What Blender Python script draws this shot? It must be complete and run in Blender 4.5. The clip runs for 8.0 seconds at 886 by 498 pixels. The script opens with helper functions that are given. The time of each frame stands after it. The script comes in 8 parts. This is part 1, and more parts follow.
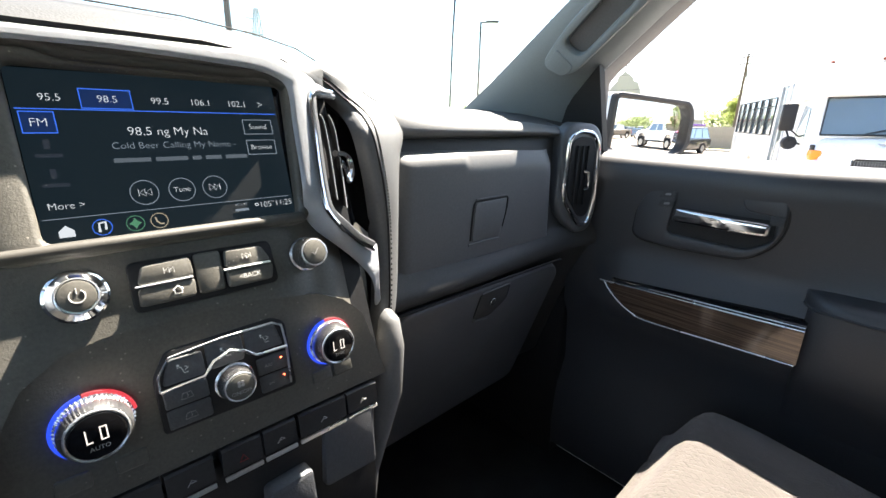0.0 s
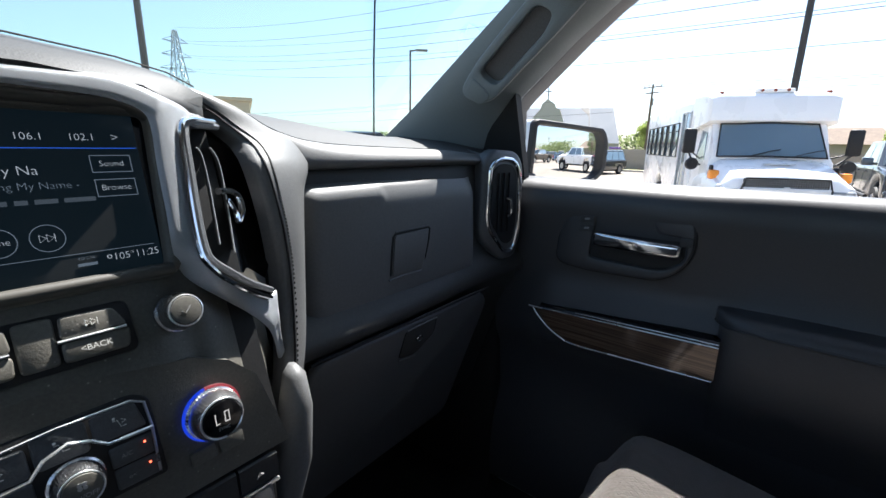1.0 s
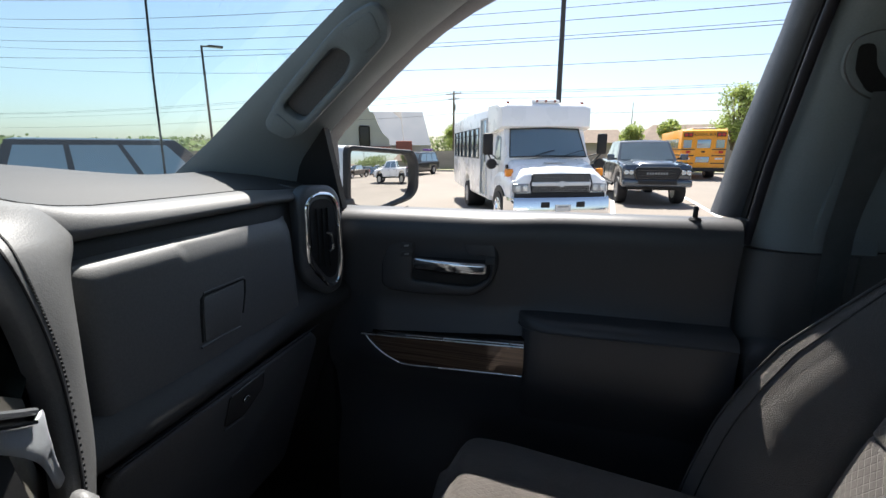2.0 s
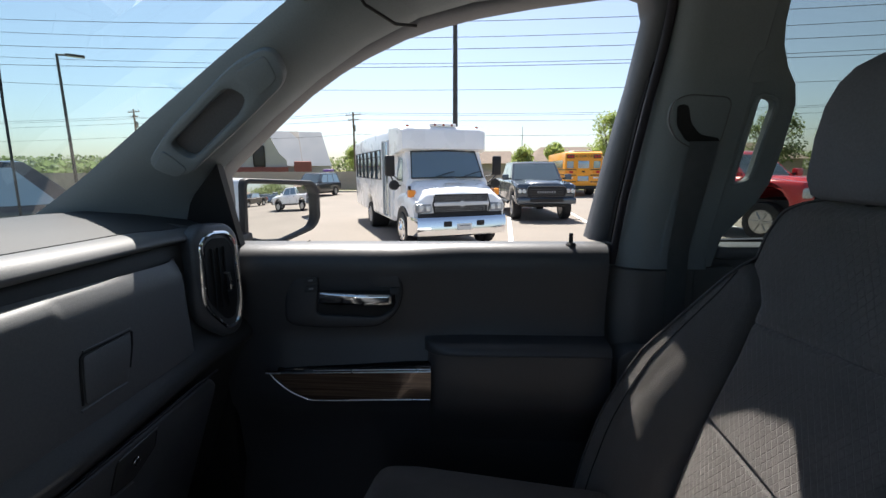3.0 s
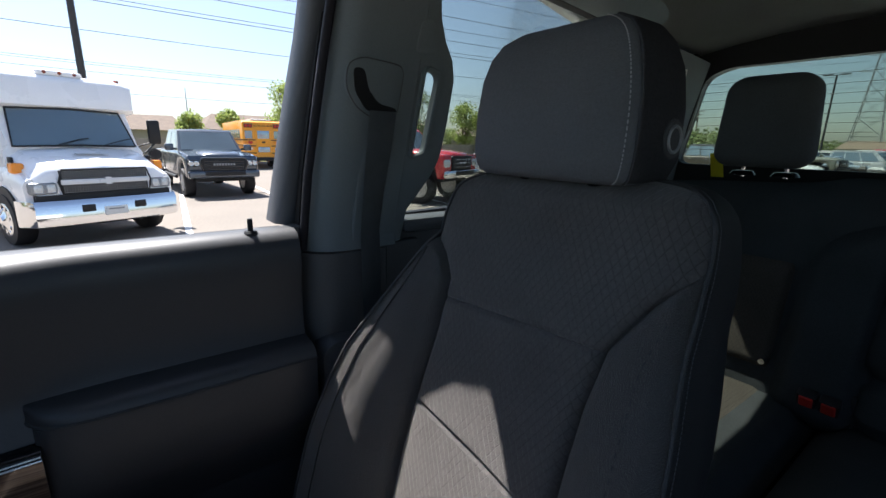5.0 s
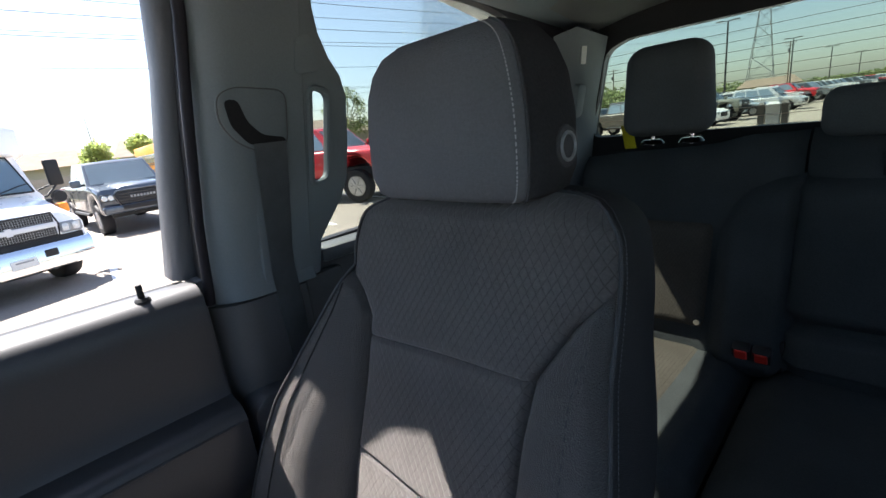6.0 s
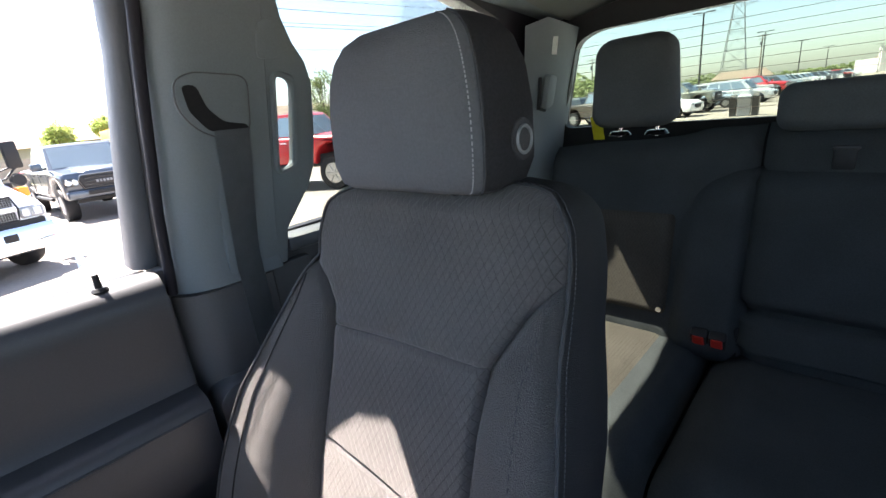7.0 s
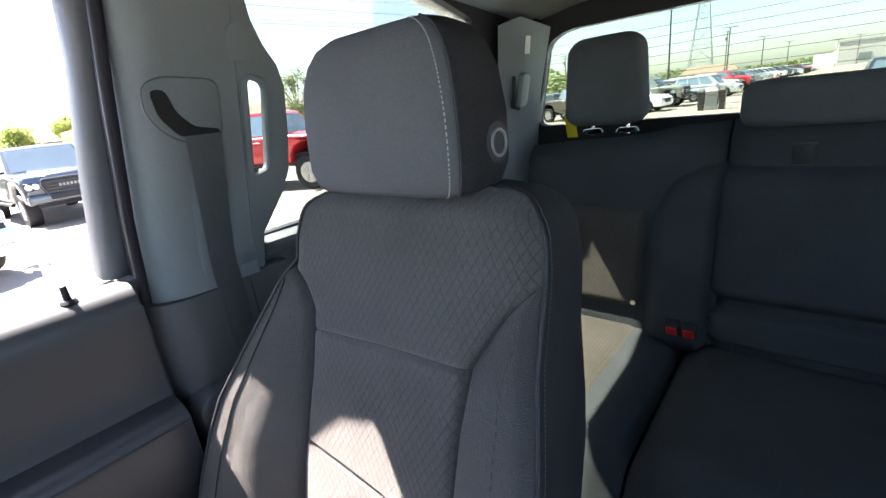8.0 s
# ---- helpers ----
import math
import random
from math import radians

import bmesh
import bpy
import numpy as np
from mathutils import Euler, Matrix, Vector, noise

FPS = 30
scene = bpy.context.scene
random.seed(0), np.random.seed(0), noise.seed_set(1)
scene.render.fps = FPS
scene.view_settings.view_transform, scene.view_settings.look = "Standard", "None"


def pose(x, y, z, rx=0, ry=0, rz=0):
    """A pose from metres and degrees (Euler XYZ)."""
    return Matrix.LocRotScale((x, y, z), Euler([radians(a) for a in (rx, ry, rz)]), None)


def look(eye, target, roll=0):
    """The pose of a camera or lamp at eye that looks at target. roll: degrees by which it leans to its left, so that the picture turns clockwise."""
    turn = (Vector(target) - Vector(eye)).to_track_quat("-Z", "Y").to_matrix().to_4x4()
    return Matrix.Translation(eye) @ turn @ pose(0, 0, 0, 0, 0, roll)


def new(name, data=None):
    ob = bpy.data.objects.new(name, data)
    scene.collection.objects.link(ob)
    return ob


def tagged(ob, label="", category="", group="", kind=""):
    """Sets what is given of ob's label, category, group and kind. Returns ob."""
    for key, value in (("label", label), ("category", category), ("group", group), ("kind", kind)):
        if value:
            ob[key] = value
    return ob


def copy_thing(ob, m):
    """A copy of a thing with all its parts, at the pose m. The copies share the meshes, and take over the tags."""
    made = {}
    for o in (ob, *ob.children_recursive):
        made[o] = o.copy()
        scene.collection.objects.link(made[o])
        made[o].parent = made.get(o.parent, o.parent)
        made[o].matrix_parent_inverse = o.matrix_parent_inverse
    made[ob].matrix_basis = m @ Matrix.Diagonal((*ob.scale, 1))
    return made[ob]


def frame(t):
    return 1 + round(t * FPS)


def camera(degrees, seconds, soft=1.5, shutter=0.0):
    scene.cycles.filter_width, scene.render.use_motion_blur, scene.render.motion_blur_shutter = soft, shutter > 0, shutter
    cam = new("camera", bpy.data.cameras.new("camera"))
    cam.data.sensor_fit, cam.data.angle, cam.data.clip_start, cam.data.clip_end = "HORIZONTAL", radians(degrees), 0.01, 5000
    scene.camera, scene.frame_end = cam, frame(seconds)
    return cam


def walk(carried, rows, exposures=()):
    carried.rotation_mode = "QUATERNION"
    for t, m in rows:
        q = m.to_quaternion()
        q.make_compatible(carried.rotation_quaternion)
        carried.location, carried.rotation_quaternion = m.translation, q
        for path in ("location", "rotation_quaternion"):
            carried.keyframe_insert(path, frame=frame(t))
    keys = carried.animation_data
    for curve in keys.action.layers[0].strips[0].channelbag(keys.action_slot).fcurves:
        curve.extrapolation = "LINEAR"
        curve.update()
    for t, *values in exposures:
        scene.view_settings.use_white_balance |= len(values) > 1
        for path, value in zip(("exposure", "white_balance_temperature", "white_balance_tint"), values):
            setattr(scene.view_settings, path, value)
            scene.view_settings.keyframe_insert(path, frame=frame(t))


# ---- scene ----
cam = camera(91.3, 8.0)
PATH = [
    (0, (-0.061, 0.039, 1.656), (1.266, 1.419, 1.08), 1.4),
    (0.5, (-0.03, 0.043, 1.673), (1.423, 1.33, 1.191), 2.1),
    (1, (-0.014, 0.046, 1.663), (1.521, 1.239, 1.194), 1.1),
    (1.5, (0.022, 0.046, 1.687), (1.772, 0.891, 1.217), -2.5),
    (1.7, (0.013, 0.044, 1.7), (1.828, 0.738, 1.226), -1.5),
    (2.8, (-0.041, 0.024, 1.75), (1.92, 0.183, 1.39), -0.1),
    (3, (-0.038, 0.027, 1.749), (1.926, 0.111, 1.385), -0.3),
    (3.5, (-0.033, 0.038, 1.751), (1.927, -0.099, 1.374), -0.1),
    (4, (0.017, -0.002, 1.749), (1.926, -0.462, 1.373), 1.2),
    (4.5, (0.065, -0.015, 1.735), (1.838, -0.796, 1.235), 1.3),
    (5, (0.099, -0.024, 1.746), (1.641, -1.206, 1.269), 1.3),
    (5.2, (0.101, -0.037, 1.755), (1.567, -1.318, 1.293), -1.7),
    (6.3, (0.107, -0.104, 1.789), (1.486, -1.442, 1.232), -7.6),
    (6.5, (0.099, -0.103, 1.79), (1.444, -1.467, 1.214), -7.0),
    (7, (0.088, -0.107, 1.786), (1.398, -1.493, 1.184), -6.0),
    (7.5, (0.098, -0.099, 1.787), (1.36, -1.522, 1.17), -5.7),
    (8, (0.085, -0.106, 1.793), (1.321, -1.549, 1.168), -6.6),
]
EXPOSURES = [(0, 3.09, 6500, 9), (0.5, 2.41, 5650, 8), (1.0, 1.94, 5820, 8), (3.0, 1.35, 6060, 9), (5.0, 1.52, 5800, 10), (5.7, 2.1, 5900, 11), (6.5, 2.72, 6150, 14), (7.2, 3.34, 6200, 15), (8.0, 3.48, 6150, 14)]
walk(cam, [(t, look(eye, target, roll)) for t, eye, target, roll in PATH], EXPOSURES)

# ---- world, sun and exposure ----
SUN = Vector((0.513, 0.124, 0.849)).normalized()
world = bpy.data.worlds.new("sky")
scene.world = world
world.use_nodes = True
wn = world.node_tree.nodes
sky = wn.new("ShaderNodeTexSky")
sky.sky_type = "NISHITA"
sky.sun_disc = False
sky.sun_elevation = math.asin(SUN.z)
sky.sun_rotation = math.atan2(SUN.x, SUN.y)
sky.air_density, sky.dust_density, sky.ozone_density = 1.0, 1.3, 1.0
haze = wn.new("ShaderNodeHueSaturation")
haze.inputs["Saturation"].default_value, haze.inputs["Value"].default_value = 0.85, 1.05
wn["Background"].inputs["Strength"].default_value = 0.062
world.node_tree.links.new(sky.outputs[0], haze.inputs["Color"])
world.node_tree.links.new(haze.outputs[0], wn["Background"].inputs["Color"])
sun = new("sun", bpy.data.lights.new("sun", "SUN"))
sun.data.energy, sun.data.angle, sun.data.color = 5.0, radians(0.55), (1.0, 0.905, 0.79)
sun.matrix_basis = look(SUN * 60, (0, 0, 0))


# ---- mesh helpers ----
def link_mesh(name, bm, material, smooth=35):
    me = bpy.data.meshes.new(name)
    bmesh.ops.recalc_face_normals(bm, faces=bm.faces[:])
    bm.to_mesh(me)
    bm.free()
    me.materials.append(material)
    if smooth:
        me.polygons.foreach_set("use_smooth", [True] * len(me.polygons))
        me.set_sharp_from_angle(angle=radians(smooth))
    return new(name, me)


def thing(name, label, category, at=(0, 0, 0), group="", kind=""):
    ob = new(name)
    ob.empty_display_size = 0.1
    ob.matrix_basis = Matrix.Translation(at)
    return tagged(ob, label, category, group, kind)


def part(name, bm, material, parent, label="", smooth=35):
    ob = link_mesh(name, bm, material, smooth)
    ob.parent = parent
    if parent.type == "EMPTY":
        ob.matrix_parent_inverse = parent.matrix_basis.inverted()
    return tagged(ob, label)


def solid(name, bm, material, label, category="", kind="", group="", smooth=35):
    return tagged(link_mesh(name, bm, material, smooth), label, category, group, kind)


def merge(*bms):
    out = bmesh.new()
    for b in bms:
        me = bpy.data.meshes.new("tmp")
        b.to_mesh(me)
        b.free()
        out.from_mesh(me)
        bpy.data.meshes.remove(me)
    return out


def moved(bm, m):
    bmesh.ops.transform(bm, matrix=m, verts=bm.verts)
    return bm


def warped(bm, f):
    for v in bm.verts:
        v.co = f(v.co)
    return bm


def box(x0, x1, y0, y1, z0, z1, bevel=0.0, seg=2):
    bm = bmesh.new()
    bmesh.ops.create_cube(bm, size=1)
    m = Matrix.LocRotScale(((x0 + x1) / 2, (y0 + y1) / 2, (z0 + z1) / 2), None, (abs(x1 - x0), abs(y1 - y0), abs(z1 - z0)))
    bmesh.ops.transform(bm, matrix=m, verts=bm.verts)
    if bevel:
        bmesh.ops.bevel(bm, geom=bm.edges[:], offset=bevel, segments=seg, affect="EDGES", profile=0.5)
    return bm


def cyl(p0, p1, r0, r1=None, seg=16, bevel=0.0):
    p0, p1 = Vector(p0), Vector(p1)
    r1 = r0 if r1 is None else r1
    bm = bmesh.new()
    bmesh.ops.create_cone(bm, cap_ends=True, segments=seg, radius1=r0, radius2=r1, depth=(p1 - p0).length)
    if bevel:
        caps = [e for e in bm.edges if abs(e.verts[0].co.z - e.verts[1].co.z) < 1e-6]
        bmesh.ops.bevel(bm, geom=caps, offset=bevel, segments=2, affect="EDGES", profile=0.5)
    q = (p1 - p0).to_track_quat("Z", "Y").to_matrix().to_4x4()
    return moved(bm, Matrix.Translation((p0 + p1) / 2) @ q)


def loft(rings, caps=True, closed=True):
    bm = bmesh.new()
    rows = [[bm.verts.new(p) for p in ring] for ring in rings]
    n = len(rows[0])
    for a, b in zip(rows, rows[1:]):
        for i in range(n if closed else n - 1):
            j = (i + 1) % n
            bm.faces.new((a[i], a[j], b[j], b[i]))
    if caps and closed:
        bm.faces.new(rows[0])
        bm.faces.new(rows[-1])
    return bm


def tube(points, r, seg=8, closed=False, squash=1.0):
    pts = [Vector(p) for p in points]
    n = len(pts)
    rings, up = [], None
    for i, p in enumerate(pts):
        a = pts[(i - 1) % n] if closed or i else p
        b = pts[(i + 1) % n] if closed or i < n - 1 else p
        d = (b - a).normalized()
        if up is None:
            up = d.orthogonal().normalized()
        up = (up - d * up.dot(d)).normalized()
        side = d.cross(up)
        rings.append([p + (up * math.cos(t) + side * math.sin(t) * squash) * r for t in (2 * math.pi * k / seg for k in range(seg))])
    if closed:
        rings.append(rings[0])
        return loft(rings, caps=False)
    return loft(rings)


def curve_points(points, per=6, closed=False):
    """A smooth line through the points."""
    pts = [Vector(p) for p in points]
    n = len(pts)
    out = []
    for i in range(n if closed else n - 1):
        p0 = pts[(i - 1) % n] if closed or i else pts[0]
        p1, p2 = pts[i], pts[(i + 1) % n]
        p3 = pts[(i + 2) % n] if closed or i + 2 < n else pts[-1]
        for k in range(per):
            t = k / per
            out.append(0.5 * ((2 * p1) + (p2 - p0) * t + (2 * p0 - 5 * p1 + 4 * p2 - p3) * t * t + (3 * p1 - p0 - 3 * p2 + p3) * t ** 3))
    if not closed:
        out.append(pts[-1])
    return out


def rounded(outline, r, seg=4):
    """A 2D outline with its corners rounded."""
    pts = [Vector((*p, 0)) if len(p) == 2 else Vector(p) for p in outline]
    out = []
    for i, p in enumerate(pts):
        a, b = pts[i - 1] - p, pts[(i + 1) % len(pts)] - p
        d = min(r, a.length * 0.45, b.length * 0.45)
        s, e = p + a.normalized() * d, p + b.normalized() * d
        for k in range(seg + 1):
            t = k / seg
            q = s * (1 - t) ** 2 + p * 2 * t * (1 - t) + e * t * t
            out.append((q.x, q.y))
    return out


def plate(outline, depth, m=None, holes=(), bevel=0.0):
    """A flat piece in the local xy plane, extruded along +z by depth, with holes through it."""
    bm = bmesh.new()
    edges = []
    for loop in (outline, *holes):
        vs = [bm.verts.new((p[0], p[1], 0)) for p in loop]
        edges += [bm.edges.new((vs[i], vs[(i + 1) % len(vs)])) for i in range(len(vs))]
    if holes:
        bmesh.ops.triangle_fill(bm, edges=edges, use_beauty=True)
    else:
        bm.faces.new(bm.verts[:])
    ext = bmesh.ops.extrude_face_region(bm, geom=bm.faces[:])
    top = [v for v in ext["geom"] if isinstance(v, bmesh.types.BMVert)]
    bmesh.ops.translate(bm, verts=top, vec=(0, 0, depth))
    if bevel:
        rim = [e for e in bm.edges if all(abs(v.co.z - depth) < 1e-7 for v in e.verts) and len(e.link_faces) == 2 and abs(e.link_faces[0].normal.dot(e.link_faces[1].normal)) < 0.5]
        bm.normal_update()
        rim = [e for e in bm.edges if all(abs(v.co.z - depth) < 1e-7 for v in e.verts) and len(e.link_faces) == 2 and e.link_faces[0].normal.dot(e.link_faces[1].normal) < 0.5]
        bmesh.ops.bevel(bm, geom=rim, offset=bevel, segments=2, affect="EDGES", profile=0.5)
    return moved(bm, m) if m is not None else bm


def axes(o, x, y):
    """The matrix whose local x and y run along the given directions from o."""
    x, y = Vector(x).normalized(), Vector(y)
    z = x.cross(y).normalized()
    y = z.cross(x)
    m = Matrix((x, y, z)).transposed().to_4x4()
    m.translation = o
    return m


def sheet(f, us, vs, thick=0.0):
    """An open surface f(u, v), or a slab of it."""
    bm = bmesh.new()
    rows = [[bm.verts.new(f(u, v)) for u in us] for v in vs]
    for a, b in zip(rows, rows[1:]):
        for i in range(len(us) - 1):
            bm.faces.new((a[i], a[i + 1], b[i + 1], b[i]))
    if thick:
        bmesh.ops.solidify(bm, geom=bm.faces[:], thickness=thick)
    return bm


def span(a, b, n):
    return [a + (b - a) * i / n for i in range(n + 1)]


def smooth(a, b, x):
    t = min(1, max(0, (x - a) / (b - a)))
    return t * t * (3 - 2 * t)


def lerp(table, x):
    """Straight-line reading of a small table of (x, y)."""
    if x <= table[0][0]:
        return table[0][1]
    for (x0, y0), (x1, y1) in zip(table, table[1:]):
        if x <= x1:
            return y0 + (y1 - y0) * (x - x0) / (x1 - x0)
    return table[-1][1]


def letters(text, size, m, depth=0.0, align="CENTER", thin=0.0):
    """Written words as a mesh in the local xy plane."""
    cu = bpy.data.curves.new("txt", "FONT")
    cu.body, cu.size, cu.align_x, cu.align_y, cu.extrude, cu.resolution_u, cu.offset = text, size, align, "CENTER", depth, 3, -thin * size
    ob = bpy.data.objects.new("txt", cu)
    me = bpy.data.meshes.new_from_object(ob)
    bm = bmesh.new()
    bm.from_mesh(me)
    bpy.data.objects.remove(ob)
    bpy.data.curves.remove(cu)
    bpy.data.meshes.remove(me)
    return moved(bm, m)


# ---- materials ----
def material(name, color, rough=0.5, metal=0.0, var=0.15, scale=6.0, bump=0.0, grain=400.0, spec=0.5, coat=0.0, cell=False, dust=0.0):
    """A surface with broad blotches, fine grain and relief."""
    m = bpy.data.materials.new(name)
    m.use_nodes = True
    n, l = m.node_tree.nodes, m.node_tree.links
    b = n["Principled BSDF"]
    b.inputs["Metallic"].default_value = metal
    b.inputs["Specular IOR Level"].default_value = spec
    b.inputs["Coat Weight"].default_value = coat
    b.inputs["Coat Roughness"].default_value = 0.05
    tc = n.new("ShaderNodeTexCoord")
    n1 = n.new("ShaderNodeTexNoise")
    n1.inputs["Scale"].default_value, n1.inputs["Detail"].default_value = scale, 4
    n2 = n.new("ShaderNodeTexNoise")
    n2.inputs["Scale"].default_value, n2.inputs["Detail"].default_value = grain * 0.5, 2
    l.new(tc.outputs["Object"], n1.inputs["Vector"])
    l.new(tc.outputs["Object"], n2.inputs["Vector"])
    add = n.new("ShaderNodeMath")
    add.operation = "ADD"
    l.new(n1.outputs["Fac"], add.inputs[0])
    l.new(n2.outputs["Fac"], add.inputs[1])
    rng = n.new("ShaderNodeMapRange")
    rng.inputs["From Min"].default_value, rng.inputs["From Max"].default_value = 0.6, 1.4
    rng.inputs["To Min"].default_value, rng.inputs["To Max"].default_value = 1 - var, 1 + var
    l.new(add.outputs[0], rng.inputs["Value"])
    mul = n.new("ShaderNodeVectorMath")
    mul.operation = "SCALE"
    mul.inputs[0].default_value = color
    l.new(rng.outputs[0], mul.inputs["Scale"])
    out = mul.outputs[0]
    if dust:
        speck = n.new("ShaderNodeTexVoronoi")
        speck.inputs["Scale"].default_value = 130
        l.new(tc.outputs["Object"], speck.inputs["Vector"])
        cut = n.new("ShaderNodeMapRange")
        cut.inputs["From Min"].default_value, cut.inputs["From Max"].default_value = 0.10, 0.05
        cut.inputs["To Max"].default_value = dust
        l.new(speck.outputs["Distance"], cut.inputs["Value"])
        mix = n.new("ShaderNodeMix")
        mix.data_type = "RGBA"
        mix.inputs[7].default_value = (0.45, 0.42, 0.36, 1)
        l.new(cut.outputs[0], mix.inputs[0])
        l.new(out, mix.inputs[6])
        out = mix.outputs[2]
    l.new(out, b.inputs["Base Color"])
    r2 = n.new("ShaderNodeMapRange")
    r2.inputs["To Min"].default_value, r2.inputs["To Max"].default_value = max(0.02, rough - 0.08), min(1, rough + 0.08)
    l.new(n1.outputs["Fac"], r2.inputs["Value"])
    l.new(r2.outputs[0], b.inputs["Roughness"])
    if bump:
        bp = n.new("ShaderNodeBump")
        bp.inputs["Strength"].default_value, bp.inputs["Distance"].default_value = bump, 0.0012
        if cell:
            vo = n.new("ShaderNodeTexVoronoi")
            vo.inputs["Scale"].default_value = grain
            l.new(tc.outputs["Object"], vo.inputs["Vector"])
            l.new(vo.outputs["Distance"], bp.inputs["Height"])
        else:
            n3 = n.new("ShaderNodeTexNoise")
            n3.inputs["Scale"].default_value, n3.inputs["Detail"].default_value = grain, 3
            l.new(tc.outputs["Object"], n3.inputs["Vector"])
            l.new(n3.outputs["Fac"], bp.inputs["Height"])
        l.new(bp.outputs[0], b.inputs["Normal"])
    return m


def glass(name, tint, rough=0.0, gloss=0.06):
    """A thin pane: tinted see-through with a mirror-like sheen."""
    m = bpy.data.materials.new(name)
    m.use_nodes = True
    n, l = m.node_tree.nodes, m.node_tree.links
    n.remove(n["Principled BSDF"])
    tr, gl, mix, lw = n.new("ShaderNodeBsdfTransparent"), n.new("ShaderNodeBsdfGlossy"), n.new("ShaderNodeMixShader"), n.new("ShaderNodeFresnel")
    tr.inputs["Color"].default_value = (*tint, 1)
    gl.inputs["Roughness"].default_value = rough
    lw.inputs["IOR"].default_value = 1.45
    k = n.new("ShaderNodeMath")
    k.operation = "MULTIPLY"
    k.inputs[1].default_value = gloss / 0.04 * 0.6
    l.new(lw.outputs[0], k.inputs[0])
    l.new(k.outputs[0], mix.inputs[0])
    l.new(tr.outputs[0], mix.inputs[1])
    l.new(gl.outputs[0], mix.inputs[2])
    l.new(mix.outputs[0], n["Material Output"].inputs[0])
    return m


def glowing(name, color, strength):
    m = bpy.data.materials.new(name)
    m.use_nodes = True
    b = m.node_tree.nodes["Principled BSDF"]
    b.inputs["Base Color"].default_value = (0.01, 0.01, 0.01, 1)
    b.inputs["Emission Color"].default_value = (*color, 1)
    b.inputs["Emission Strength"].default_value = strength * 0.75
    b.inputs["Roughness"].default_value = 0.3
    return m


def woven(name, color, diamond=0.011, depth=1.0, line=0.35, weave=620.0, axis="XZ"):
    """Seat cloth with a raised diamond lattice over a fine weave."""
    m = material(name, color, 0.95, 0, 0.22, 9, 0, weave, 0.1)
    n, l = m.node_tree.nodes, m.node_tree.links
    b = n["Principled BSDF"]
    tc = n["Texture Coordinate"]
    sep = n.new("ShaderNodeSeparateXYZ")
    l.new(tc.outputs["Object"], sep.inputs[0])
    waves = []
    for sgn in (1, -1):
        mad = n.new("ShaderNodeMath")
        mad.operation = "MULTIPLY_ADD"
        mad.inputs[1].default_value = sgn * 1.6
        l.new(sep.outputs[axis[0]], mad.inputs[0])
        l.new(sep.outputs[axis[1]], mad.inputs[2])
        pp = n.new("ShaderNodeMath")
        pp.operation = "PINGPONG"
        pp.inputs[1].default_value = diamond
        l.new(mad.outputs[0], pp.inputs[0])
        waves.append(pp)
    mn = n.new("ShaderNodeMath")
    mn.operation = "MINIMUM"
    l.new(waves[0].outputs[0], mn.inputs[0])
    l.new(waves[1].outputs[0], mn.inputs[1])
    edge = n.new("ShaderNodeMapRange")
    edge.inputs["From Min"].default_value, edge.inputs["From Max"].default_value = 0.0, diamond * 0.13
    l.new(mn.outputs[0], edge.inputs["Value"])
    wv = n.new("ShaderNodeTexNoise")
    wv.inputs["Scale"].default_value = weave
    l.new(tc.outputs["Object"], wv.inputs["Vector"])
    hsum = n.new("ShaderNodeMath")
    hsum.operation = "MULTIPLY_ADD"
    hsum.inputs[1].default_value = 0.85
    l.new(wv.outputs["Fac"], hsum.inputs[0])
    l.new(edge.outputs[0], hsum.inputs[2])
    bp = n.new("ShaderNodeBump")
    bp.inputs["Strength"].default_value, bp.inputs["Distance"].default_value = 0.6 * depth, 0.0012
    l.new(hsum.outputs[0], bp.inputs["Height"])
    l.new(bp.outputs[0], b.inputs["Normal"])
    src = b.inputs["Base Color"].links[0].from_socket
    dk = n.new("ShaderNodeMapRange")
    dk.inputs["To Min"].default_value, dk.inputs["To Max"].default_value = 1 - line, 1.0
    l.new(edge.outputs[0], dk.inputs["Value"])
    sc = n.new("ShaderNodeVectorMath")
    sc.operation = "SCALE"
    l.new(src, sc.inputs[0])
    l.new(dk.outputs[0], sc.inputs["Scale"])
    l.new(sc.outputs[0], b.inputs["Base Color"])
    return m


def paints(name, colors, rough=0.3):
    """Car paint that differs from vehicle to vehicle."""
    m = bpy.data.materials.new(name)
    m.use_nodes = True
    n, l = m.node_tree.nodes, m.node_tree.links
    b = n["Principled BSDF"]
    b.inputs["Roughness"].default_value = rough
    b.inputs["Coat Weight"].default_value = 0.6
    oi, ramp = n.new("ShaderNodeObjectInfo"), n.new("ShaderNodeValToRGB")
    ramp.color_ramp.interpolation = "CONSTANT"
    el = ramp.color_ramp.elements
    while len(el) < len(colors):
        el.new(0.5)
    for i, c in enumerate(colors):
        el[i].position = i / len(colors)
        el[i].color = (*c, 1)
    l.new(oi.outputs["Random"], ramp.inputs[0])
    l.new(ramp.outputs[0], b.inputs["Base Color"])
    return m


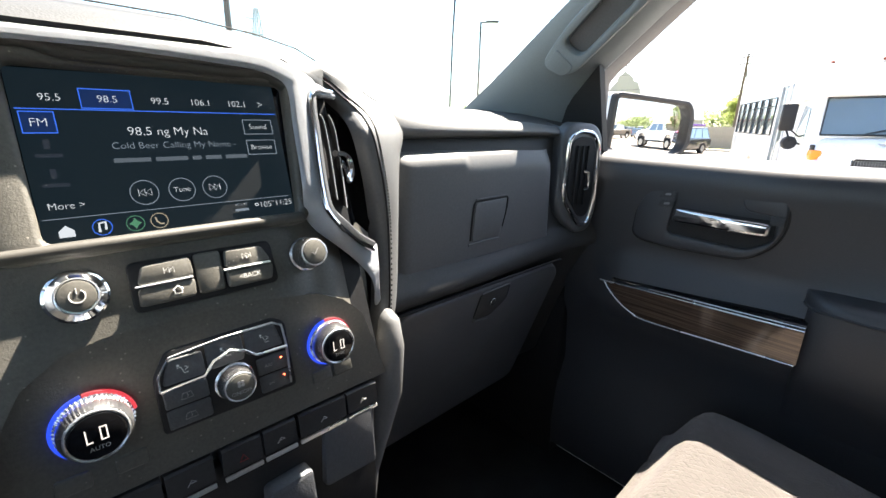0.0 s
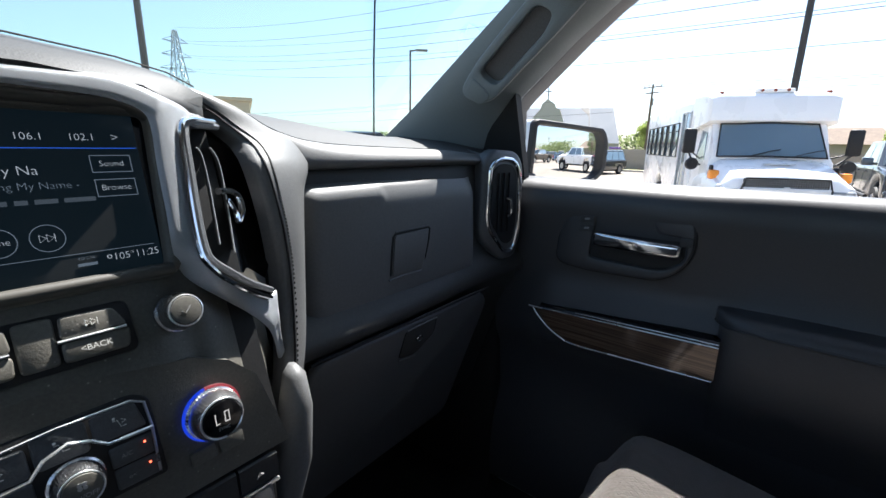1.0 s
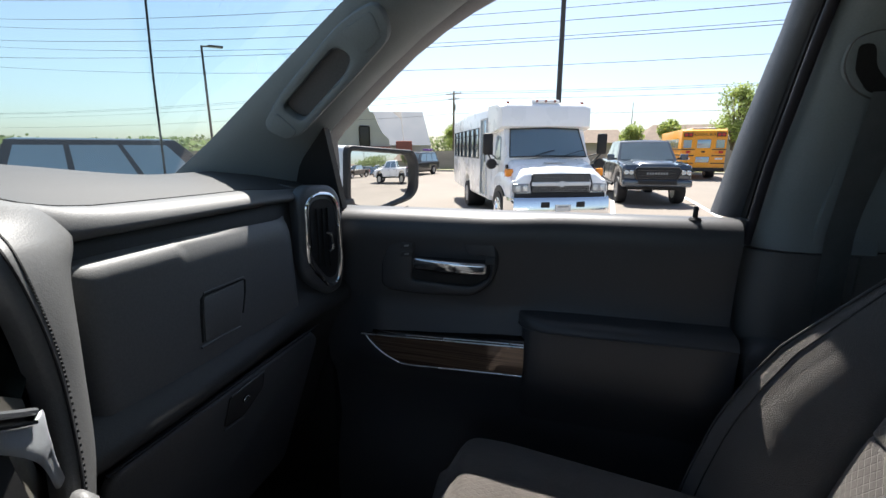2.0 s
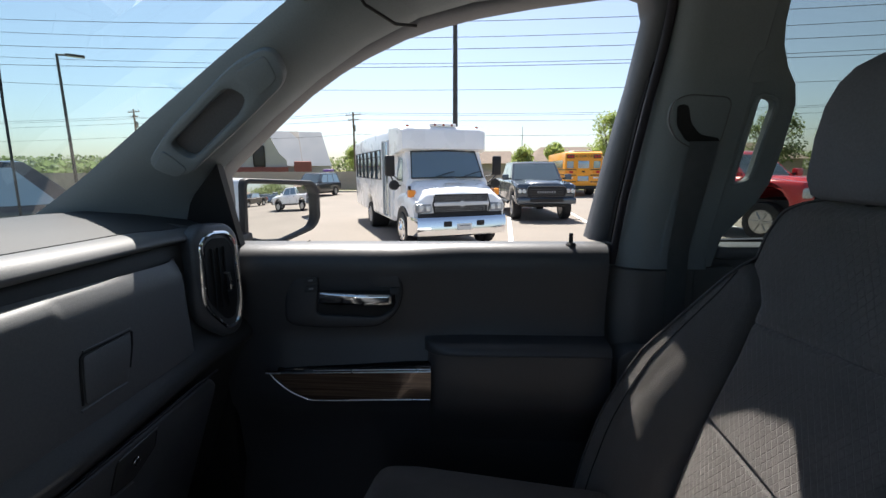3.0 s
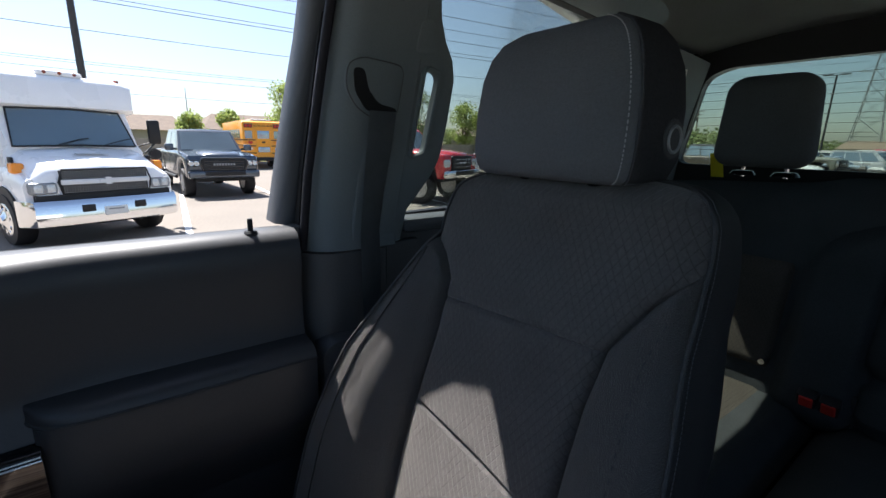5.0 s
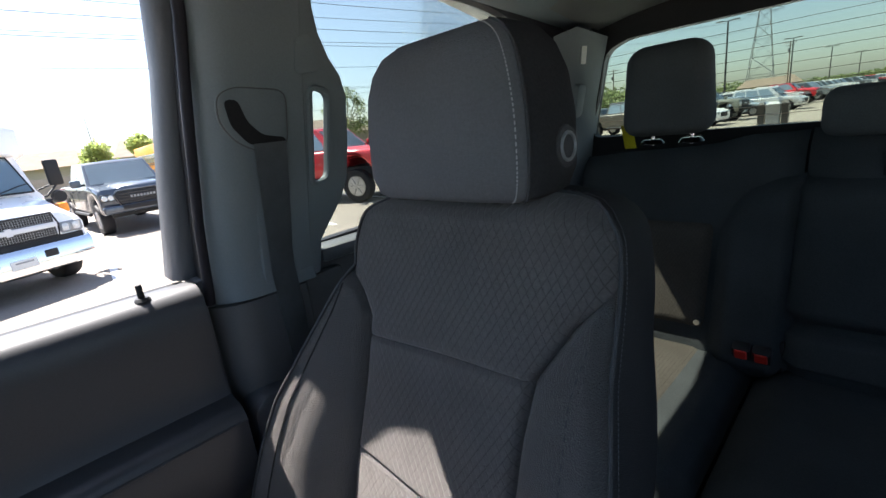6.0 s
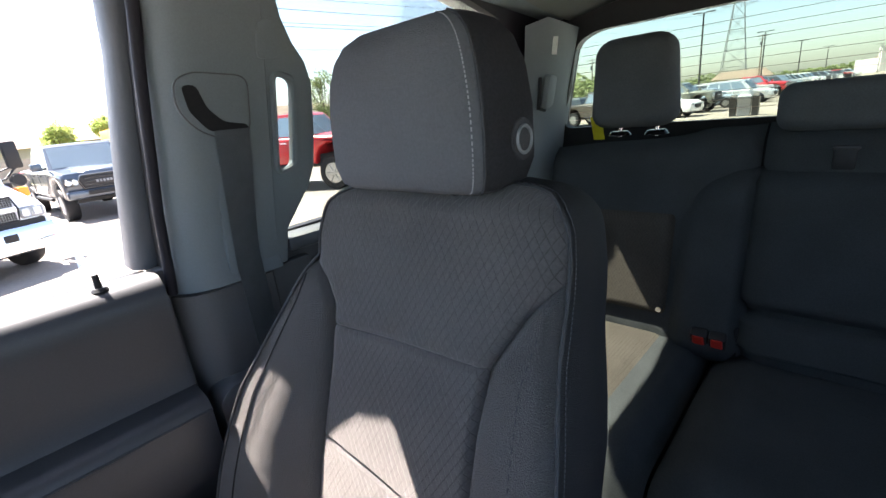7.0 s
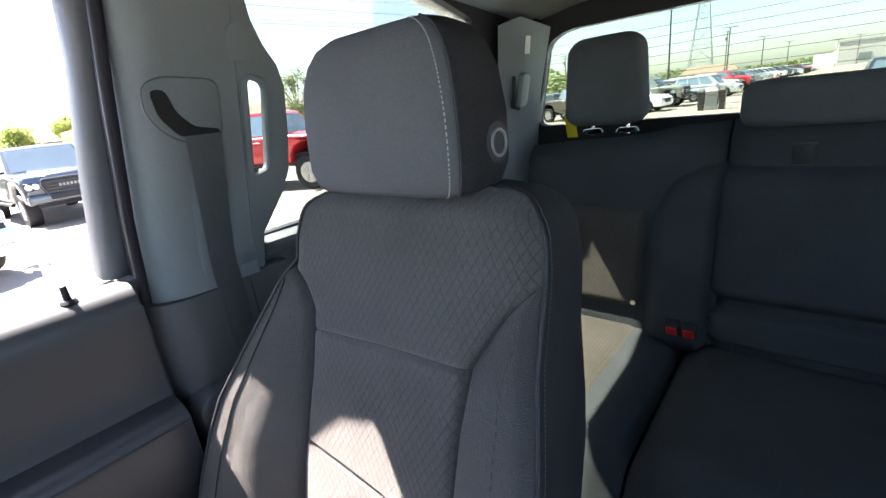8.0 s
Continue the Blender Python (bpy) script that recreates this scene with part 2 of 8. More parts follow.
CHARCOAL = material("charcoal_lower_trim", (0.11, 0.11, 0.11), 0.5, 0, 0.1, 5, 0.25, 800, 0.4, cell=True)
DARK = material("dark_grained_plastic", (0.086, 0.090, 0.097), 0.42, 0, 0.2, 5, 0.2, 700, 0.6, cell=True)
PAD = material("soft_grained_dash_skin", (0.122, 0.123, 0.124), 0.5, 0, 0.12, 4, 0.12, 620, 0.45, cell=True, dust=0.05)
# Dash skin copy, darkened so the sunlit top does not render white.
DASHTOP = material("dash_skin_toned_for_sun", (0.050, 0.051, 0.052), 0.6, 0, 0.15, 4, 0.10, 620, 0.35, cell=True, dust=0.04)
STACKPL = material("dusty_dark_stack_plastic", (0.104, 0.098, 0.084), 0.5, 0, 0.25, 14, 0.2, 900, 0.5, dust=0.5)
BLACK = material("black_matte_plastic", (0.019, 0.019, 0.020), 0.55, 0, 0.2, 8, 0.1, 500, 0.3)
GLOSSBLACK = material("piano_black", (0.008, 0.008, 0.009), 0.12, 0, 0.1, 8, 0, 500, 0.5)
TRIMGREY = material("ash_grey_pillar_trim", (0.205, 0.232, 0.246), 0.6, 0, 0.08, 5, 0.3, 800, 0.35, cell=True)
LINER = material("grey_headliner_cloth", (0.26, 0.26, 0.25), 0.95, 0, 0.12, 9, 0.4, 1200, 0.1)
CARPET = material("dark_floor_carpet", (0.05, 0.05, 0.05), 1.0, 0, 0.35, 12, 1.0, 900, 0.05)
SILVER = material("satin_silver_paint", (0.60, 0.62, 0.65), 0.42, 0.22, 0.05, 4, 0, 800)
CHROME = material("chrome", (0.80, 0.81, 0.83), 0.07, 1.0, 0.04, 6, 0, 500)
BRIGHTTRIM = material("polished_bright_trim", (0.78, 0.79, 0.80), 0.27, 0.8, 0.04, 6, 0, 500)
KNURL = material("knurled_metal", (0.70, 0.70, 0.71), 0.24, 1.0, 0.08, 20, 0, 900)
CLOTH = woven("diamond_seat_cloth", (0.205, 0.192, 0.184), 0.0080, 0.9, 0.30)
# Same cloth as the backrest, darkened against the fuller sun on the cushion.
CLOTHFLAT = woven("diamond_cushion_cloth", (0.165, 0.150, 0.139), 0.0080, 0.9, 0.30, axis="XY")
BOLSTER = material("plain_bolster_cloth", (0.185, 0.176, 0.170), 0.95, 0, 0.12, 14, 2.2, 760, 0.1)
for cloth in (CLOTH, CLOTHFLAT, BOLSTER):
    pile = cloth.node_tree.nodes["Principled BSDF"]
    pile.inputs["Sheen Weight"].default_value, pile.inputs["Sheen Roughness"].default_value, pile.inputs["Sheen Tint"].default_value = 0.55, 0.45, (1.0, 0.93, 0.88, 1)
HEADSIDE = material("black_headrest_side_cloth", (0.072, 0.073, 0.076), 0.9, 0, 0.2, 9, 0.8, 700, 0.15)
HEADCLOTH = material("headrest_cloth", (0.150, 0.152, 0.157), 0.95, 0, 0.12, 7, 0.9, 700, 0.1)
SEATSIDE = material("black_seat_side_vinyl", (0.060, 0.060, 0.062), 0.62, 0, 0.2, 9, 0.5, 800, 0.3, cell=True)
REARCLOTH = material("dark_rear_seat_cloth", (0.082, 0.090, 0.092), 0.95, 0, 0.2, 9, 0.7, 900, 0.1)
# Bench cloth made tan and lighter; the sun's warmth is in this colour.
REARPANEL = woven("rear_seat_panel_cloth", (0.115, 0.104, 0.088), 0.006, 0.6, 0.3)
THREAD = material("pale_stitching_thread", (0.40, 0.40, 0.40), 0.8, 0, 0.2, 60)
DARKTHREAD = material("dark_stitching_thread", (0.02, 0.02, 0.02), 0.8, 0, 0.2, 60)
WEBBING = material("seat_belt_webbing", (0.225, 0.24, 0.25), 0.8, 0, 0.15, 40, 0.8, 1600, 0.2)
YELLOW = material("yellow_webbing", (0.55, 0.48, 0.03), 0.7, 0, 0.15, 40, 0.5, 1200, 0.2)
REDPL = material("red_buckle_plastic", (0.55, 0.03, 0.02), 0.4, 0, 0.1, 30)
RUBBER = material("black_rubber", (0.014, 0.014, 0.016), 0.65, 0, 0.25, 8, 0.2, 300, 0.3)
FRAMEGREY = material("grey_door_frame", (0.085, 0.092, 0.105), 0.45, 0, 0.1, 5, 0.2, 800, 0.5, cell=True)
MARKER = material("brown_red_marker_lens", (0.22, 0.05, 0.025), 0.25, 0, 0.1, 30)
# The sky's reflection is put into this pale, part-metal base colour.
BUSGLASS = material("sky_toned_bus_glass", (0.45, 0.55, 0.58), 0.04, 0.70, 0.04, 1.2, 0, 2, 0.8)
SEALRUB = material("dark_door_seal", (0.022, 0.021, 0.028), 0.55, 0, 0.2, 8, 0.2, 300, 0.3)
FAINTGREY = material("faint_grey_print", (0.22, 0.22, 0.22), 0.6)
MIRROR = material("mirror_silvering", (0.90, 0.92, 0.92), 0.0, 1.0, 0.0, 1)
MIRROR.node_tree.nodes["Principled BSDF"].inputs["Roughness"].links and MIRROR.node_tree.links.remove(MIRROR.node_tree.nodes["Principled BSDF"].inputs["Roughness"].links[0])
MIRROR.node_tree.nodes["Principled BSDF"].inputs["Roughness"].default_value = 0.0
WSGLASS = glass("green_tinted_windscreen", (0.74, 0.87, 0.86), gloss=0.008)
PRIVACY = glass("blue_grey_privacy_glass", (0.68, 0.71, 0.68), gloss=0.03)
REARGLASS = glass("green_tinted_rear_glass", (0.58, 0.63, 0.57), gloss=0.03)
# Bluish part-metal base stands in for the sky mirrored in the panes.
CARGLASS = material("sky_toned_vehicle_glass", (0.32, 0.39, 0.42), 0.05, 0.65, 0.03, 1.4, 0, 2, 0.9)
WHITEPAINT = material("white_vehicle_paint", (0.89, 0.89, 0.885), 0.28, 0, 0.04, 2, 0, 100, 0.5, coat=0.5)
GREYPAINT = material("dark_grey_vehicle_paint", (0.062, 0.078, 0.100), 0.22, 0.35, 0.08, 2, 0, 100, 0.5, coat=0.8)
REDPAINT = material("red_vehicle_paint", (0.50, 0.025, 0.03), 0.25, 0, 0.06, 2, 0, 100, 0.5, coat=0.8)
BROWNPAINT = material("dark_bronze_vehicle_paint", (0.075, 0.065, 0.055), 0.3, 0.3, 0.08, 2, 0, 100, 0.5, coat=0.6)
BLACKPAINT = material("black_vehicle_paint", (0.016, 0.018, 0.022), 0.2, 0.1, 0.08, 2, 0, 100, 0.5, coat=0.8)
YELLOWPAINT = material("school_bus_yellow", (0.82, 0.33, 0.004), 0.35, 0, 0.05, 2, 0, 100, 0.5, coat=0.3)
OLIVEPAINT = material("olive_grey_vehicle_paint", (0.20, 0.205, 0.17), 0.3, 0.2, 0.06, 2, 0, 100, 0.5, coat=0.5)
SILVERPAINT = material("silver_vehicle_paint", (0.56, 0.57, 0.57), 0.28, 0.4, 0.05, 2, 0, 100, 0.5, coat=0.6)
BLUESILVER = material("blue_silver_vehicle_paint", (0.30, 0.36, 0.42), 0.28, 0.35, 0.05, 2, 0, 100, 0.5, coat=0.6)
MIXPAINT = paints("mixed_vehicle_paint", [(0.7, 0.7, 0.7), (0.06, 0.065, 0.07), (0.36, 0.37, 0.38), (0.75, 0.75, 0.74), (0.02, 0.02, 0.022), (0.42, 0.03, 0.03), (0.18, 0.19, 0.2), (0.5, 0.5, 0.5), (0.05, 0.09, 0.16), (0.68, 0.68, 0.66)])
LOTGLASS = material("dark_parked_car_window", (0.07, 0.085, 0.095), 0.12, 0.35, 0.1, 1, 0, 2, 0.6)
LAMPCLEAR = material("clear_lamp_lens", (0.55, 0.57, 0.58), 0.1, 0.3, 0.2, 30, 0, 100, 0.6)
AMBER = material("amber_lamp_lens", (0.85, 0.28, 0.02), 0.2, 0, 0.1, 30)
REDLENS = material("red_lamp_lens", (0.45, 0.03, 0.02), 0.2, 0, 0.1, 30)
ALLOY = material("cast_alloy_wheel", (0.45, 0.45, 0.45), 0.3, 0.9, 0.12, 10)
STEEL = material("galvanised_steel", (0.28, 0.29, 0.30), 0.5, 0.6, 0.2, 3)
DARKSTEEL = material("dark_painted_pole", (0.045, 0.042, 0.04), 0.5, 0.2, 0.2, 3)
WOODPOLE = material("weathered_pole_wood", (0.16, 0.12, 0.09), 0.9, 0, 0.3, 3, 0.6, 60)
LEAF = material("sunlit_leaves", (0.30, 0.36, 0.11), 0.6, 0, 0.45, 1.2, 0, 30, 0.3)
LEAFDARK = material("dark_leaves", (0.20, 0.24, 0.11), 0.65, 0, 0.45, 0.9, 0, 30, 0.3)
BARK = material("tree_bark", (0.12, 0.09, 0.065), 0.95, 0, 0.3, 4, 0.8, 40)
ASPHALT = material("worn_pale_pavement", (0.215, 0.190, 0.163), 0.9, 0, 0.16, 0.35, 0.5, 40, 0.2)
GRASS = material("dry_summer_grass", (0.13, 0.13, 0.05), 1.0, 0, 0.4, 0.08, 0.5, 3, 0.1)
PAINTLINE = material("white_road_paint", (0.7, 0.7, 0.68), 0.8, 0, 0.2, 5)
FENCEWOOD = material("grey_fence_boards", (0.30, 0.275, 0.225), 0.9, 0, 0.25, 1.5, 0.5, 30)
BRICKRED = material("red_brick_wall", (0.26, 0.09, 0.075), 0.9, 0, 0.25, 2, 0.4, 20)
STUCCO = material("grey_stucco", (0.46, 0.445, 0.425), 0.9, 0, 0.08, 0.5, 0.3, 20)
METALROOF = material("blue_grey_metal_roof", (0.115, 0.138, 0.172), 0.7, 0, 0.05, 0.4, 0.1, 20)
BEIGE = material("beige_canopy_panel", (0.55, 0.44, 0.30), 0.7, 0, 0.08, 0.6)
SHINGLE = material("brown_roof_shingle", (0.17, 0.13, 0.10), 0.95, 0, 0.3, 1.5, 0.5, 20)
SIDING = material("tan_house_siding", (0.40, 0.35, 0.28), 0.9, 0, 0.12, 1.0)
WIRE = material("aluminium_power_line", (0.10, 0.10, 0.11), 0.5, 0.5, 0.1, 3)


def wood_trim():
    m = material("brown_open_pore_trim", (0.085, 0.052, 0.035), 0.10, 0.3, 0.2, 8, 0, 300, 0.6, coat=0.6)
    n, l = m.node_tree.nodes, m.node_tree.links
    tc, b = n["Texture Coordinate"], n["Principled BSDF"]
    mp = n.new("ShaderNodeMapping")
    mp.inputs["Scale"].default_value = (40, 5, 420)
    l.new(tc.outputs["Object"], mp.inputs["Vector"])
    nz = n.new("ShaderNodeTexNoise")
    nz.inputs["Scale"].default_value, nz.inputs["Detail"].default_value = 1.0, 3
    l.new(mp.outputs[0], nz.inputs["Vector"])
    ramp = n.new("ShaderNodeValToRGB")
    ramp.color_ramp.elements[0].position, ramp.color_ramp.elements[0].color = 0.34, (0.07, 0.045, 0.032, 1)
    ramp.color_ramp.elements[1].position, ramp.color_ramp.elements[1].color = 0.66, (0.19, 0.13, 0.09, 1)
    l.new(nz.outputs["Fac"], ramp.inputs[0])
    l.new(ramp.outputs[0], b.inputs["Base Color"])
    return m


WOOD = wood_trim()


def leafy(m, amount):
    """Lets light through the leaves."""
    n, l = m.node_tree.nodes, m.node_tree.links
    b, out = n["Principled BSDF"], n["Material Output"]
    tr, mix = n.new("ShaderNodeBsdfTranslucent"), n.new("ShaderNodeMixShader")
    l.new(b.inputs["Base Color"].links[0].from_socket, tr.inputs["Color"])
    mix.inputs[0].default_value = amount
    l.new(b.outputs[0], mix.inputs[1])
    l.new(tr.outputs[0], mix.inputs[2])
    l.new(mix.outputs[0], out.inputs[0])


leafy(LEAF, 0.5)
leafy(LEAFDARK, 0.45)

# ---- the pickup's cab: shell, pillars, glass ----
def side_x(z):
    """Inner face of the cab's right side at height z."""
    return 0.825 - max(0.0, z - 1.6) * 0.30


def on_side(inset):
    """Bends a flat piece drawn as (y, z, depth) on to the cab's right side."""
    return lambda c: Vector((side_x(c.y) - inset - c.z, c.x, c.y))


CAB = thing("pickup_cab", "crew cab of a parked pickup with grey pillar trim and tinted glass", "vehicle cab", (0, -0.3, 0.0), kind="structure")

# roof lining, roof skin, floor, firewall and back wall
def liner(u, v):
    drop = 0.035 * abs(u) ** 4 + 0.05 * smooth(-0.85, -1.3, v) + 0.05 * smooth(0.05, 0.24, v)
    return Vector((0.66 * u, v, 2.062 - drop))


part("roof_lining", sheet(liner, span(-1, 1, 16), span(-1.30, 0.25, 18), 0.012), LINER, CAB, "grey cloth roof lining")
part("roof_skin", box(-0.70, 0.70, -1.36, 0.26, 2.085, 2.12, 0.03, 3), WHITEPAINT, CAB, "white painted roof")
part("floor", box(-0.86, 0.86, -1.36, 1.0, 0.76, 0.82, 0.01), CARPET, CAB, "dark carpeted floor")
part("firewall", box(-0.86, 0.86, 0.98, 1.04, 0.78, 1.60), BLACK, CAB)
part("back_wall", box(-0.86, 0.86, -1.38, -1.33, 0.78, 1.70, 0.005), BLACK, CAB)
for sgn in (1, -1):
    part("rocker", box(sgn * 0.84, sgn * 0.90, -1.36, 1.04, 0.70, 0.86, 0.01), WHITEPAINT, CAB)


# the front pillar: one rounded strip from the dash corner to the roof, then the roof rail
def strip(pairs, bulge, back=0.035, n=9):
    """A rounded moulding between two edges, swelling inwards."""
    rings = []
    for (w, d, b) in pairs:
        w, d = Vector(w), Vector(d)
        inward = Vector((-1, -0.25, -0.28)).normalized()
        ring = []
        for k in range(n):
            t = k / (n - 1)
            ring.append(w.lerp(d, t) + inward * bulge * b * math.sin(math.pi * t) ** 0.7)
        ring += [d - inward * back, w - inward * back]
        rings.append(ring)
    return loft(rings)


A_EDGES = [
    ((0.730, 0.90, 1.612), (0.797, 0.60, 1.600), 0.7),
    ((0.727, 0.82, 1.665), (0.792, 0.555, 1.650), 0.8),
    ((0.700, 0.69, 1.735), (0.778, 0.478, 1.752), 1.0),
    ((0.672, 0.53, 1.835), (0.755, 0.365, 1.838), 1.15),
    ((0.645, 0.39, 1.920), (0.737, 0.270, 1.902), 1.15),
    ((0.622, 0.27, 1.990), (0.722, 0.185, 1.950), 1.0),
    ((0.606, 0.18, 2.026), (0.712, 0.095, 1.988), 0.8),
    ((0.600, 0.06, 2.044), (0.706, 0.005, 2.008), 0.7),
    ((0.600, -0.08, 2.048), (0.703, -0.10, 2.018), 0.6),
    ((0.600, -0.30, 2.050), (0.702, -0.30, 2.026), 0.6),
    ((0.600, -0.70, 2.046), (0.703, -0.70, 2.026), 0.6),
    ((0.602, -1.05, 2.026), (0.712, -1.05, 2.002), 0.6),
    ((0.605, -1.30, 1.995), (0.715, -1.30, 1.982), 0.6),
]
A_PILLAR = part("front_pillar_trim", strip(A_EDGES[:7], 0.025), TRIMGREY, CAB, "ash-grey grained front pillar trim with a grab handle")
part("roof_rail_trim", strip([(tuple(Vector(a) + Vector((0.002, 0, -0.002))), b, c) for a, b, c in A_EDGES[6:]], 0.022), TRIMGREY, CAB)
part("trim_joint", tube([(0.608, 0.186, 2.010), (0.628, 0.165, 1.980), (0.668, 0.128, 1.966), (0.706, 0.100, 1.974)], 0.0025, 6), BLACK, A_PILLAR)

# driver's side, plain and closed, with its window openings
for name, y0, y1, z0, z1, x in (("left_sill", -1.36, 1.04, 0.80, 1.58, -0.83), ("left_door_post", -0.50, -0.28, 1.58, 2.02, -0.77), ("left_rear_post", -1.36, -1.10, 1.58, 2.02, -0.76)):
    part(name, box(x - 0.04, x, y0, y1, z0, z1, 0.01), DARK if z0 < 1 else TRIMGREY, CAB)
part("left_front_pillar", tube([(-0.76, 0.88, 1.60), (-0.70, 0.55, 1.83), (-0.66, 0.24, 2.0)], 0.045, 10), TRIMGREY, CAB)
part("left_roof_rail", box(-0.72, -0.62, -1.34, 0.26, 1.99, 2.06, 0.02), TRIMGREY, CAB)


# grab handle moulded into the front pillar
def on_pillar(c):
    """Flat (along, across, out) to the front pillar; along runs from its foot to the roof."""
    foot, head = Vector((0.736, 0.570, 1.748)), Vector((0.663, 0.258, 1.970))
    along = (head - foot).normalized()
    inward = Vector((-0.90, -0.22, -0.38))
    inward = (inward - along * inward.dot(along)).normalized()
    across = along.cross(inward)
    return foot + along * c.x + across * c.y + inward * (c.z + 0.024)


HANDLE_OUT = rounded([(0.02, -0.022), (0.10, -0.034), (0.27, -0.034), (0.335, -0.016), (0.315, 0.034), (0.22, 0.036), (0.05, 0.034)], 0.03, 5)
HANDLE_IN = rounded([(0.085, -0.018), (0.235, -0.018), (0.245, 0.010), (0.215, 0.020), (0.09, 0.020)], 0.014, 4)
grab = part("grab_handle", warped(plate(HANDLE_OUT, 0.022, None, [HANDLE_IN], 0.006), on_pillar), TRIMGREY, CAB, "moulded grey grab handle on the pillar")
part("handle_recess", warped(plate(rounded([(0.08, -0.022), (0.24, -0.022), (0.25, 0.022), (0.085, 0.024)], 0.014), 0.004, None), on_pillar), DARK, grab)
part("handle_cap", warped(plate(rounded([(0.262, -0.024), (0.318, -0.012), (0.305, 0.022), (0.262, 0.022)], 0.010), 0.0245, None, (), 0.002), on_pillar), TRIMGREY, grab)
part("handle_cap", warped(plate(rounded([(0.03, -0.012), (0.072, -0.022), (0.072, 0.026), (0.045, 0.024)], 0.010), 0.0245, None, (), 0.002), on_pillar), TRIMGREY, grab)

# windscreen and other panes
def pane(name, bm, mat):
    ob = part(name, bm, mat, CAB)
    ob.visible_shadow = mat is PRIVACY
    return ob


def screen(u, v):
    y = 1.10 - 0.83 * v
    return Vector(((0.80 - 0.14 * v) * u, y - 0.03 * u * u, 1.585 + 0.445 * v))


pane("windscreen", sheet(screen, span(-1.1, 1.1, 16), span(0, 1, 8)), WSGLASS)
part("windscreen_header", box(-0.64, 0.64, 0.20, 0.262, 2.012, 2.06, 0.012), LINER, CAB)


# rear window, slightly leaning, with dark surround
def rear_pt(x, z):
    return Vector((x, -1.36 + (z - 1.70) * 0.16, z))


RW = [(-0.70, 1.700), (0.715, 1.700), (0.655, 1.925), (0.60, 1.947), (-0.60, 1.947), (-0.64, 1.925)]
pane("rear_window", warped(plate(rounded(RW, 0.03), 0.003), lambda c: rear_pt(c.x, c.y) + Vector((0, c.z, 0))), REARGLASS)
part("rear_window_frame", warped(plate([(-0.88, 1.60), (0.88, 1.60), (0.78, 2.06), (-0.78, 2.06)], 0.03, None, [rounded([(x * 0.985, 1.823 + (z - 1.823) * 0.97) for x, z in RW], 0.03)]), lambda c: rear_pt(c.x, c.y) + Vector((0, c.z + 0.006, 0))), BLACK, CAB, "black rear window surround")

HEATWIRE = material("printed_heater_line", (0.20, 0.16, 0.13), 0.7)
for k in range(10):
    z = 1.914 - 0.0208 * k
    part("heater_line", tube([rear_pt(x, z - 0.004 * (x / 0.65) ** 2) + Vector((0, 0.006, 0)) for x in span(-0.66, 0.668 + 0.02 * (k > 5), 16)], 0.0006, 4), HEATWIRE, CAB, smooth=0)

# rear door glass and its frame on the right
REARWIN = rounded([(-0.44, 1.60), (-1.18, 1.615), (-1.15, 1.90), (-1.12, 1.990), (-0.90, 2.030), (-0.70, 2.040), (-0.43, 2.048)], 0.03)
pane("rear_door_glass", warped(plate(REARWIN, 0.003), on_side(-0.045)), PRIVACY)
part("rear_door_inner", warped(plate([(-0.30, 0.84), (-1.33, 0.84), (-1.33, 1.60), (-0.30, 1.60)], 0.06), on_side(-0.06)), DARK, CAB, "dark rear door panel")
part("rear_door_sill", box(0.79, 0.87, -1.30, -0.46, 1.575, 1.603, 0.01), DARK, CAB)
# Opening narrowed at its unseen rear end to shade the rear seatback.
part("rear_window_seal", warped(plate([(-0.42, 1.59), (-1.30, 1.59), (-1.26, 2.06), (-0.40, 2.07)], 0.02, None, [rounded([(-0.45, 1.605), (-1.02, 1.62), (-1.02, 1.88), (-1.045, 1.955), (-1.062, 1.978), (-0.90, 2.014), (-0.70, 2.026), (-0.45, 2.034)], 0.04)]), on_side(-0.035)), SEALRUB, CAB)

# centre post trim: grey upper with a slot, dark lower
B_OUT = [(-0.352, 1.555), (-0.352, 1.75), (-0.352, 1.93), (-0.350, 2.032), (-0.458, 2.032), (-0.464, 1.965), (-0.472, 1.935), (-0.488, 1.905), (-0.508, 1.880), (-0.519, 1.850), (-0.522, 1.78), (-0.520, 1.72), (-0.508, 1.685), (-0.466, 1.62), (-0.455, 1.56)]
SLOT = rounded([(-0.450, 1.718), (-0.482, 1.726), (-0.486, 1.856), (-0.452, 1.865)], 0.013, 5)
B_POST = part("centre_post_trim", warped(plate(B_OUT, 0.018, None, [SLOT], 0.007), on_side(0.012)), TRIMGREY, CAB, "ash-grey centre post trim with a slotted opening")
part("slot_lip", tube([on_side(0.030)(Vector((y, z, 0))) for y, z in SLOT], 0.0045, 6, True), TRIMGREY, B_POST)
def post_section(z, flat, yf, y0):
    """Closed outline at height z: flat inner face, then the rounded front edge, then the hidden back."""
    s = side_x(z)
    pts = [(s - 0.0285, flat - 0.004), (s - 0.0315, flat)]
    for k in range(13):
        a = k / 12 * math.pi / 2
        pts.append((s - 0.0315 + 0.052 * (1 - math.cos(a)), y0 + (yf - y0) * math.sin(a)))
    pts += [(s + 0.035, yf), (s + 0.035, flat)]
    return [Vector((x, y, z)) for x, y in pts]


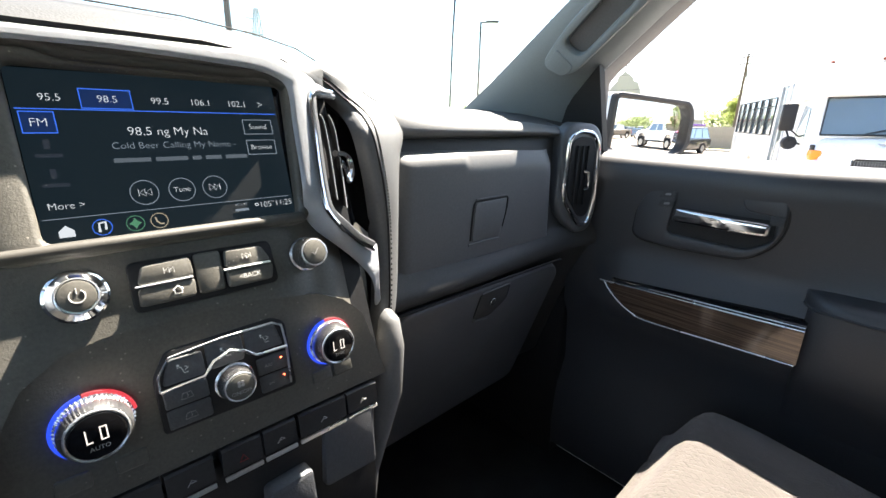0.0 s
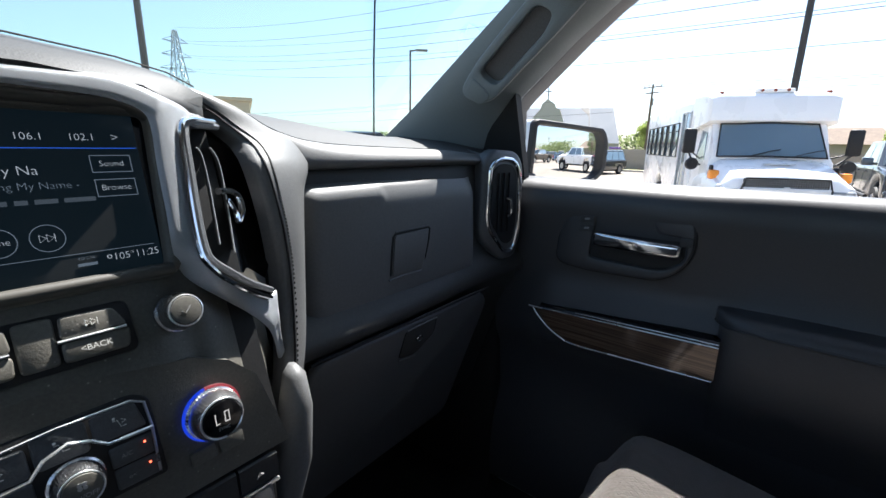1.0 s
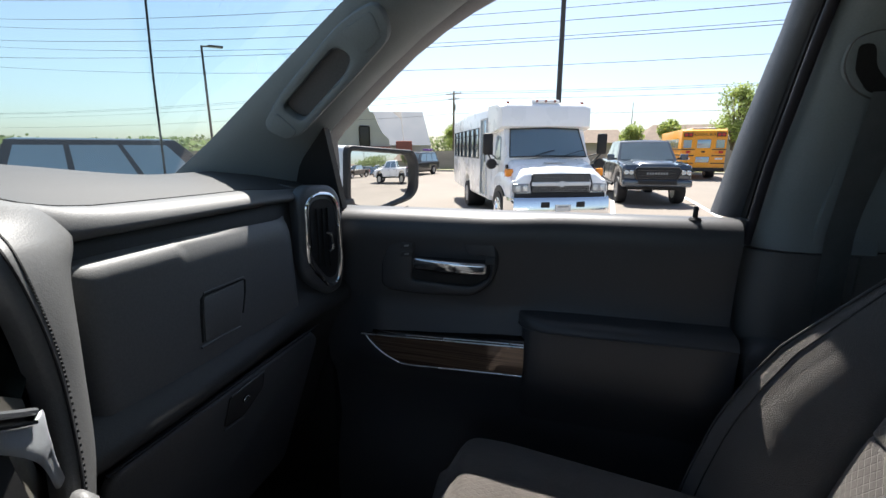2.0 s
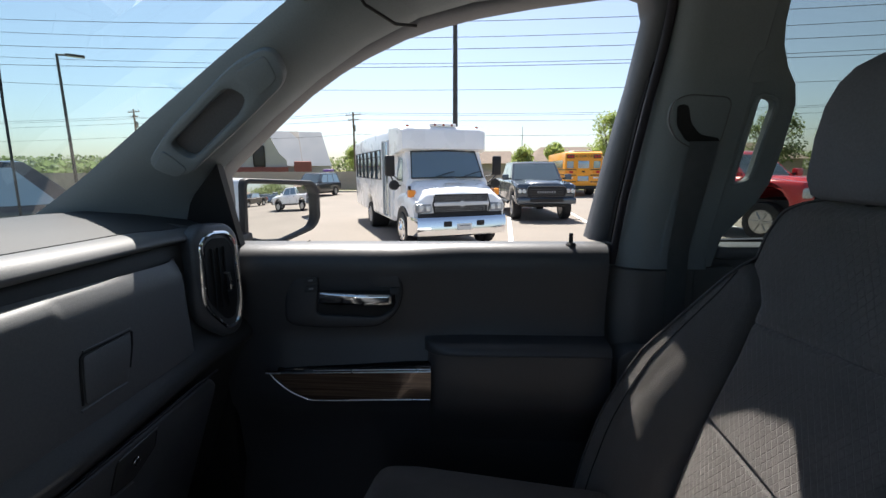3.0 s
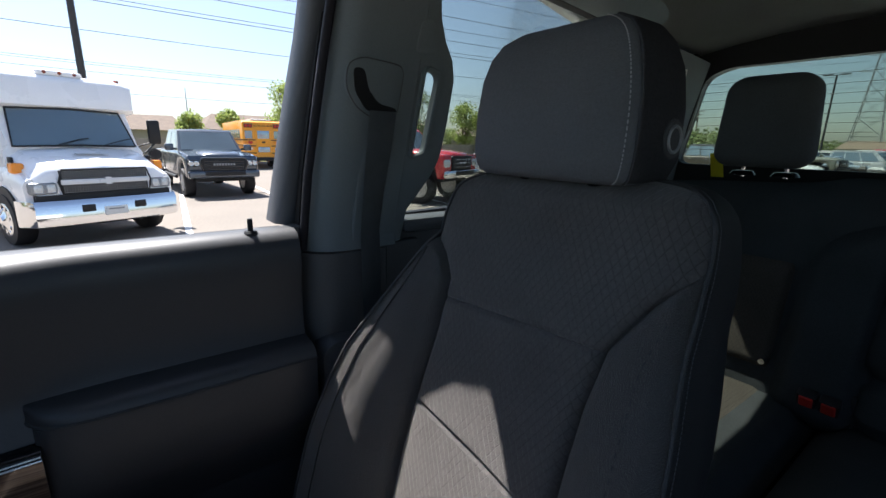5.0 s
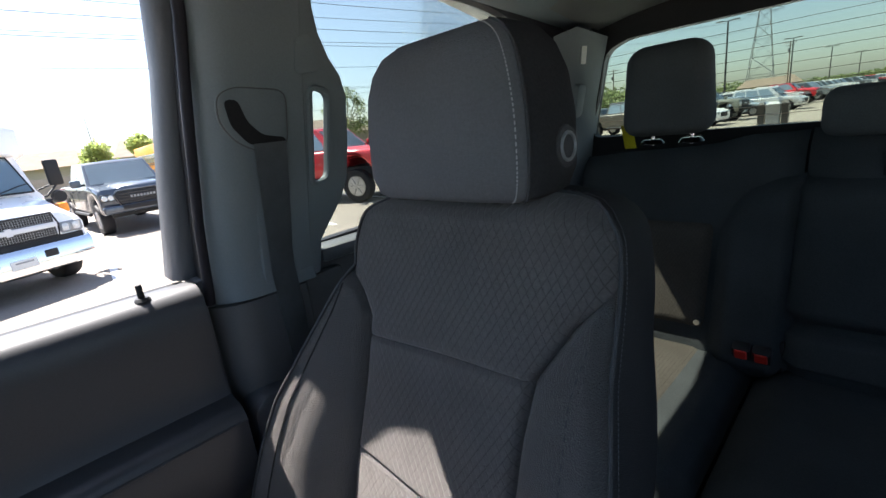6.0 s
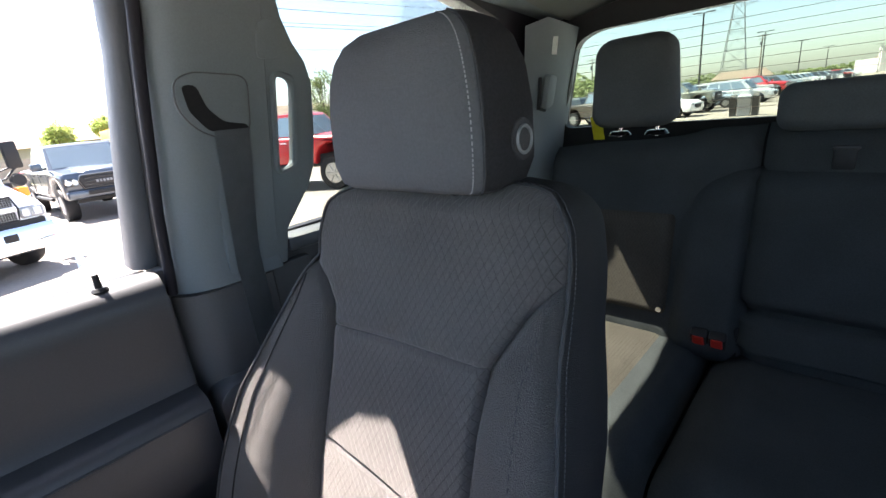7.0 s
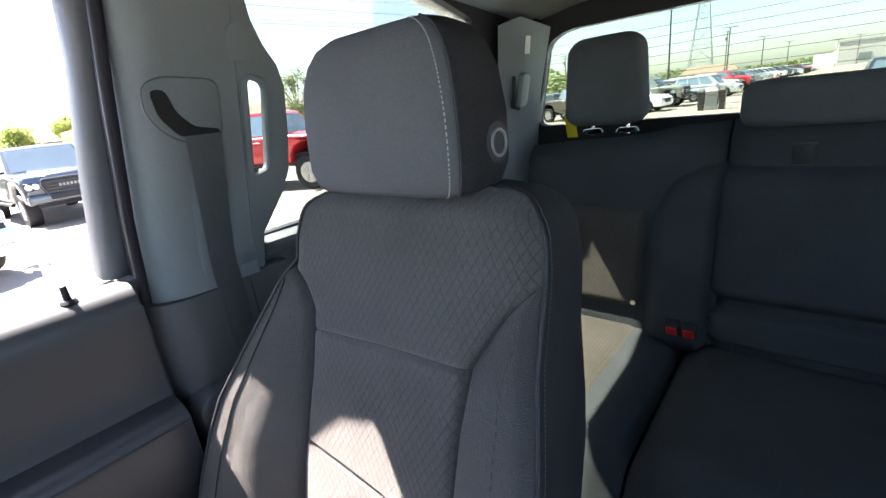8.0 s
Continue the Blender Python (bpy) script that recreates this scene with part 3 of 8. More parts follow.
part("post_front_roll", loft([post_section(z, -0.440, lerp([(1.556, -0.280), (1.68, -0.290), (1.83, -0.300), (1.94, -0.307), (2.032, -0.306)], z), -0.352) for z in span(1.556, 2.032, 14)]), TRIMGREY, B_POST, smooth=30)
part("lower_post_roll", loft([post_section(z, -0.42, -0.272, -0.33) for z in span(1.06, 1.553, 6)]), CHARCOAL, CAB, smooth=30)
part("lower_post_trim", warped(plate(rounded([(-0.300, 1.06), (-0.308, 1.553), (-0.50, 1.562), (-0.52, 1.06)], 0.01), 0.016, None, (), 0.005), on_side(0.012)), CHARCOAL, CAB, "dark lower centre post trim")
part("lower_post_cover", warped(plate(rounded([(-0.285, 0.86), (-0.275, 1.385), (-0.30, 1.405), (-0.40, 1.400), (-0.42, 0.86)], 0.02), 0.05, None, (), 0.015), on_side(0.012)), DARK, CAB)

# belt guide recess with the belt coming out of it
GUIDE = rounded([(-0.318, 1.856), (-0.340, 1.865), (-0.412, 1.860), (-0.410, 1.784), (-0.372, 1.779), (-0.336, 1.796), (-0.316, 1.825)], 0.018, 5)
guide = part("belt_guide", warped(plate(GUIDE, 0.012, None, (), 0.003), on_side(0.0240)), TRIMGREY, B_POST, "rounded belt guide cover")
# Charcoal bead and black crescent draw the shade of its rim and mouth.
part("guide_shadow_gap", tube([on_side(0.0330)(Vector((y, z, 0))) for y, z in GUIDE], 0.0014, 5, True), CHARCOAL, guide)
CRES = rounded([(-0.324, 1.850), (-0.330, 1.818), (-0.352, 1.792), (-0.406, 1.783), (-0.406, 1.797), (-0.372, 1.803), (-0.352, 1.822), (-0.342, 1.850)], 0.008, 3)
part("guide_mouth", warped(plate(CRES, 0.002), on_side(0.0358)), BLACK, guide)
part("upper_access_cover", warped(plate(rounded([(-0.428, 1.880), (-0.470, 1.884), (-0.470, 1.915), (-0.452, 1.932), (-0.432, 1.925)], 0.012), 0.003, None, (), 0.001), on_side(0.030)), TRIMGREY, B_POST)

BELT = thing("seat_belt", "grey woven seat belt hanging from the centre post", "seat belt", (0.77, -0.38, 1.0))
def belt(u, v):
    z = 1.792 - v * 0.80
    y = -0.380 - 0.004 * v + 0.024 * u
    return Vector((side_x(z) - 0.042 - 0.006 * math.sin(3 * v) - 0.010 * u * smooth(0.0, 0.25, v), y - 0.014 * u * smooth(0.3, 0.8, v) * 0.3, z))


part("strap", sheet(belt, span(-1, 1, 6), span(0, 1, 24), 0.002), WEBBING, BELT)
part("latch_plate", box(0.742, 0.752, -0.415, -0.372, 1.42, 1.45, 0.004), BLACK, BELT)

part("door_jamb", box(0.838, 0.90, -0.345, -0.264, 0.86, 1.60, 0.004), CHARCOAL, CAB)
JAMB = [(-0.286, 1.56), (-0.292, 1.69), (-0.304, 1.86), (-0.312, 1.95), (-0.313, 2.035)]
part("door_jamb_upper", warped(plate([(y + 0.012, z) for y, z in JAMB] + [(-0.36, 2.035), (-0.36, 1.56)], 0.02), on_side(-0.05)), BLACK, CAB)
part("jamb_seal", tube([on_side(-0.006)(Vector((y + 0.010, z, 0))) for y, z in JAMB], 0.0075, 10), SEALRUB, CAB, "rubber door seal on the centre post", smooth=80)

# rear corner post with label and hook
part("rear_post_trim", loft([
    [(0.705, -1.135, 1.965), (0.655, -1.16, 1.978), (0.632, -1.30, 1.955), (0.76, -1.32, 1.96)],
    [(0.745, -1.180, 1.80), (0.700, -1.20, 1.80), (0.678, -1.325, 1.80), (0.80, -1.34, 1.80)],
    [(0.778, -1.205, 1.62), (0.735, -1.22, 1.62), (0.715, -1.34, 1.62), (0.84, -1.35, 1.62)],
    [(0.785, -1.205, 1.20), (0.745, -1.22, 1.20), (0.725, -1.34, 1.20), (0.84, -1.35, 1.20)]]), TRIMGREY, CAB, "pale grey rear corner post trim", smooth=60)
part("post_label", plate([(0, 0), (0.018, 0), (0.018, 0.042), (0, 0.042)], 0.0015, axes((0.668, -1.196, 1.896), (-0.22, -0.95, 0.0), (-0.15, 0, 0.99))), material("white_label", (0.7, 0.7, 0.68), 0.5), CAB)
hook = part("coat_hook", plate(rounded([(0, 0), (0.034, 0.008), (0.036, 0.085), (0, 0.09)], 0.012), 0.016, axes((0.703, -1.195, 1.765), (-0.10, -0.97, 0.0), (-0.2, 0, 0.98)), (), 0.005), TRIMGREY, CAB, "grey moulded coat hook")
part("hook_gap", tube([(0.697, -1.187, 1.845), (0.700, -1.185, 1.80), (0.706, -1.188, 1.768), (0.703, -1.215, 1.762)], 0.005, 6), BLACK, hook)

# front door window frame: dark seal round the opening
SEAL_LINE = [(0.535, 1.60), (0.512, 1.68), (0.505, 1.735), (0.484, 1.755), (0.440, 1.789), (0.397, 1.822), (0.355, 1.854), (0.309, 1.887), (0.250, 1.922), (0.199, 1.947), (0.126, 1.976), (0.075, 1.990), (0.0, 2.005), (-0.05, 2.012), (-0.105, 2.019), (-0.20, 2.028), (-0.245, 2.031), (-0.270, 2.024), (-0.281, 1.995), (-0.277, 1.95), (-0.272, 1.90), (-0.262, 1.83), (-0.252, 1.75), (-0.246, 1.69), (-0.236, 1.60)]
def door_frame_strip(width, x_in, depth):
    inner = [Vector((y, z, 0)) for y, z in SEAL_LINE]
    c = Vector((0.05, 1.74, 0))
    rows = []
    for i, p in enumerate(inner):
        a, b = inner[max(0, i - 1)], inner[min(len(inner) - 1, i + 1)]
        d = (b - a).normalized()
        nrm = Vector((-d.y, d.x, 0))
        if nrm.dot(p - c) < 0:
            nrm = -nrm
        o = p + nrm * width
        ring = []
        for q, dx in ((p, 0.0), (p.lerp(o, 0.25), depth), (p.lerp(o, 0.8), depth), (o, 0.0), (o, -0.05), (p, -0.05)):
            bow = 0.030 * smooth(2.0, 1.86, q.y) * smooth(-0.10, -0.22, q.x)
            ring.append((side_x(q.y) - x_in - dx + bow, -0.02 + (q.x + 0.02) * (1 + bow / 0.72), q.y))
        rows.append(ring)
    return loft(rows)


# roof edge over the rear door, added to cut the sun on the bench
part("roof_edge", loft([[Vector((x, y, z)) for x, z in ((0.70, 2.085), (0.70, 2.118), (0.765, 2.095), (0.792, 2.066 + dz), (0.794, 2.056 + dz), (0.775, 2.056 + dz))] for y, dz in ((-0.45, 0.0), (-0.80, -0.012), (-0.90, -0.032), (-1.0, -0.054), (-1.12, -0.075), (-1.36, -0.11))]), WHITEPAINT, CAB, smooth=50)

# ---- the front passenger door ----
DOOR = thing("passenger_door", "closed dark front passenger door with chrome pull and wood-look trim", "door", (0.85, 0.1, 0.86))
DOORSKIN = material("dark_door_skin", (0.050, 0.051, 0.055), 0.45, 0, 0.12, 4, 0.08, 900, 0.55, cell=True, dust=0.05)


def door_section(y):
    """Closed outline in (x, z) of the lined door at y: sill roll, upper panel, step over the blade, lower pocket."""
    front = smooth(0.30, 0.46, y)
    swell = 0.016 * smooth(0.00, 0.17, y)
    step = 0.030 * smooth(0.46, 0.38, y)
    pts = [(0.905, 0.86), (0.905, 1.575), (0.880, 1.594), (0.850, 1.601), (0.828 - swell * 0.6, 1.600), (0.815 - swell, 1.595), (0.804 - swell * 1.2, 1.584), (0.799 - swell * 1.3, 1.566), (0.799 - swell * 1.25, 1.545), (0.803 - swell, 1.52), (0.806 - swell, 1.47),
           (0.806 - swell * 0.6, 1.430), (0.803 - step * 0.3, 1.395), (0.797 - step, 1.362), (0.795 - step, 1.30), (0.800 - step * 0.7, 1.262), (0.822, 1.22), (0.828, 1.10), (0.800, 1.02), (0.792, 0.93), (0.80, 0.86)]
    return [(x - 0.008 * front * (1.2 < z < 1.6), y, z) for x, z in pts]


part("door_panel", loft([door_section(y) for y in span(0.515, -0.262, 40)]), DOORSKIN, DOOR, "dark grained door lining", smooth=50)
part("window_frame", door_frame_strip(0.045, -0.026, 0.012), FRAMEGREY, DOOR, "dark grey window frame", smooth=60)
part("sill_seam", tube([(0.7935, 0.392, 1.553), (0.793, 0.378, 1.572), (0.803, 0.360, 1.5905), (0.85, 0.345, 1.6025)], 0.0013, 5), BLACK, DOOR)
part("kick_panel", box(0.80, 0.90, 0.516, 1.03, 0.80, 1.60, 0.004), BLACK, CAB)
part("mirror_sail", warped(plate([(0.47, 1.60), (0.475, 1.76), (0.60, 1.64), (0.60, 1.60)], 0.02), on_side(0.004)), BLACK, DOOR, "black mirror corner panel")
part("lock_pin", cyl((0.826, -0.192, 1.598), (0.826, -0.192, 1.622), 0.0045, 0.0040, 12, 0.001), BLACK, DOOR)
part("lock_grommet", cyl((0.826, -0.192, 1.5985), (0.826, -0.192, 1.6025), 0.011, 0.008, 16), BLACK, DOOR)

# recessed pull with chrome bar
def on_door(x):
    return axes((x, 0, 0), (0, -1, 0), (0, 0, 1))


def yz(pts):
    return [(-y, z) for y, z in pts]


BEZ = rounded(yz([(0.380, 1.452), (0.376, 1.510), (0.346, 1.552), (0.19, 1.560), (0.146, 1.548), (0.144, 1.500), (0.156, 1.468), (0.190, 1.440), (0.30, 1.436), (0.366, 1.440)]), 0.022, 5)
POCKET = rounded(yz([(0.318, 1.462), (0.306, 1.545), (0.212, 1.548), (0.204, 1.522), (0.158, 1.519), (0.156, 1.480), (0.190, 1.458)]), 0.014, 4)
part("pull_bezel", plate(BEZ, 0.012, on_door(0.792), [POCKET], 0.004), DOORSKIN, DOOR, "rounded dark bezel round the door pull", smooth=50)
part("pull_bezel_gap", tube([Vector((0.7865, -p[0], p[1])) for p in BEZ], 0.0026, 6, True), BLACK, DOOR)
# Black plate paints the shade of a deeper pocket behind the pull.
part("pull_pocket_shade", plate(POCKET, 0.003, on_door(0.7905)), BLACK, DOOR)
def pull_ring(t):
    """Rounded-box section of the pull at t along it."""
    ends = max(0.0, 1 - min(t, 1 - t) / 0.05)
    hh, dd = 0.0128 * (1 - 0.25 * ends ** 2) - 0.002 * t, 0.0075 * (1 - 0.5 * ends ** 2)
    c = Vector((0.7745 - 0.007 * math.sin(math.pi * t), 0.308 - 0.146 * t , 1.5005 - 0.003 * t))
    return [c + Vector((dd * math.copysign(abs(math.cos(a)) ** 0.55, math.cos(a)), 0, hh * math.copysign(abs(math.sin(a)) ** 0.55, math.sin(a)))) for a in span(0, 2 * math.pi, 20)[:-1]]


part("chrome_pull", loft([pull_ring(t) for t in (0, 0.012, 0.03, 0.05, 0.1, 0.2, 0.3, 0.4, 0.5, 0.6, 0.7, 0.8, 0.9, 0.95, 0.97, 0.988, 1)]), CHROME, DOOR, "curved chrome door pull", smooth=60)
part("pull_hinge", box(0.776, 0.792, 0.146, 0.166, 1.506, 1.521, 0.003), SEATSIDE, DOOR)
for z in (1.516, 1.533):
    part("lock_switch", plate(rounded(yz([(0.338, z - 0.006), (0.311, z - 0.004), (0.309, z + 0.008), (0.334, z + 0.006)]), 0.003), 0.003, on_door(0.7795), (), 0.001), SEATSIDE, DOOR)
    part("switch_mark", plate(rounded(yz([(0.328, z - 0.001), (0.318, z), (0.318, z + 0.004), (0.327, z + 0.003)]), 0.001), 0.0006, on_door(0.7763)), FAINTGREY, DOOR)

# wood-look blade with bright edges
BLADE = [(0.408, 1.3455), (0.086, 1.3595), (0.086, 1.3020), (0.318, 1.2915), (0.345, 1.297), (0.372, 1.311)]
def on_blade(y, z, out=0.0):
    return Vector((0.7625 - 0.034 * (0.408 - y) - out, y, z))


part("trim_blade", loft([[on_blade(y, z, 0.003) for y, z in BLADE], [on_blade(y, z, -0.02) for y, z in BLADE]]), WOOD, DOOR, "glossy dark brown wood-look trim blade", smooth=20)
part("blade_shoulder", loft([[on_blade(y, z, o) for y, z, o in ((yy, zz - 0.001, 0.003), (yy, zz + 0.003, 0.006), (yy, zz + 0.009, 0.001), (yy, zz + 0.012, -0.02))] for yy, zz in ((0.395, 1.3465), (0.24, 1.3530), (0.086, 1.3600))], caps=False, closed=False), GLOSSBLACK, DOOR, smooth=60)
part("chrome_edge", tube([on_blade(y, z, 0.0045) for y, z in ((0.420, 1.3460), (0.408, 1.3460), (0.25, 1.3530), (0.086, 1.3600))], 0.0016, 8), BRIGHTTRIM, DOOR)
part("chrome_edge", tube([on_blade(y, z, 0.0065) for y, z in ((0.32, 1.3560), (0.20, 1.3610), (0.086, 1.3660))], 0.0011, 8), BRIGHTTRIM, DOOR)
part("chrome_edge", tube([on_blade(p.x, p.y, 0.004) for p in curve_points([(0.412, 1.3470, 0), (0.400, 1.331, 0), (0.374, 1.3095, 0), (0.345, 1.2955, 0), (0.316, 1.2902, 0), (0.20, 1.2955, 0), (0.088, 1.3005, 0)], 4)], 0.0013, 8), BRIGHTTRIM, DOOR)

# padded armrest with piping over its body
def rest_section(y, k):
    """Section of pad and body; k fades it in at the front."""
    pts = ((0.835, 1.420), (0.810, 1.418), (0.796 - 0.006 * k, 1.4135), (0.792 - 0.020 * k, 1.4115), (0.792 - 0.033 * k, 1.408), (0.792 - 0.040 * k, 1.401), (0.792 - 0.042 * k, 1.394))
    return [Vector((x, y, z)) for x, z in pts]


FADE = ((0.100, 0.02), (0.096, 0.25), (0.088, 0.52), (0.074, 0.78), (0.054, 0.93), (0.03, 0.99), (0.0, 1.0), (-0.12, 1.0), (-0.262, 1.0))
part("armrest_pad", loft([rest_section(y, k) for y, k in FADE], closed=False), DOORSKIN, DOOR, "soft dark padded armrest", smooth=80)
part("armrest_piping", tube([(0.7915 - 0.0435 * k, y, 1.3925) for y, k in FADE], 0.0022, 6), SEATSIDE, DOOR)
def under_rest(y, k):
    return [Vector((x, y, z)) for x, z in ((0.835, 1.392), (0.792 - 0.041 * k, 1.391), (0.790 - 0.040 * k, 1.378), (0.788 - 0.037 * k, 1.34), (0.788 - 0.036 * k, 1.295), (0.794 - 0.028 * k, 1.262), (0.818 - 0.015 * k, 1.22), (0.83, 1.15))]


part("armrest_body", loft([under_rest(y, k) for y, k in ((0.092, 0.55), (0.084, 0.80), (0.074, 0.92), (0.054, 0.98), (0.03, 1.0), (0.0, 1.0), (-0.12, 1.0), (-0.262, 1.0))]), DOORSKIN, DOOR, smooth=60)
part("outer_skin", loft([[(0.905, y, 0.80), (0.985, y, 0.90), (0.99, y, 1.30), (0.955, y, 1.56), (0.905, y, 1.585)] for y in (0.56, 0.1, -0.30)]), WHITEPAINT, DOOR, "white painted outer door skin", smooth=50)
part("outer_belt_strip", box(0.872, 0.905, -0.262, 0.515, 1.580, 1.592, 0.003), BLACK, DOOR)

# outside mirror
MIR = thing("door_mirror", "black outside mirror with pale cap on the passenger door", "mirror", (0.93, 0.56, 1.56))
g0, gx = Vector((1.005, 0.566, 0)), Vector((0.952, -0.306, 0)).normalized()
gout = Vector((-0.306, -0.952, 0.0)).normalized()
gm = Matrix(((gx.x, 0, gout.x, g0.x), (gx.y, 0, gout.y, g0.y), (0, 1, 0, 0), (0, 0, 0, 1)))
MOUT = rounded([(-0.016, 1.572), (0.06, 1.556), (0.115, 1.549), (0.258, 1.570), (0.293, 1.598), (0.296, 1.682), (0.272, 1.716), (-0.004, 1.730)], 0.020, 5)
MIN = rounded([(0.000, 1.585), (0.06, 1.569), (0.117, 1.562), (0.250, 1.582), (0.274, 1.604), (0.276, 1.680), (0.258, 1.703), (0.008, 1.717)], 0.014, 5)
part("mirror_rim", plate(MOUT, 0.018, gm, [MIN], 0.006), BLACK, MIR, "black mirror surround")
shell = []
for s, d in ((1.0, 0.0), (1.0, -0.05), (0.9, -0.10), (0.6, -0.14)):
    shell.append([gm @ Vector((0.125 + (p[0] - 0.125) * s, 1.645 + (p[1] - 1.645) * s, d)) for p in MOUT])
part("mirror_shell", loft(shell), SILVER, MIR, "pale painted mirror cap", smooth=60)
def convex(c):
    """Bulges the flat glass outwards to a radius of 1.3 m."""
    du, dv = c.x - 0.135, c.y - 1.64
    return gm @ Vector((c.x, c.y, 0.010 + c.z - (du * du + dv * dv) / 2.6))


LOW_RIM, TOP_RIM = [(0, 1.582), (0.21, 1.566), (0.43, 1.558), (0.90, 1.578), (1, 1.595)], [(0, 1.720), (0.93, 1.706), (1, 1.690)]
mg = sheet(lambda u, v: Vector((0.0 + 0.276 * u, lerp(LOW_RIM, u) + (lerp(TOP_RIM, u) - lerp(LOW_RIM, u)) * v, 0)), span(0, 1, 40), span(0, 1, 30))
part("mirror_glass", warped(mg, convex), MIRROR, MIR, smooth=180)
part("mirror_arm", box(0.90, 1.02, 0.545, 0.60, 1.565, 1.60, 0.015), BLACK, MIR)

# ---- dashboard ----
DASH = thing("dashboard", "dark dashboard with two glove boxes, side vent and stitched padding", "dashboard", (0, 0.7, 1.0))


SEAM_Z = [(-0.9, 1.722), (0.10, 1.722), (0.17, 1.709), (0.213, 1.696), (0.257, 1.676), (0.30, 1.6665), (0.34, 1.662), (0.40, 1.6595), (0.50, 1.657), (0.60, 1.655), (0.66, 1.650), (0.80, 1.642)]
SEAM_Y = [(-0.9, 0.49), (0.10, 0.49), (0.213, 0.49), (0.257, 0.50), (0.30, 0.515), (0.40, 0.53), (0.60, 0.54), (0.80, 0.53)]


def dash_section(x):
    """Closed outline in (y, z) of the dash on the passenger side: top behind the seam, recess, ridge, lower face."""
    k = -0.012 * smooth(0.66, 0.80, x)
    lip = smooth(0.74, 0.34, x)
    sy, sz_ = lerp(SEAM_Y, x), lerp(SEAM_Z, x)
    far = 1.677 + 0.030 * smooth(0.62, 0.30, x) + 0.012 * smooth(0.30, 0.10, x)
    pts = [(1.00, 1.60), (0.92, 1.640), (0.80, far - 0.006), (0.72, far), (0.64, far + (sz_ - far) * 0.35 + 0.003), (sy + 0.045, far + (sz_ - far) * 0.75 + 0.003), (sy + 0.012, sz_ + 0.001), (sy, sz_ - 0.002), (sy + 0.012, sz_ - 0.016), (0.512, 1.634), (0.503, 1.622), (0.500, 1.60), (0.496, 1.52), (0.488, 1.463),
           (0.478 - 0.004 * lip, 1.452), (0.472 - 0.014 * lip, 1.443), (0.468 - 0.019 * lip, 1.434), (0.466 - 0.020 * lip, 1.424), (0.468 - 0.017 * lip, 1.414), (0.474 - 0.012 * lip, 1.406), (0.486, 1.400), (0.52, 1.33), (0.56, 1.22), (0.60, 1.10), (0.75, 1.02), (0.98, 1.02)]
    return [(x, y + k, z) for y, z in pts]


part("dash_body", loft([dash_section(x) for x in span(0.10, 0.815, 48)]), DASHTOP, DASH, "dark grained dash body", smooth=45)
part("driver_side_body", loft([dash_section(x) for x in (0.10, 0.0, -0.17)] + [[(-0.45, y, z) for _, y, z in dash_section(0.4)], [(-0.815, y, z) for _, y, z in dash_section(0.4)]]), DASHTOP, DASH, smooth=45)
part("top_seam", tube([(x, lerp(SEAM_Y, x) - 0.002, lerp(SEAM_Z, x) - 0.0005) for x in span(0.12, 0.70, 40)], 0.0009, 5), BLACK, DASH)


# soft pad: a front roll above the glove box that turns down beside the centre vent
def front_roll(u, v):
    """u along the dash, v from the seam over the roll and in under it."""
    x = 0.268 + (0.735 - 0.268) * u
    a, b = Vector((x, lerp(SEAM_Y, x), lerp(SEAM_Z, x) - 0.001)), Vector((x, 0.490, 1.6335 - 0.004 * smooth(0.60, 0.72, x)))
    end = 0.018 * smooth(0.66, 0.74, x)
    if v > 0.8:
        return b + Vector((0, 0.022 * (v - 0.8) / 0.2 + end, -0.006 * (v - 0.8) / 0.2))
    t = v / 0.8 * math.pi / 2
    return Vector((x, a.y + (b.y - 0.004 - a.y) * math.sin(t) ** 0.9 + 0.004 * smooth(1.35, 1.57, t) + end, a.z + (b.z - a.z) * (1 - math.cos(t)) + 0.0015 * math.sin(2 * t)))


part("front_roll", sheet(front_roll, span(0, 1, 40), span(0, 1, 20)), PAD, DASH, "soft grained pad over the glove boxes", smooth=80)
STITCH_LINE = curve_points([(0.182, 0.380, 1.34), (0.196, 0.397, 1.40), (0.212, 0.410, 1.45), (0.219, 0.419, 1.523), (0.216, 0.420, 1.573), (0.211, 0.424, 1.614), (0.208, 0.431, 1.640), (0.209, 0.443, 1.652), (0.209, 0.458, 1.662), (0.196, 0.468, 1.676), (0.180, 0.475, 1.690), (0.150, 0.480, 1.704), (0.09, 0.482, 1.714)], 6)
PAD_LINE = curve_points([(0.226, 0.440, 1.34), (0.242, 0.448, 1.40), (0.256, 0.455, 1.45), (0.263, 0.459, 1.523), (0.266, 0.460, 1.573), (0.271, 0.464, 1.610), (0.286, 0.477, 1.630), (0.299, 0.497, 1.647), (0.297, 0.514, 1.6665), (0.257, 0.500, 1.6765), (0.213, 0.490, 1.6965), (0.17, 0.490, 1.7095), (0.10, 0.490, 1.7225)], 6)


def wing(u, v):
    """v from the knee up to the crown; u from the stitch line across the pad, past it tucked in."""
    i = min(len(STITCH_LINE) - 1, int(round(v * (len(STITCH_LINE) - 1))))
    a, b = STITCH_LINE[i], PAD_LINE[i]
    if u > 1:
        return b + Vector((0.004, 0.030, 0.0)) * (u - 1) / 0.2
    if u < 0:
        return a + Vector((-0.014, 0.003, -0.002)) * (-u / 0.3) + Vector((0, 0.034, -0.002)) * max(0.0, -u / 0.3 - 0.6)
    return a.lerp(b, u) + Vector((0.25, -0.85, 0.35)).normalized() * 0.0065 * math.sin(math.pi * u)


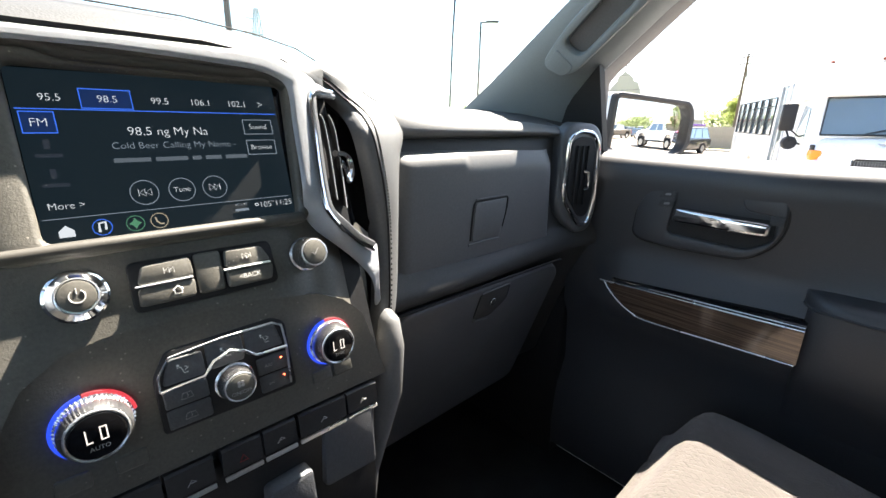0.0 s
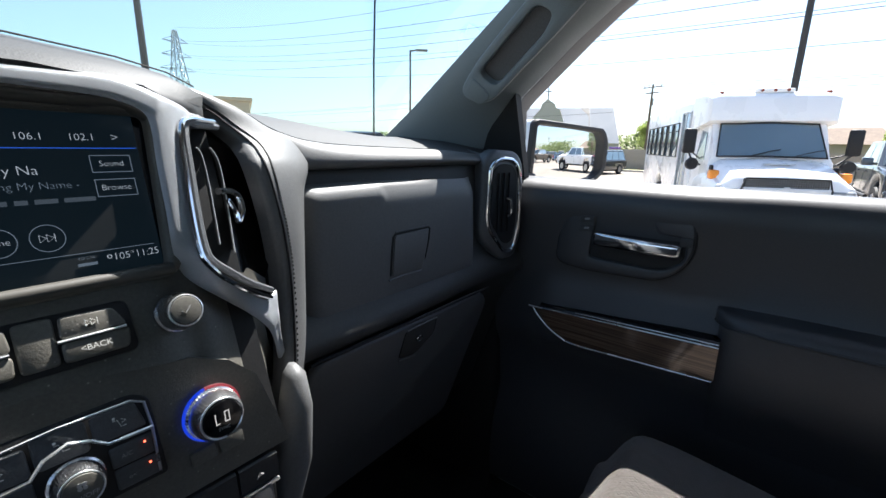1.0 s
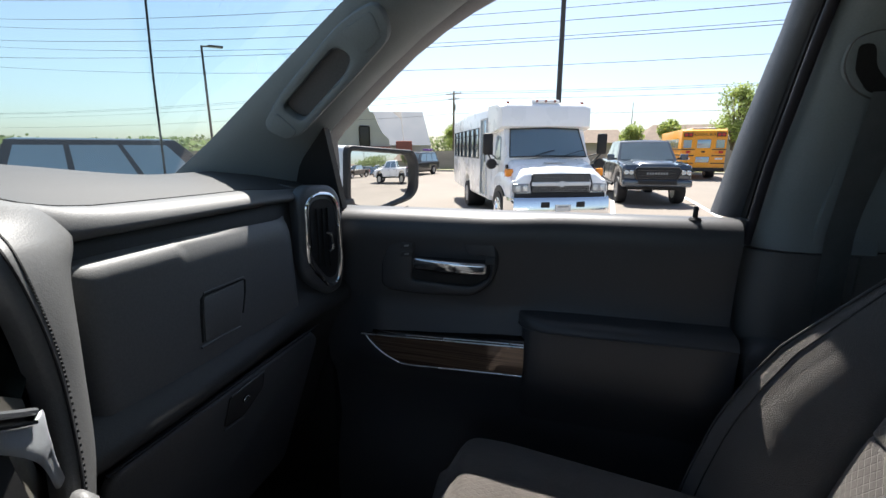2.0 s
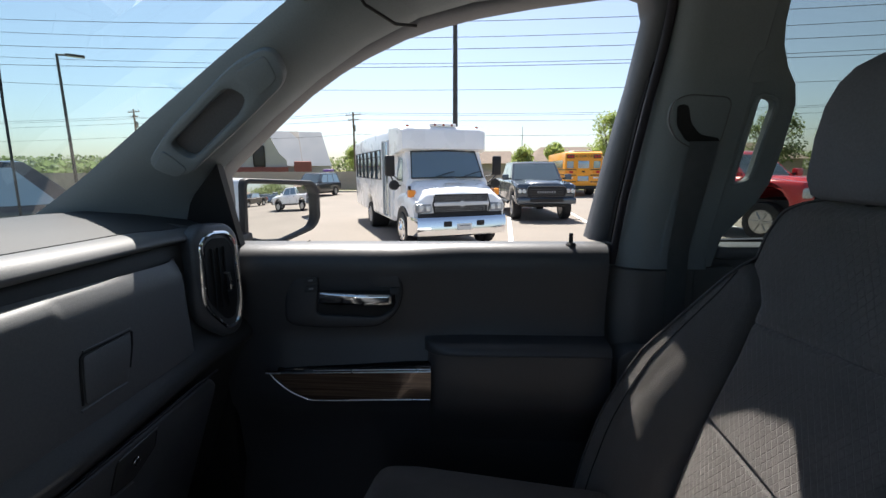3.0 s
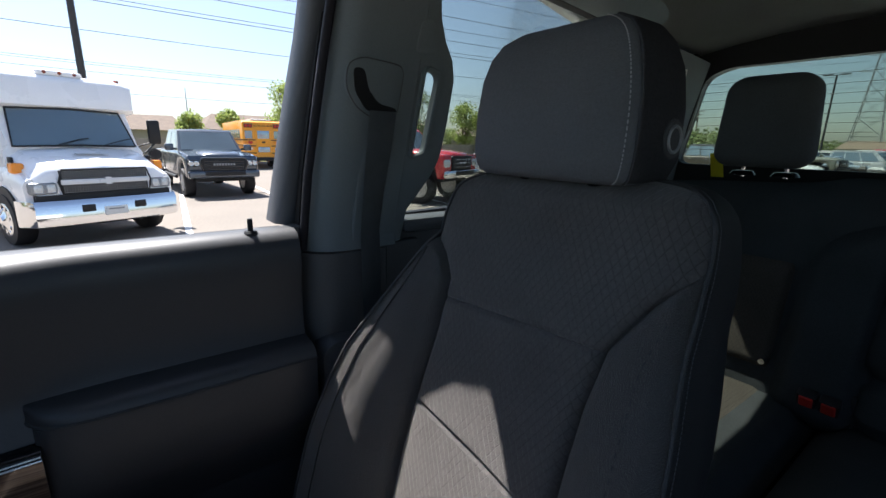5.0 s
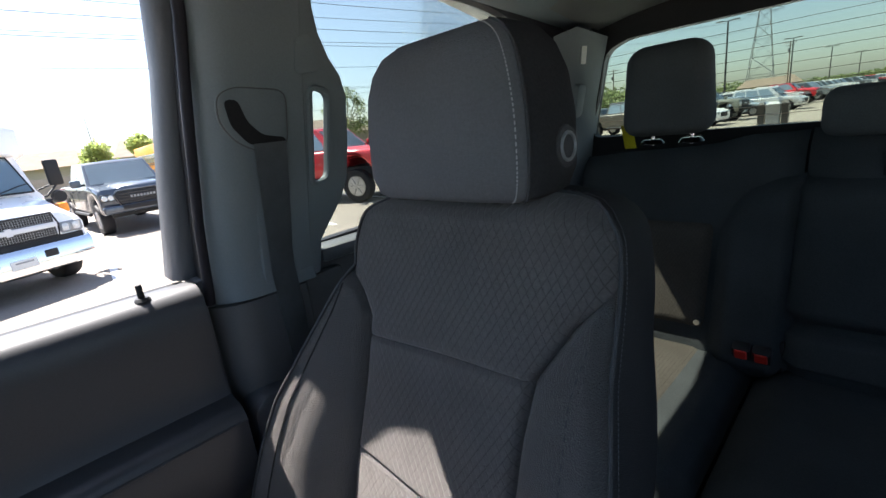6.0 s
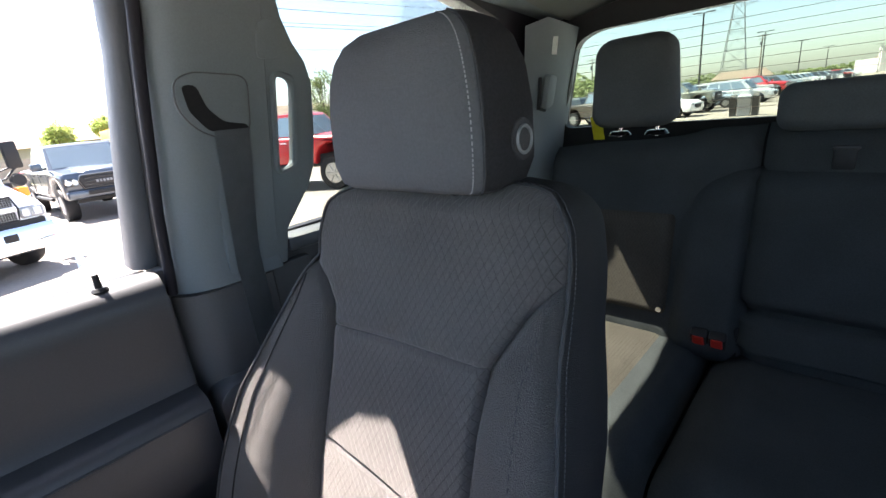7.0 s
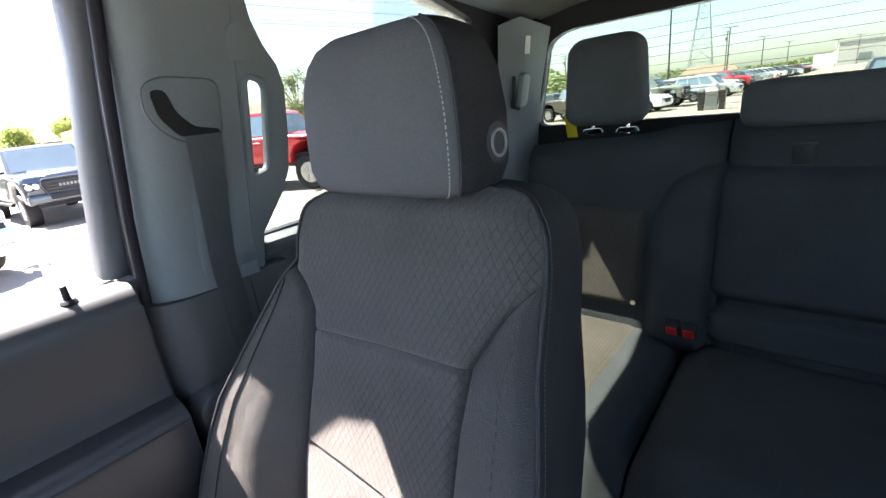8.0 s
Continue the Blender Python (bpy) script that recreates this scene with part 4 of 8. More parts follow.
part("stitched_wing", sheet(wing, [-0.3, -0.22, -0.15, -0.1, -0.05] + span(0, 1, 14) + [1.08, 1.2], span(0, 1, len(STITCH_LINE) - 1)), PAD, DASH, "stitched soft pad beside the vent", smooth=80)
WINGTHREAD = material("dark_dash_thread", (0.022, 0.022, 0.022), 0.8, 0, 0.2, 60)
SEAMV = len(STITCH_LINE) - 1
part("wing_seam", tube([wing(0.0, i / SEAMV) + Vector((0.0004, -0.0006, 0.0002)) for i in range(1, SEAMV)], 0.0011, 6), BLACK, DASH)
for i in range(130):
    f = 6 + (SEAMV - 10) * i / 130
    k = int(f)
    p, q = wing(0.10, k / SEAMV), wing(0.10, (k + 1) / SEAMV)
    d = (q - p).normalized()
    p = p.lerp(q, f - k) + Vector((0.0002, -0.0006, 0.0002))
    part("stitch", tube([p, p + d * 0.0022], 0.0008, 4), WINGTHREAD, DASH)

# upper glove box lid: proud, soft-edged, running out into the ridge below
def lid_skin(u, v):
    """u across, v upwards."""
    left, right = 0.268 - 0.004 * (1 - v), 0.650 - 0.010 * v
    x, z = left + (right - left) * u, 1.4495 + (1.613 - 0.006 * smooth(0.35, 0.65, left + (right - left) * u) - 1.4495) * v
    e = min((x - left) / 0.030, (right - x) / 0.034, (1.613 - z) / 0.011)
    corner = math.hypot(max(0, 1 - (x - left) / 0.034), max(0, 1 - (1.613 - z) / 0.030)) if x < 0.4 else math.hypot(max(0, 1 - (right - x) / 0.06), max(0, 1 - (1.613 - z) / 0.05))
    e = max(0.0, min(1.0, e, 1.25 - corner))
    return Vector((x, 0.4725 + 0.026 * (1 - e) ** 2.2 - 0.003 * math.sin(math.pi * u), z))


lid = part("upper_glovebox_lid", sheet(lid_skin, span(0, 1, 60), span(0, 1, 44)), PAD, DASH, "upper glove box lid", smooth=80)
part("latch_gap", tube([(0.410, 0.4700, 1.478), (0.413, 0.4695, 1.515), (0.416, 0.4695, 1.534), (0.420, 0.4695, 1.538), (0.455, 0.4695, 1.5385), (0.492, 0.4695, 1.539), (0.496, 0.4695, 1.536), (0.494, 0.4695, 1.520), (0.485, 0.4695, 1.490)], 0.0018, 6), BLACK, lid)
part("latch_plate", plate(rounded([(0.413, 1.476), (0.418, 1.5355), (0.492, 1.5365), (0.490, 1.516), (0.478, 1.476)], 0.005, 4), 0.004, axes((0, 0.4712, 0), (1, 0, 0), (0, 0, 1)), (), 0.0015), PAD, lid)
part("latch_top_lip", tube([(0.420, 0.4690, 1.5410), (0.494, 0.4690, 1.5415)], 0.0012, 6), PAD, lid)
part("latch_lip", tube([(0.406, 0.4690, 1.472), (0.440, 0.4685, 1.4735), (0.476, 0.4690, 1.472)], 0.0020, 6), PAD, lid)
# lower glove box lid, falling away under the ridge
LOWER = rounded([(0.262, 0.0), (0.262, -0.30), (0.640, -0.30), (0.668, -0.03), (0.640, -0.002)], 0.026, 5)
LOWM = axes((0, 0.4635, 1.3995), (1, 0, 0), (0, -0.30, 1))
low = part("lower_glovebox_lid", plate(LOWER, 0.010, LOWM @ Matrix.Translation((0, 0, -0.003)), (), 0.005), DARK, DASH, "lower glove box lid", smooth=60)
part("lid_gap", tube([LOWM @ Vector((x, 0.002 - 0.05 * max(0, x - 0.64), 0.004)) for x in span(0.262, 0.662, 14)], 0.0022, 6), BLACK, low)
LL = rounded([(0.430, -0.060), (0.432, -0.012), (0.503, -0.010), (0.506, -0.040), (0.470, -0.066)], 0.005, 4)
part("latch_gap", tube([LOWM @ Vector((p[0], p[1], 0.0075)) for p in LL], 0.0015, 5, True), BLACK, low)
part("latch_plate", plate(LL, 0.003, LOWM @ Matrix.Translation((0, 0, 0.0055)), (), 0.001), DASHTOP, low)
part("latch_rim", tube([LOWM @ Vector((0.433, -0.010, 0.0085)), LOWM @ Vector((0.503, -0.008, 0.0085))], 0.0013, 6), PAD, low)
part("latch_lip", tube([LOWM @ Vector((0.430, -0.066, 0.0085)), LOWM @ Vector((0.470, -0.072, 0.0085))], 0.0016, 6), PAD, low)
KEYM = LOWM @ Matrix.Translation((0.466, -0.034, 0.0085))
part("key_lock", cyl(KEYM @ Vector((0, 0, 0)), KEYM @ Vector((0, 0, 0.003)), 0.0065, 0.0055, 20, 0.001), BLACK, low)
part("key_lock_ring", moved(tube([(0.006 * math.cos(a), 0.006 * math.sin(a), 0.003) for a in span(0, 2 * math.pi, 20)[:-1]], 0.0008, 5, True), KEYM), KNURL, low)

# side air vent at the dash end
vx = Vector((0.96, -0.28, 0)).normalized()
vm = axes((0.709, 0.484, 1.547), vx, (0, 0, 1)) @ Matrix.Diagonal((0.86, 0.90, 1, 1))
vent = part("side_vent", plate(rounded([(-0.062, -0.06), (-0.056, 0.10), (-0.03, 0.122), (0.040, 0.118), (0.062, 0.09), (0.066, -0.06), (0.050, -0.112), (0.006, -0.118)], 0.03, 5), 0.026, vm @ Matrix.Translation((0, 0, -0.004)), (), 0.008), DARK, DASH, "side air vent in a chrome ring", smooth=60)
RING = rounded([(-0.044, -0.035), (-0.040, 0.088), (-0.015, 0.104), (0.030, 0.100), (0.048, 0.074), (0.052, -0.045), (0.040, -0.092), (0.010, -0.096)], 0.024, 6)
part("chrome_ring", tube([vm @ Vector((p[0], p[1], 0.023)) for p in RING], 0.0042, 10, True), CHROME, vent)
INV = [(p[0] * 0.80 + 0.0006, p[1] * 0.86 + 0.004) for p in RING]
part("vent_hole", plate(INV, 0.003, vm @ Matrix.Translation((0, 0, 0.0215))), BLACK, vent)
for i in range(3):
    xx = -0.016 + i * 0.0150
    part("vent_slat", moved(box(xx - 0.001, xx + 0.001, -0.050, 0.074, 0.0245, 0.0285), vm), BLACK, vent)
part("vent_thumb_tab", tube([vm @ Vector(p) for p in ((0.004, 0.022, 0.030), (0.010, 0.020, 0.036), (0.012, 0.002, 0.038), (0.014, -0.012, 0.036), (0.008, -0.016, 0.031))], 0.0032, 8), CHROME, vent)
part("end_cap", loft([[(0.72, y, z) for y, z in ((0.56, 1.655), (0.52, 1.645), (0.505, 1.60), (0.51, 1.42), (0.56, 1.36))], [(0.80, y, z) for y, z in ((0.56, 1.640), (0.500, 1.630), (0.470, 1.59), (0.470, 1.42), (0.54, 1.36))]]), DARK, DASH, smooth=60)

# ---- centre stack ----
STACK = thing("centre_stack", "dusty dark centre stack with touchscreen, chrome-ringed knobs and switch rows", "dashboard console", (0, 0.40, 0.86))


LEAN = 0.34


def st_y(z):
    return 0.345 + (z - 1.44) * LEAN


def xs(x, z):
    """Spreads the face a little towards its top, where it leans away."""
    return -0.059 + (x + 0.059) * (1 + (z - 1.44) * 0.17)


sn = Vector((0, -1, LEAN)).normalized()
sz = Vector((0, LEAN, 1)).normalized()


RIDGE, LOWLEAN = 1.5155, 0.10
snl = Vector((0, -1, LOWLEAN)).normalized()
szl = Vector((0, LOWLEAN, 1)).normalized()


def low_scale(x, z):
    """Below the ridge the face drops almost straight; how much farther off a point lies there."""
    if z >= RIDGE:
        return 1.0
    return (st_y(RIDGE) - 0.041 + (1.652 - RIDGE) * LOWLEAN) / ((st_y(z) - 0.041) - (z - 1.652) * LOWLEAN)


def spot(x, z, out=0.0):
    """Point on the face, leaning above the ridge and upright below it."""
    e = Vector((-0.059, 0.041, 1.652))
    return e + (Vector((xs(x, z), st_y(z), z)) - e) * low_scale(x, z) + (sn if z >= RIDGE else snl) * out


def stack_at(x, z, out=0.0):
    """Frame on the stack's face at (x, z): local x right, y up the face, z out to the cabin."""
    return axes(spot(x, z, out), (1, 0, 0), sz if z >= RIDGE else szl)


def local_outline(pts):
    """Outline given as (x, z), about its own middle, and the frame of that middle."""
    cx, cz = sum(p[0] for p in pts) / len(pts), sum(p[1] for p in pts) / len(pts)
    m = stack_at(cx, cz)
    inv = m.inverted()
    return [tuple((inv @ spot(*p))[:2]) for p in pts], m


def sp(pts, x0=0.0, z0=1.44):
    """Face outline given as true (x, z), to local coordinates of the frame at (0, 1.44)."""
    k = math.hypot(1, LEAN)
    return [(xs(p[0], p[1]) - x0, (p[1] - z0) * k) for p in pts]


S0 = axes((xs(0, 1.44), st_y(1.44), 1.44), (1, 0, 0), sz)
ARCH = [(0.150, 1.421), (0.146, 1.44), (0.137, 1.480), (0.120, 1.497), (0.098, 1.507), (0.045, 1.515), (-0.045, 1.515), (-0.068, 1.510), (-0.088, 1.497), (-0.108, 1.465), (-0.120, 1.43), (-0.122, 1.420)]
FACE = [(-0.165, 1.420), (-0.174, 1.53), (-0.168, 1.560), (-0.150, 1.575), (0.098, 1.575), (0.108, 1.568), (0.134, 1.546), (0.164, 1.520), (0.182, 1.500), (0.191, 1.479), (0.205, 1.446), (0.208, 1.421)] + ARCH


def wrapped(c):
    """Carries the passenger edge of the stack away towards the dash."""
    return c + Vector((0, 0.040 * smooth(0.115, 0.205, c.x) + 0.008 * smooth(0.085, 0.11, c.x) + 0.010 * smooth(0.118, 0.165, c.x) + 0.62 * max(0.0, 1.50 - c.z) * smooth(0.17, 0.20, c.x), 0))


def finer(bm, cuts=5):
    bmesh.ops.triangulate(bm, faces=bm.faces[:])
    bmesh.ops.subdivide_edges(bm, edges=bm.edges[:], cuts=cuts, use_grid_fill=True)
    return bm


part("face_plate", warped(finer(plate(sp(FACE), 0.034, S0 @ Matrix.Translation((0, 0, -0.034)))), wrapped), STACKPL, STACK, "dusty dark stack face", smooth=50)
low_out, low_m = local_outline([(p[0], min(p[1], RIDGE - 0.0001)) for p in ARCH])
part("climate_face", plate([(x * 1.04, y) for x, y in low_out], 0.008, low_m @ Matrix.Translation((0, 0, -0.008))), STACKPL, STACK, "upright climate panel face", smooth=50)
part("core", box(-0.17, 0.165, 0.372, 0.62, 1.05, 1.42, 0.01), DARK, STACK)
part("core", loft([[(x, st_y(z) + 0.026, z) for x, z in ((-0.18, 1.42), (0.165, 1.42), (0.165, 1.70), (-0.18, 1.70))], [(x, 0.62, z) for x, z in ((-0.18, 1.42), (0.165, 1.42), (0.165, 1.69), (-0.18, 1.69))]]), BLACK, STACK)

# hooded surround of the screen
BEZEL = material("smooth_dark_screen_bezel", (0.062, 0.058, 0.050), 0.55, 0, 0.12, 20, 0, 400, 0.4, dust=0.1)
HOOD = rounded([(-0.088, 1.565), (-0.090, 1.700), (0.085, 1.697), (0.116, 1.678), (0.108, 1.566)], 0.014, 4)
OPEN = rounded([(-0.062, 1.5755), (-0.062, 1.683), (0.105, 1.680), (0.0985, 1.574)], 0.006, 4)
part("screen_surround", plate(sp(HOOD), 0.016, S0 @ Matrix.Translation((0, 0, -0.010)), [sp(OPEN)], 0.004), STACKPL, STACK, "dark hooded screen surround", smooth=50)
part("hood_lip", tube(curve_points([Vector((xs(x, z), st_y(z), z)) + sn * o for x, z, o in ((-0.092, 1.6905, 0.004), (-0.058, 1.6935, 0.006), (-0.046, 1.6925, 0.007), (-0.034, 1.6885, 0.007), (-0.020, 1.6872, 0.007), (0.020, 1.6865, 0.007), (0.066, 1.6848, 0.007), (0.078, 1.6862, 0.006), (0.092, 1.6855, 0.004), (0.106, 1.678, 0.002))], 5), 0.0040, 8), BEZEL, STACK, smooth=80)
part("lower_ledge", tube([Vector((x, st_y(1.571), 1.571)) + sn * 0.004 for x in (-0.085, 0.0, 0.09, 0.104)], 0.0048, 10), BEZEL, STACK, smooth=80)
SCREENGLASS = material("touchscreen_glass", (0.004, 0.006, 0.012), 0.16, 0, 0.1, 6, 0, 100, 0.5)
SCR = part("touchscreen", plate(sp(OPEN), 0.003, S0 @ Matrix.Translation((0, 0, -0.008))), SCREENGLASS, STACK, "lit navy touchscreen showing a radio station", smooth=0)
INK = {"soft": glowing("screen_soft_grey", (0.35, 0.42, 0.50), 0.050), "white": glowing("screen_white", (0.9, 0.95, 1.0), 0.137), "grey": glowing("screen_grey", (0.35, 0.42, 0.50), 0.108), "dim": glowing("screen_dim", (0.08, 0.10, 0.14), 0.050),
       "blue": glowing("screen_blue", (0.04, 0.14, 0.7), 0.216), "navy": glowing("screen_navy", (0.008, 0.018, 0.026), 0.12), "tabs": glowing("screen_tab_fill", (0.006, 0.02, 0.08), 0.202), "green": glowing("screen_green", (0.15, 0.45, 0.25), 0.094), "gold": glowing("screen_gold", (0.6, 0.5, 0.35), 0.115)}


def sc(x, z, up=0.0):
    return stack_at(x, z, -0.0048 + up)


def quad(x0, z0, x1, z1, ink, up=0.0):
    part("screen_field", plate(sp([(x0, z0), (x1, z0), (x1, z1), (x0, z1)]), 0.0002, S0 @ Matrix.Translation((0, 0, -0.0048 + up))), INK[ink], SCR, smooth=0)


def ring_box(x0, z0, x1, z1, ink, w=0.0005):
    out = sp([(x0, z0), (x1, z0), (x1, z1), (x0, z1)])
    inn = sp([(x0 + w, z0 + w), (x1 - w, z0 + w), (x1 - w, z1 - w), (x0 + w, z1 - w)])
    part("screen_frame", plate(out, 0.0002, S0 @ Matrix.Translation((0, 0, -0.0042)), [inn]), INK[ink], SCR, smooth=0)


def ring(x, z, r, ink, w=0.0005):
    o = [(r * math.cos(a), r * math.sin(a)) for a in span(0, 2 * math.pi, 28)[:-1]]
    i = [((r - w) * math.cos(a), (r - w) * math.sin(a)) for a in span(0, 2 * math.pi, 28)[:-1]]
    part("screen_ring", plate(o, 0.0002, sc(x, z, 0.0006), [i]), INK[ink], SCR, smooth=0)


def word(text, x, z, size, ink, align="CENTER"):
    part("screen_word", letters(text, size, sc(x, z, 0.0008), 0, align, 0.016), INK[ink], SCR, smooth=0)


def bars(x, z, w, h, ink):
    quad(x, z - h / 2, x + w, z + h / 2, ink, 0.0008)


quad(-0.0615, 1.576, 0.0985, 1.682, "navy")
quad(-0.060, 1.6572, 0.0975, 1.6578, "blue", 0.0004)
quad(-0.060, 1.5905, 0.095, 1.5909, "grey", 0.0004)
for text, x in (("95.5", -0.043), ("98.5", -0.014), ("99.5", 0.016), ("106.1", 0.042), ("102.1", 0.068)):
    word(text, x, 1.6645, 0.0068, "white")
word(">", 0.086, 1.6645, 0.0085, "white")
quad(-0.0285, 1.6585, -0.0005, 1.671, "tabs", 0.0003)
ring_box(-0.0285, 1.6582, -0.0005, 1.6712, "blue", 0.0006)
quad(-0.059, 1.6425, -0.0425, 1.656, "tabs", 0.0003)
ring_box(-0.059, 1.6425, -0.0425, 1.656, "blue", 0.0006)
word("FM", -0.0507, 1.649, 0.0075, "white")
word("98.5 ng My Na", 0.018, 1.6435, 0.0088, "white")
word("Cold Beer Calling My Name -", 0.022, 1.634, 0.0068, "grey")
for x, w in ((-0.018, 0.021), (0.006, 0.020), (0.029, 0.006), (0.038, 0.011), (0.052, 0.016)):
    bars(x, 1.6245, w, 0.0028, "soft")
for z in (1.629, 1.611):
    bars(-0.056, z, 0.013, 0.0022, "dim")
    quad(-0.051, z + 0.004, -0.048, z + 0.010, "dim", 0.0005)
for text, z in (("Sound", 1.647), ("Browse", 1.631)):
    ring_box(0.0695, z - 0.0058, 0.0925, z + 0.0058, "grey", 0.0005)
    word(text, 0.081, z, 0.0058, "white")
def skip_icon(m, s, way, r):
    """A bar and two outlined triangles: the skip sign, pointing along way."""
    tri = [tube([(way * (a + 0.9) * s, 0, 0), (way * a * s, 0.62 * s, 0), (way * a * s, -0.62 * s, 0)], r, 4, True) for a in (-1.05, -0.1)]
    return moved(merge(*tri, tube([(way * 0.92 * s, 0.65 * s, 0), (way * 0.92 * s, -0.65 * s, 0)], r, 4)), m)


for x, way in ((-0.005, -1), (0.018, 0), (0.040, 1)):
    ring(x, 1.6025, 0.0088, "grey")
    if way:
        part("screen_icon", skip_icon(sc(x, 1.6025, 0.0008), 0.0038, way, 0.00022), INK["white"], SCR, smooth=0)
    else:
        word("Tune", x, 1.6025, 0.0055, "white")
word("More >", -0.047, 1.598, 0.0062, "white")
word("4G LTE", 0.056, 1.5875, 0.0030, "grey")
bars(0.051, 1.5835, 0.010, 0.0018, "grey")
ring(0.068, 1.5862, 0.0014, "white", 0.0005)
word("105\u00b011:25", 0.0835, 1.5855, 0.0068, "white")
for x, ink in ((-0.032, "blue"), (-0.014, "green"), (0.0, "gold")):
    ring(x, 1.5828, 0.0055, ink)
part("screen_icon", plate([(-0.004, -0.003), (0.004, -0.003), (0.004, 0.001), (0, 0.0045), (-0.004, 0.001)], 0.0002, sc(-0.050, 1.582, 0.0006)), INK["white"], SCR, smooth=0)
part("screen_icon", merge(plate([(-0.0025, -0.0025), (-0.001, -0.0025), (-0.001, 0.003), (-0.0025, 0.003)], 0.0002), plate([(0.001, -0.0018), (0.0024, -0.0018), (0.0024, 0.0035), (-0.0025, 0.0030), (-0.0025, 0.002), (0.001, 0.0024)], 0.0002)).copy() if False else moved(merge(plate([(-0.0026, -0.003), (-0.001, -0.003), (-0.001, 0.003), (-0.0018, 0.003)], 0.0002), plate([(0.0010, -0.0018), (0.0026, -0.0018), (0.0026, 0.0036), (0.0018, 0.0036)], 0.0002), plate([(-0.0018, 0.0022), (0.0026, 0.0028), (0.0026, 0.0038), (-0.0018, 0.0032)], 0.0002)), sc(-0.032, 1.5828, 0.0006)), INK["white"], SCR, smooth=0)
part("screen_icon", plate([(0.003 * (1.3 if k % 2 == 0 else 0.7) * math.cos(k * math.pi / 4), 0.003 * (1.3 if k % 2 == 0 else 0.7) * math.sin(k * math.pi / 4)) for k in range(8)], 0.0002, sc(-0.014, 1.5828, 0.0006)), INK["green"], SCR, smooth=0)
part("screen_icon", moved(tube([(-0.0022, 0.0026, 0), (-0.0016, -0.0004, 0), (0.0004, -0.0024, 0), (0.0026, -0.0024, 0)], 0.0006, 5), sc(0.0, 1.5828, 0.0006)), INK["gold"], SCR, smooth=0)

# silver band that sweeps over the screen, down its side and out under the vent: inner edge x, z and outer edge x, z
BAND = [(-0.19, 1.6925, -0.19, 1.7045), (-0.034, 1.6949, -0.032, 1.7039), (0.009, 1.6943, 0.011, 1.7043), (0.059, 1.6919, 0.061, 1.7042), (0.086, 1.6894, 0.093, 1.7039), (0.100, 1.6851, 0.121, 1.6935), (0.106, 1.6810, 0.142, 1.6838), (0.108, 1.6754, 0.129, 1.6745), (0.108, 1.6654, 0.125, 1.6631), (0.106, 1.6462, 0.123, 1.6458), (0.104, 1.6119, 0.119, 1.6101), (0.102, 1.5890, 0.118, 1.5864), (0.103, 1.5743, 0.121, 1.5753), (0.110, 1.5629, 0.135, 1.5588), (0.129, 1.5455, 0.160, 1.5395), (0.157, 1.5204, 0.188, 1.5222), (0.176, 1.4994, 0.200, 1.5240), (0.186, 1.4787, 0.196, 1.4987), (0.203, 1.4425, 0.206, 1.4584), (0.212, 1.4127, 0.216, 1.4197)]


def bay(x, z, deep=0.0):
    """Point on the curved skin round the passenger's centre vent, which turns away towards the dash."""
    return Vector((x, st_y(z) - 0.022 + 0.060 * smooth(0.115, 0.205, x) + 0.62 * max(0.0, 1.50 - z) * smooth(0.17, 0.20, x) + deep, z))


def ribbon(pairs, per=5):
    """Both edges of a strip, eased from pair to pair."""
    a = curve_points([Vector((p[0], p[1], 0)) for p in pairs], per)
    b = curve_points([Vector((p[2], p[3], 0)) for p in pairs], per)
    return a, b


def strip_skin(pairs, roll, deep=0.0, per=5, thick=0.005, across=8, tilt=0.0):
    a, b = ribbon(pairs, per)
    n = len(a) - 1
    def f(u, v):
        p = a[round(v * n)].lerp(b[round(v * n)], u)
        q = bay(p.x, p.y, deep + roll * (abs(2 * u - 1) ** 5))
        return q + (q - Vector((-0.014, 0.046, 1.663))) * tilt * (1 - u) * smooth(1.60, 1.57, p.y) * smooth(0.215, 0.11, p.x)
    return sheet(f, span(0, 1, across), span(0, 1, n), thick)


part("silver_band", strip_skin(BAND, 0.003, tilt=0.067), SILVER, STACK, "satin silver band round the screen", smooth=50)
part("band_tail", strip_skin([(0.128, 1.6755, 0.13999999999999999, 1.6834), (0.145, 1.6784, 0.147, 1.6829), (0.169, 1.6786, 0.169, 1.6796)], 0.001, 0.0006), SILVER, STACK, smooth=50)
part("silver_wing", plate(rounded(sp([(-0.20, 1.50), (-0.20, 1.66), (-0.105, 1.66), (-0.094, 1.59), (-0.098, 1.555), (-0.13, 1.51)]), 0.02, 4), 0.014, S0 @ Matrix.Translation((0, 0, -0.008)), (), 0.004), SILVER, STACK, "satin silver panel beside the steering column")

# right centre vent with its chrome edge
VENT_EDGE = [(0.169, 1.6782), (0.145, 1.6784), (0.137, 1.6779), (0.129, 1.6745), (0.125, 1.6631), (0.123, 1.6458), (0.119, 1.6101), (0.118, 1.5864), (0.121, 1.5753), (0.135, 1.5588), (0.16, 1.5395), (0.188, 1.5222)]
cv = part("centre_vent", strip_skin([(0.131, 1.6745, 0.171, 1.6772), (0.125, 1.6631, 0.194, 1.6571), (0.123, 1.6458, 0.204, 1.6469), (0.119, 1.6101, 0.214, 1.6201), (0.118, 1.5864, 0.213, 1.5827), (0.135, 1.5588, 0.206, 1.5463), (0.188, 1.5222, 0.195, 1.527)], 0.0, 0.013, 5, 0.002, 14), GLOSSBLACK, STACK, "tall black air vent with chrome tab", smooth=60)
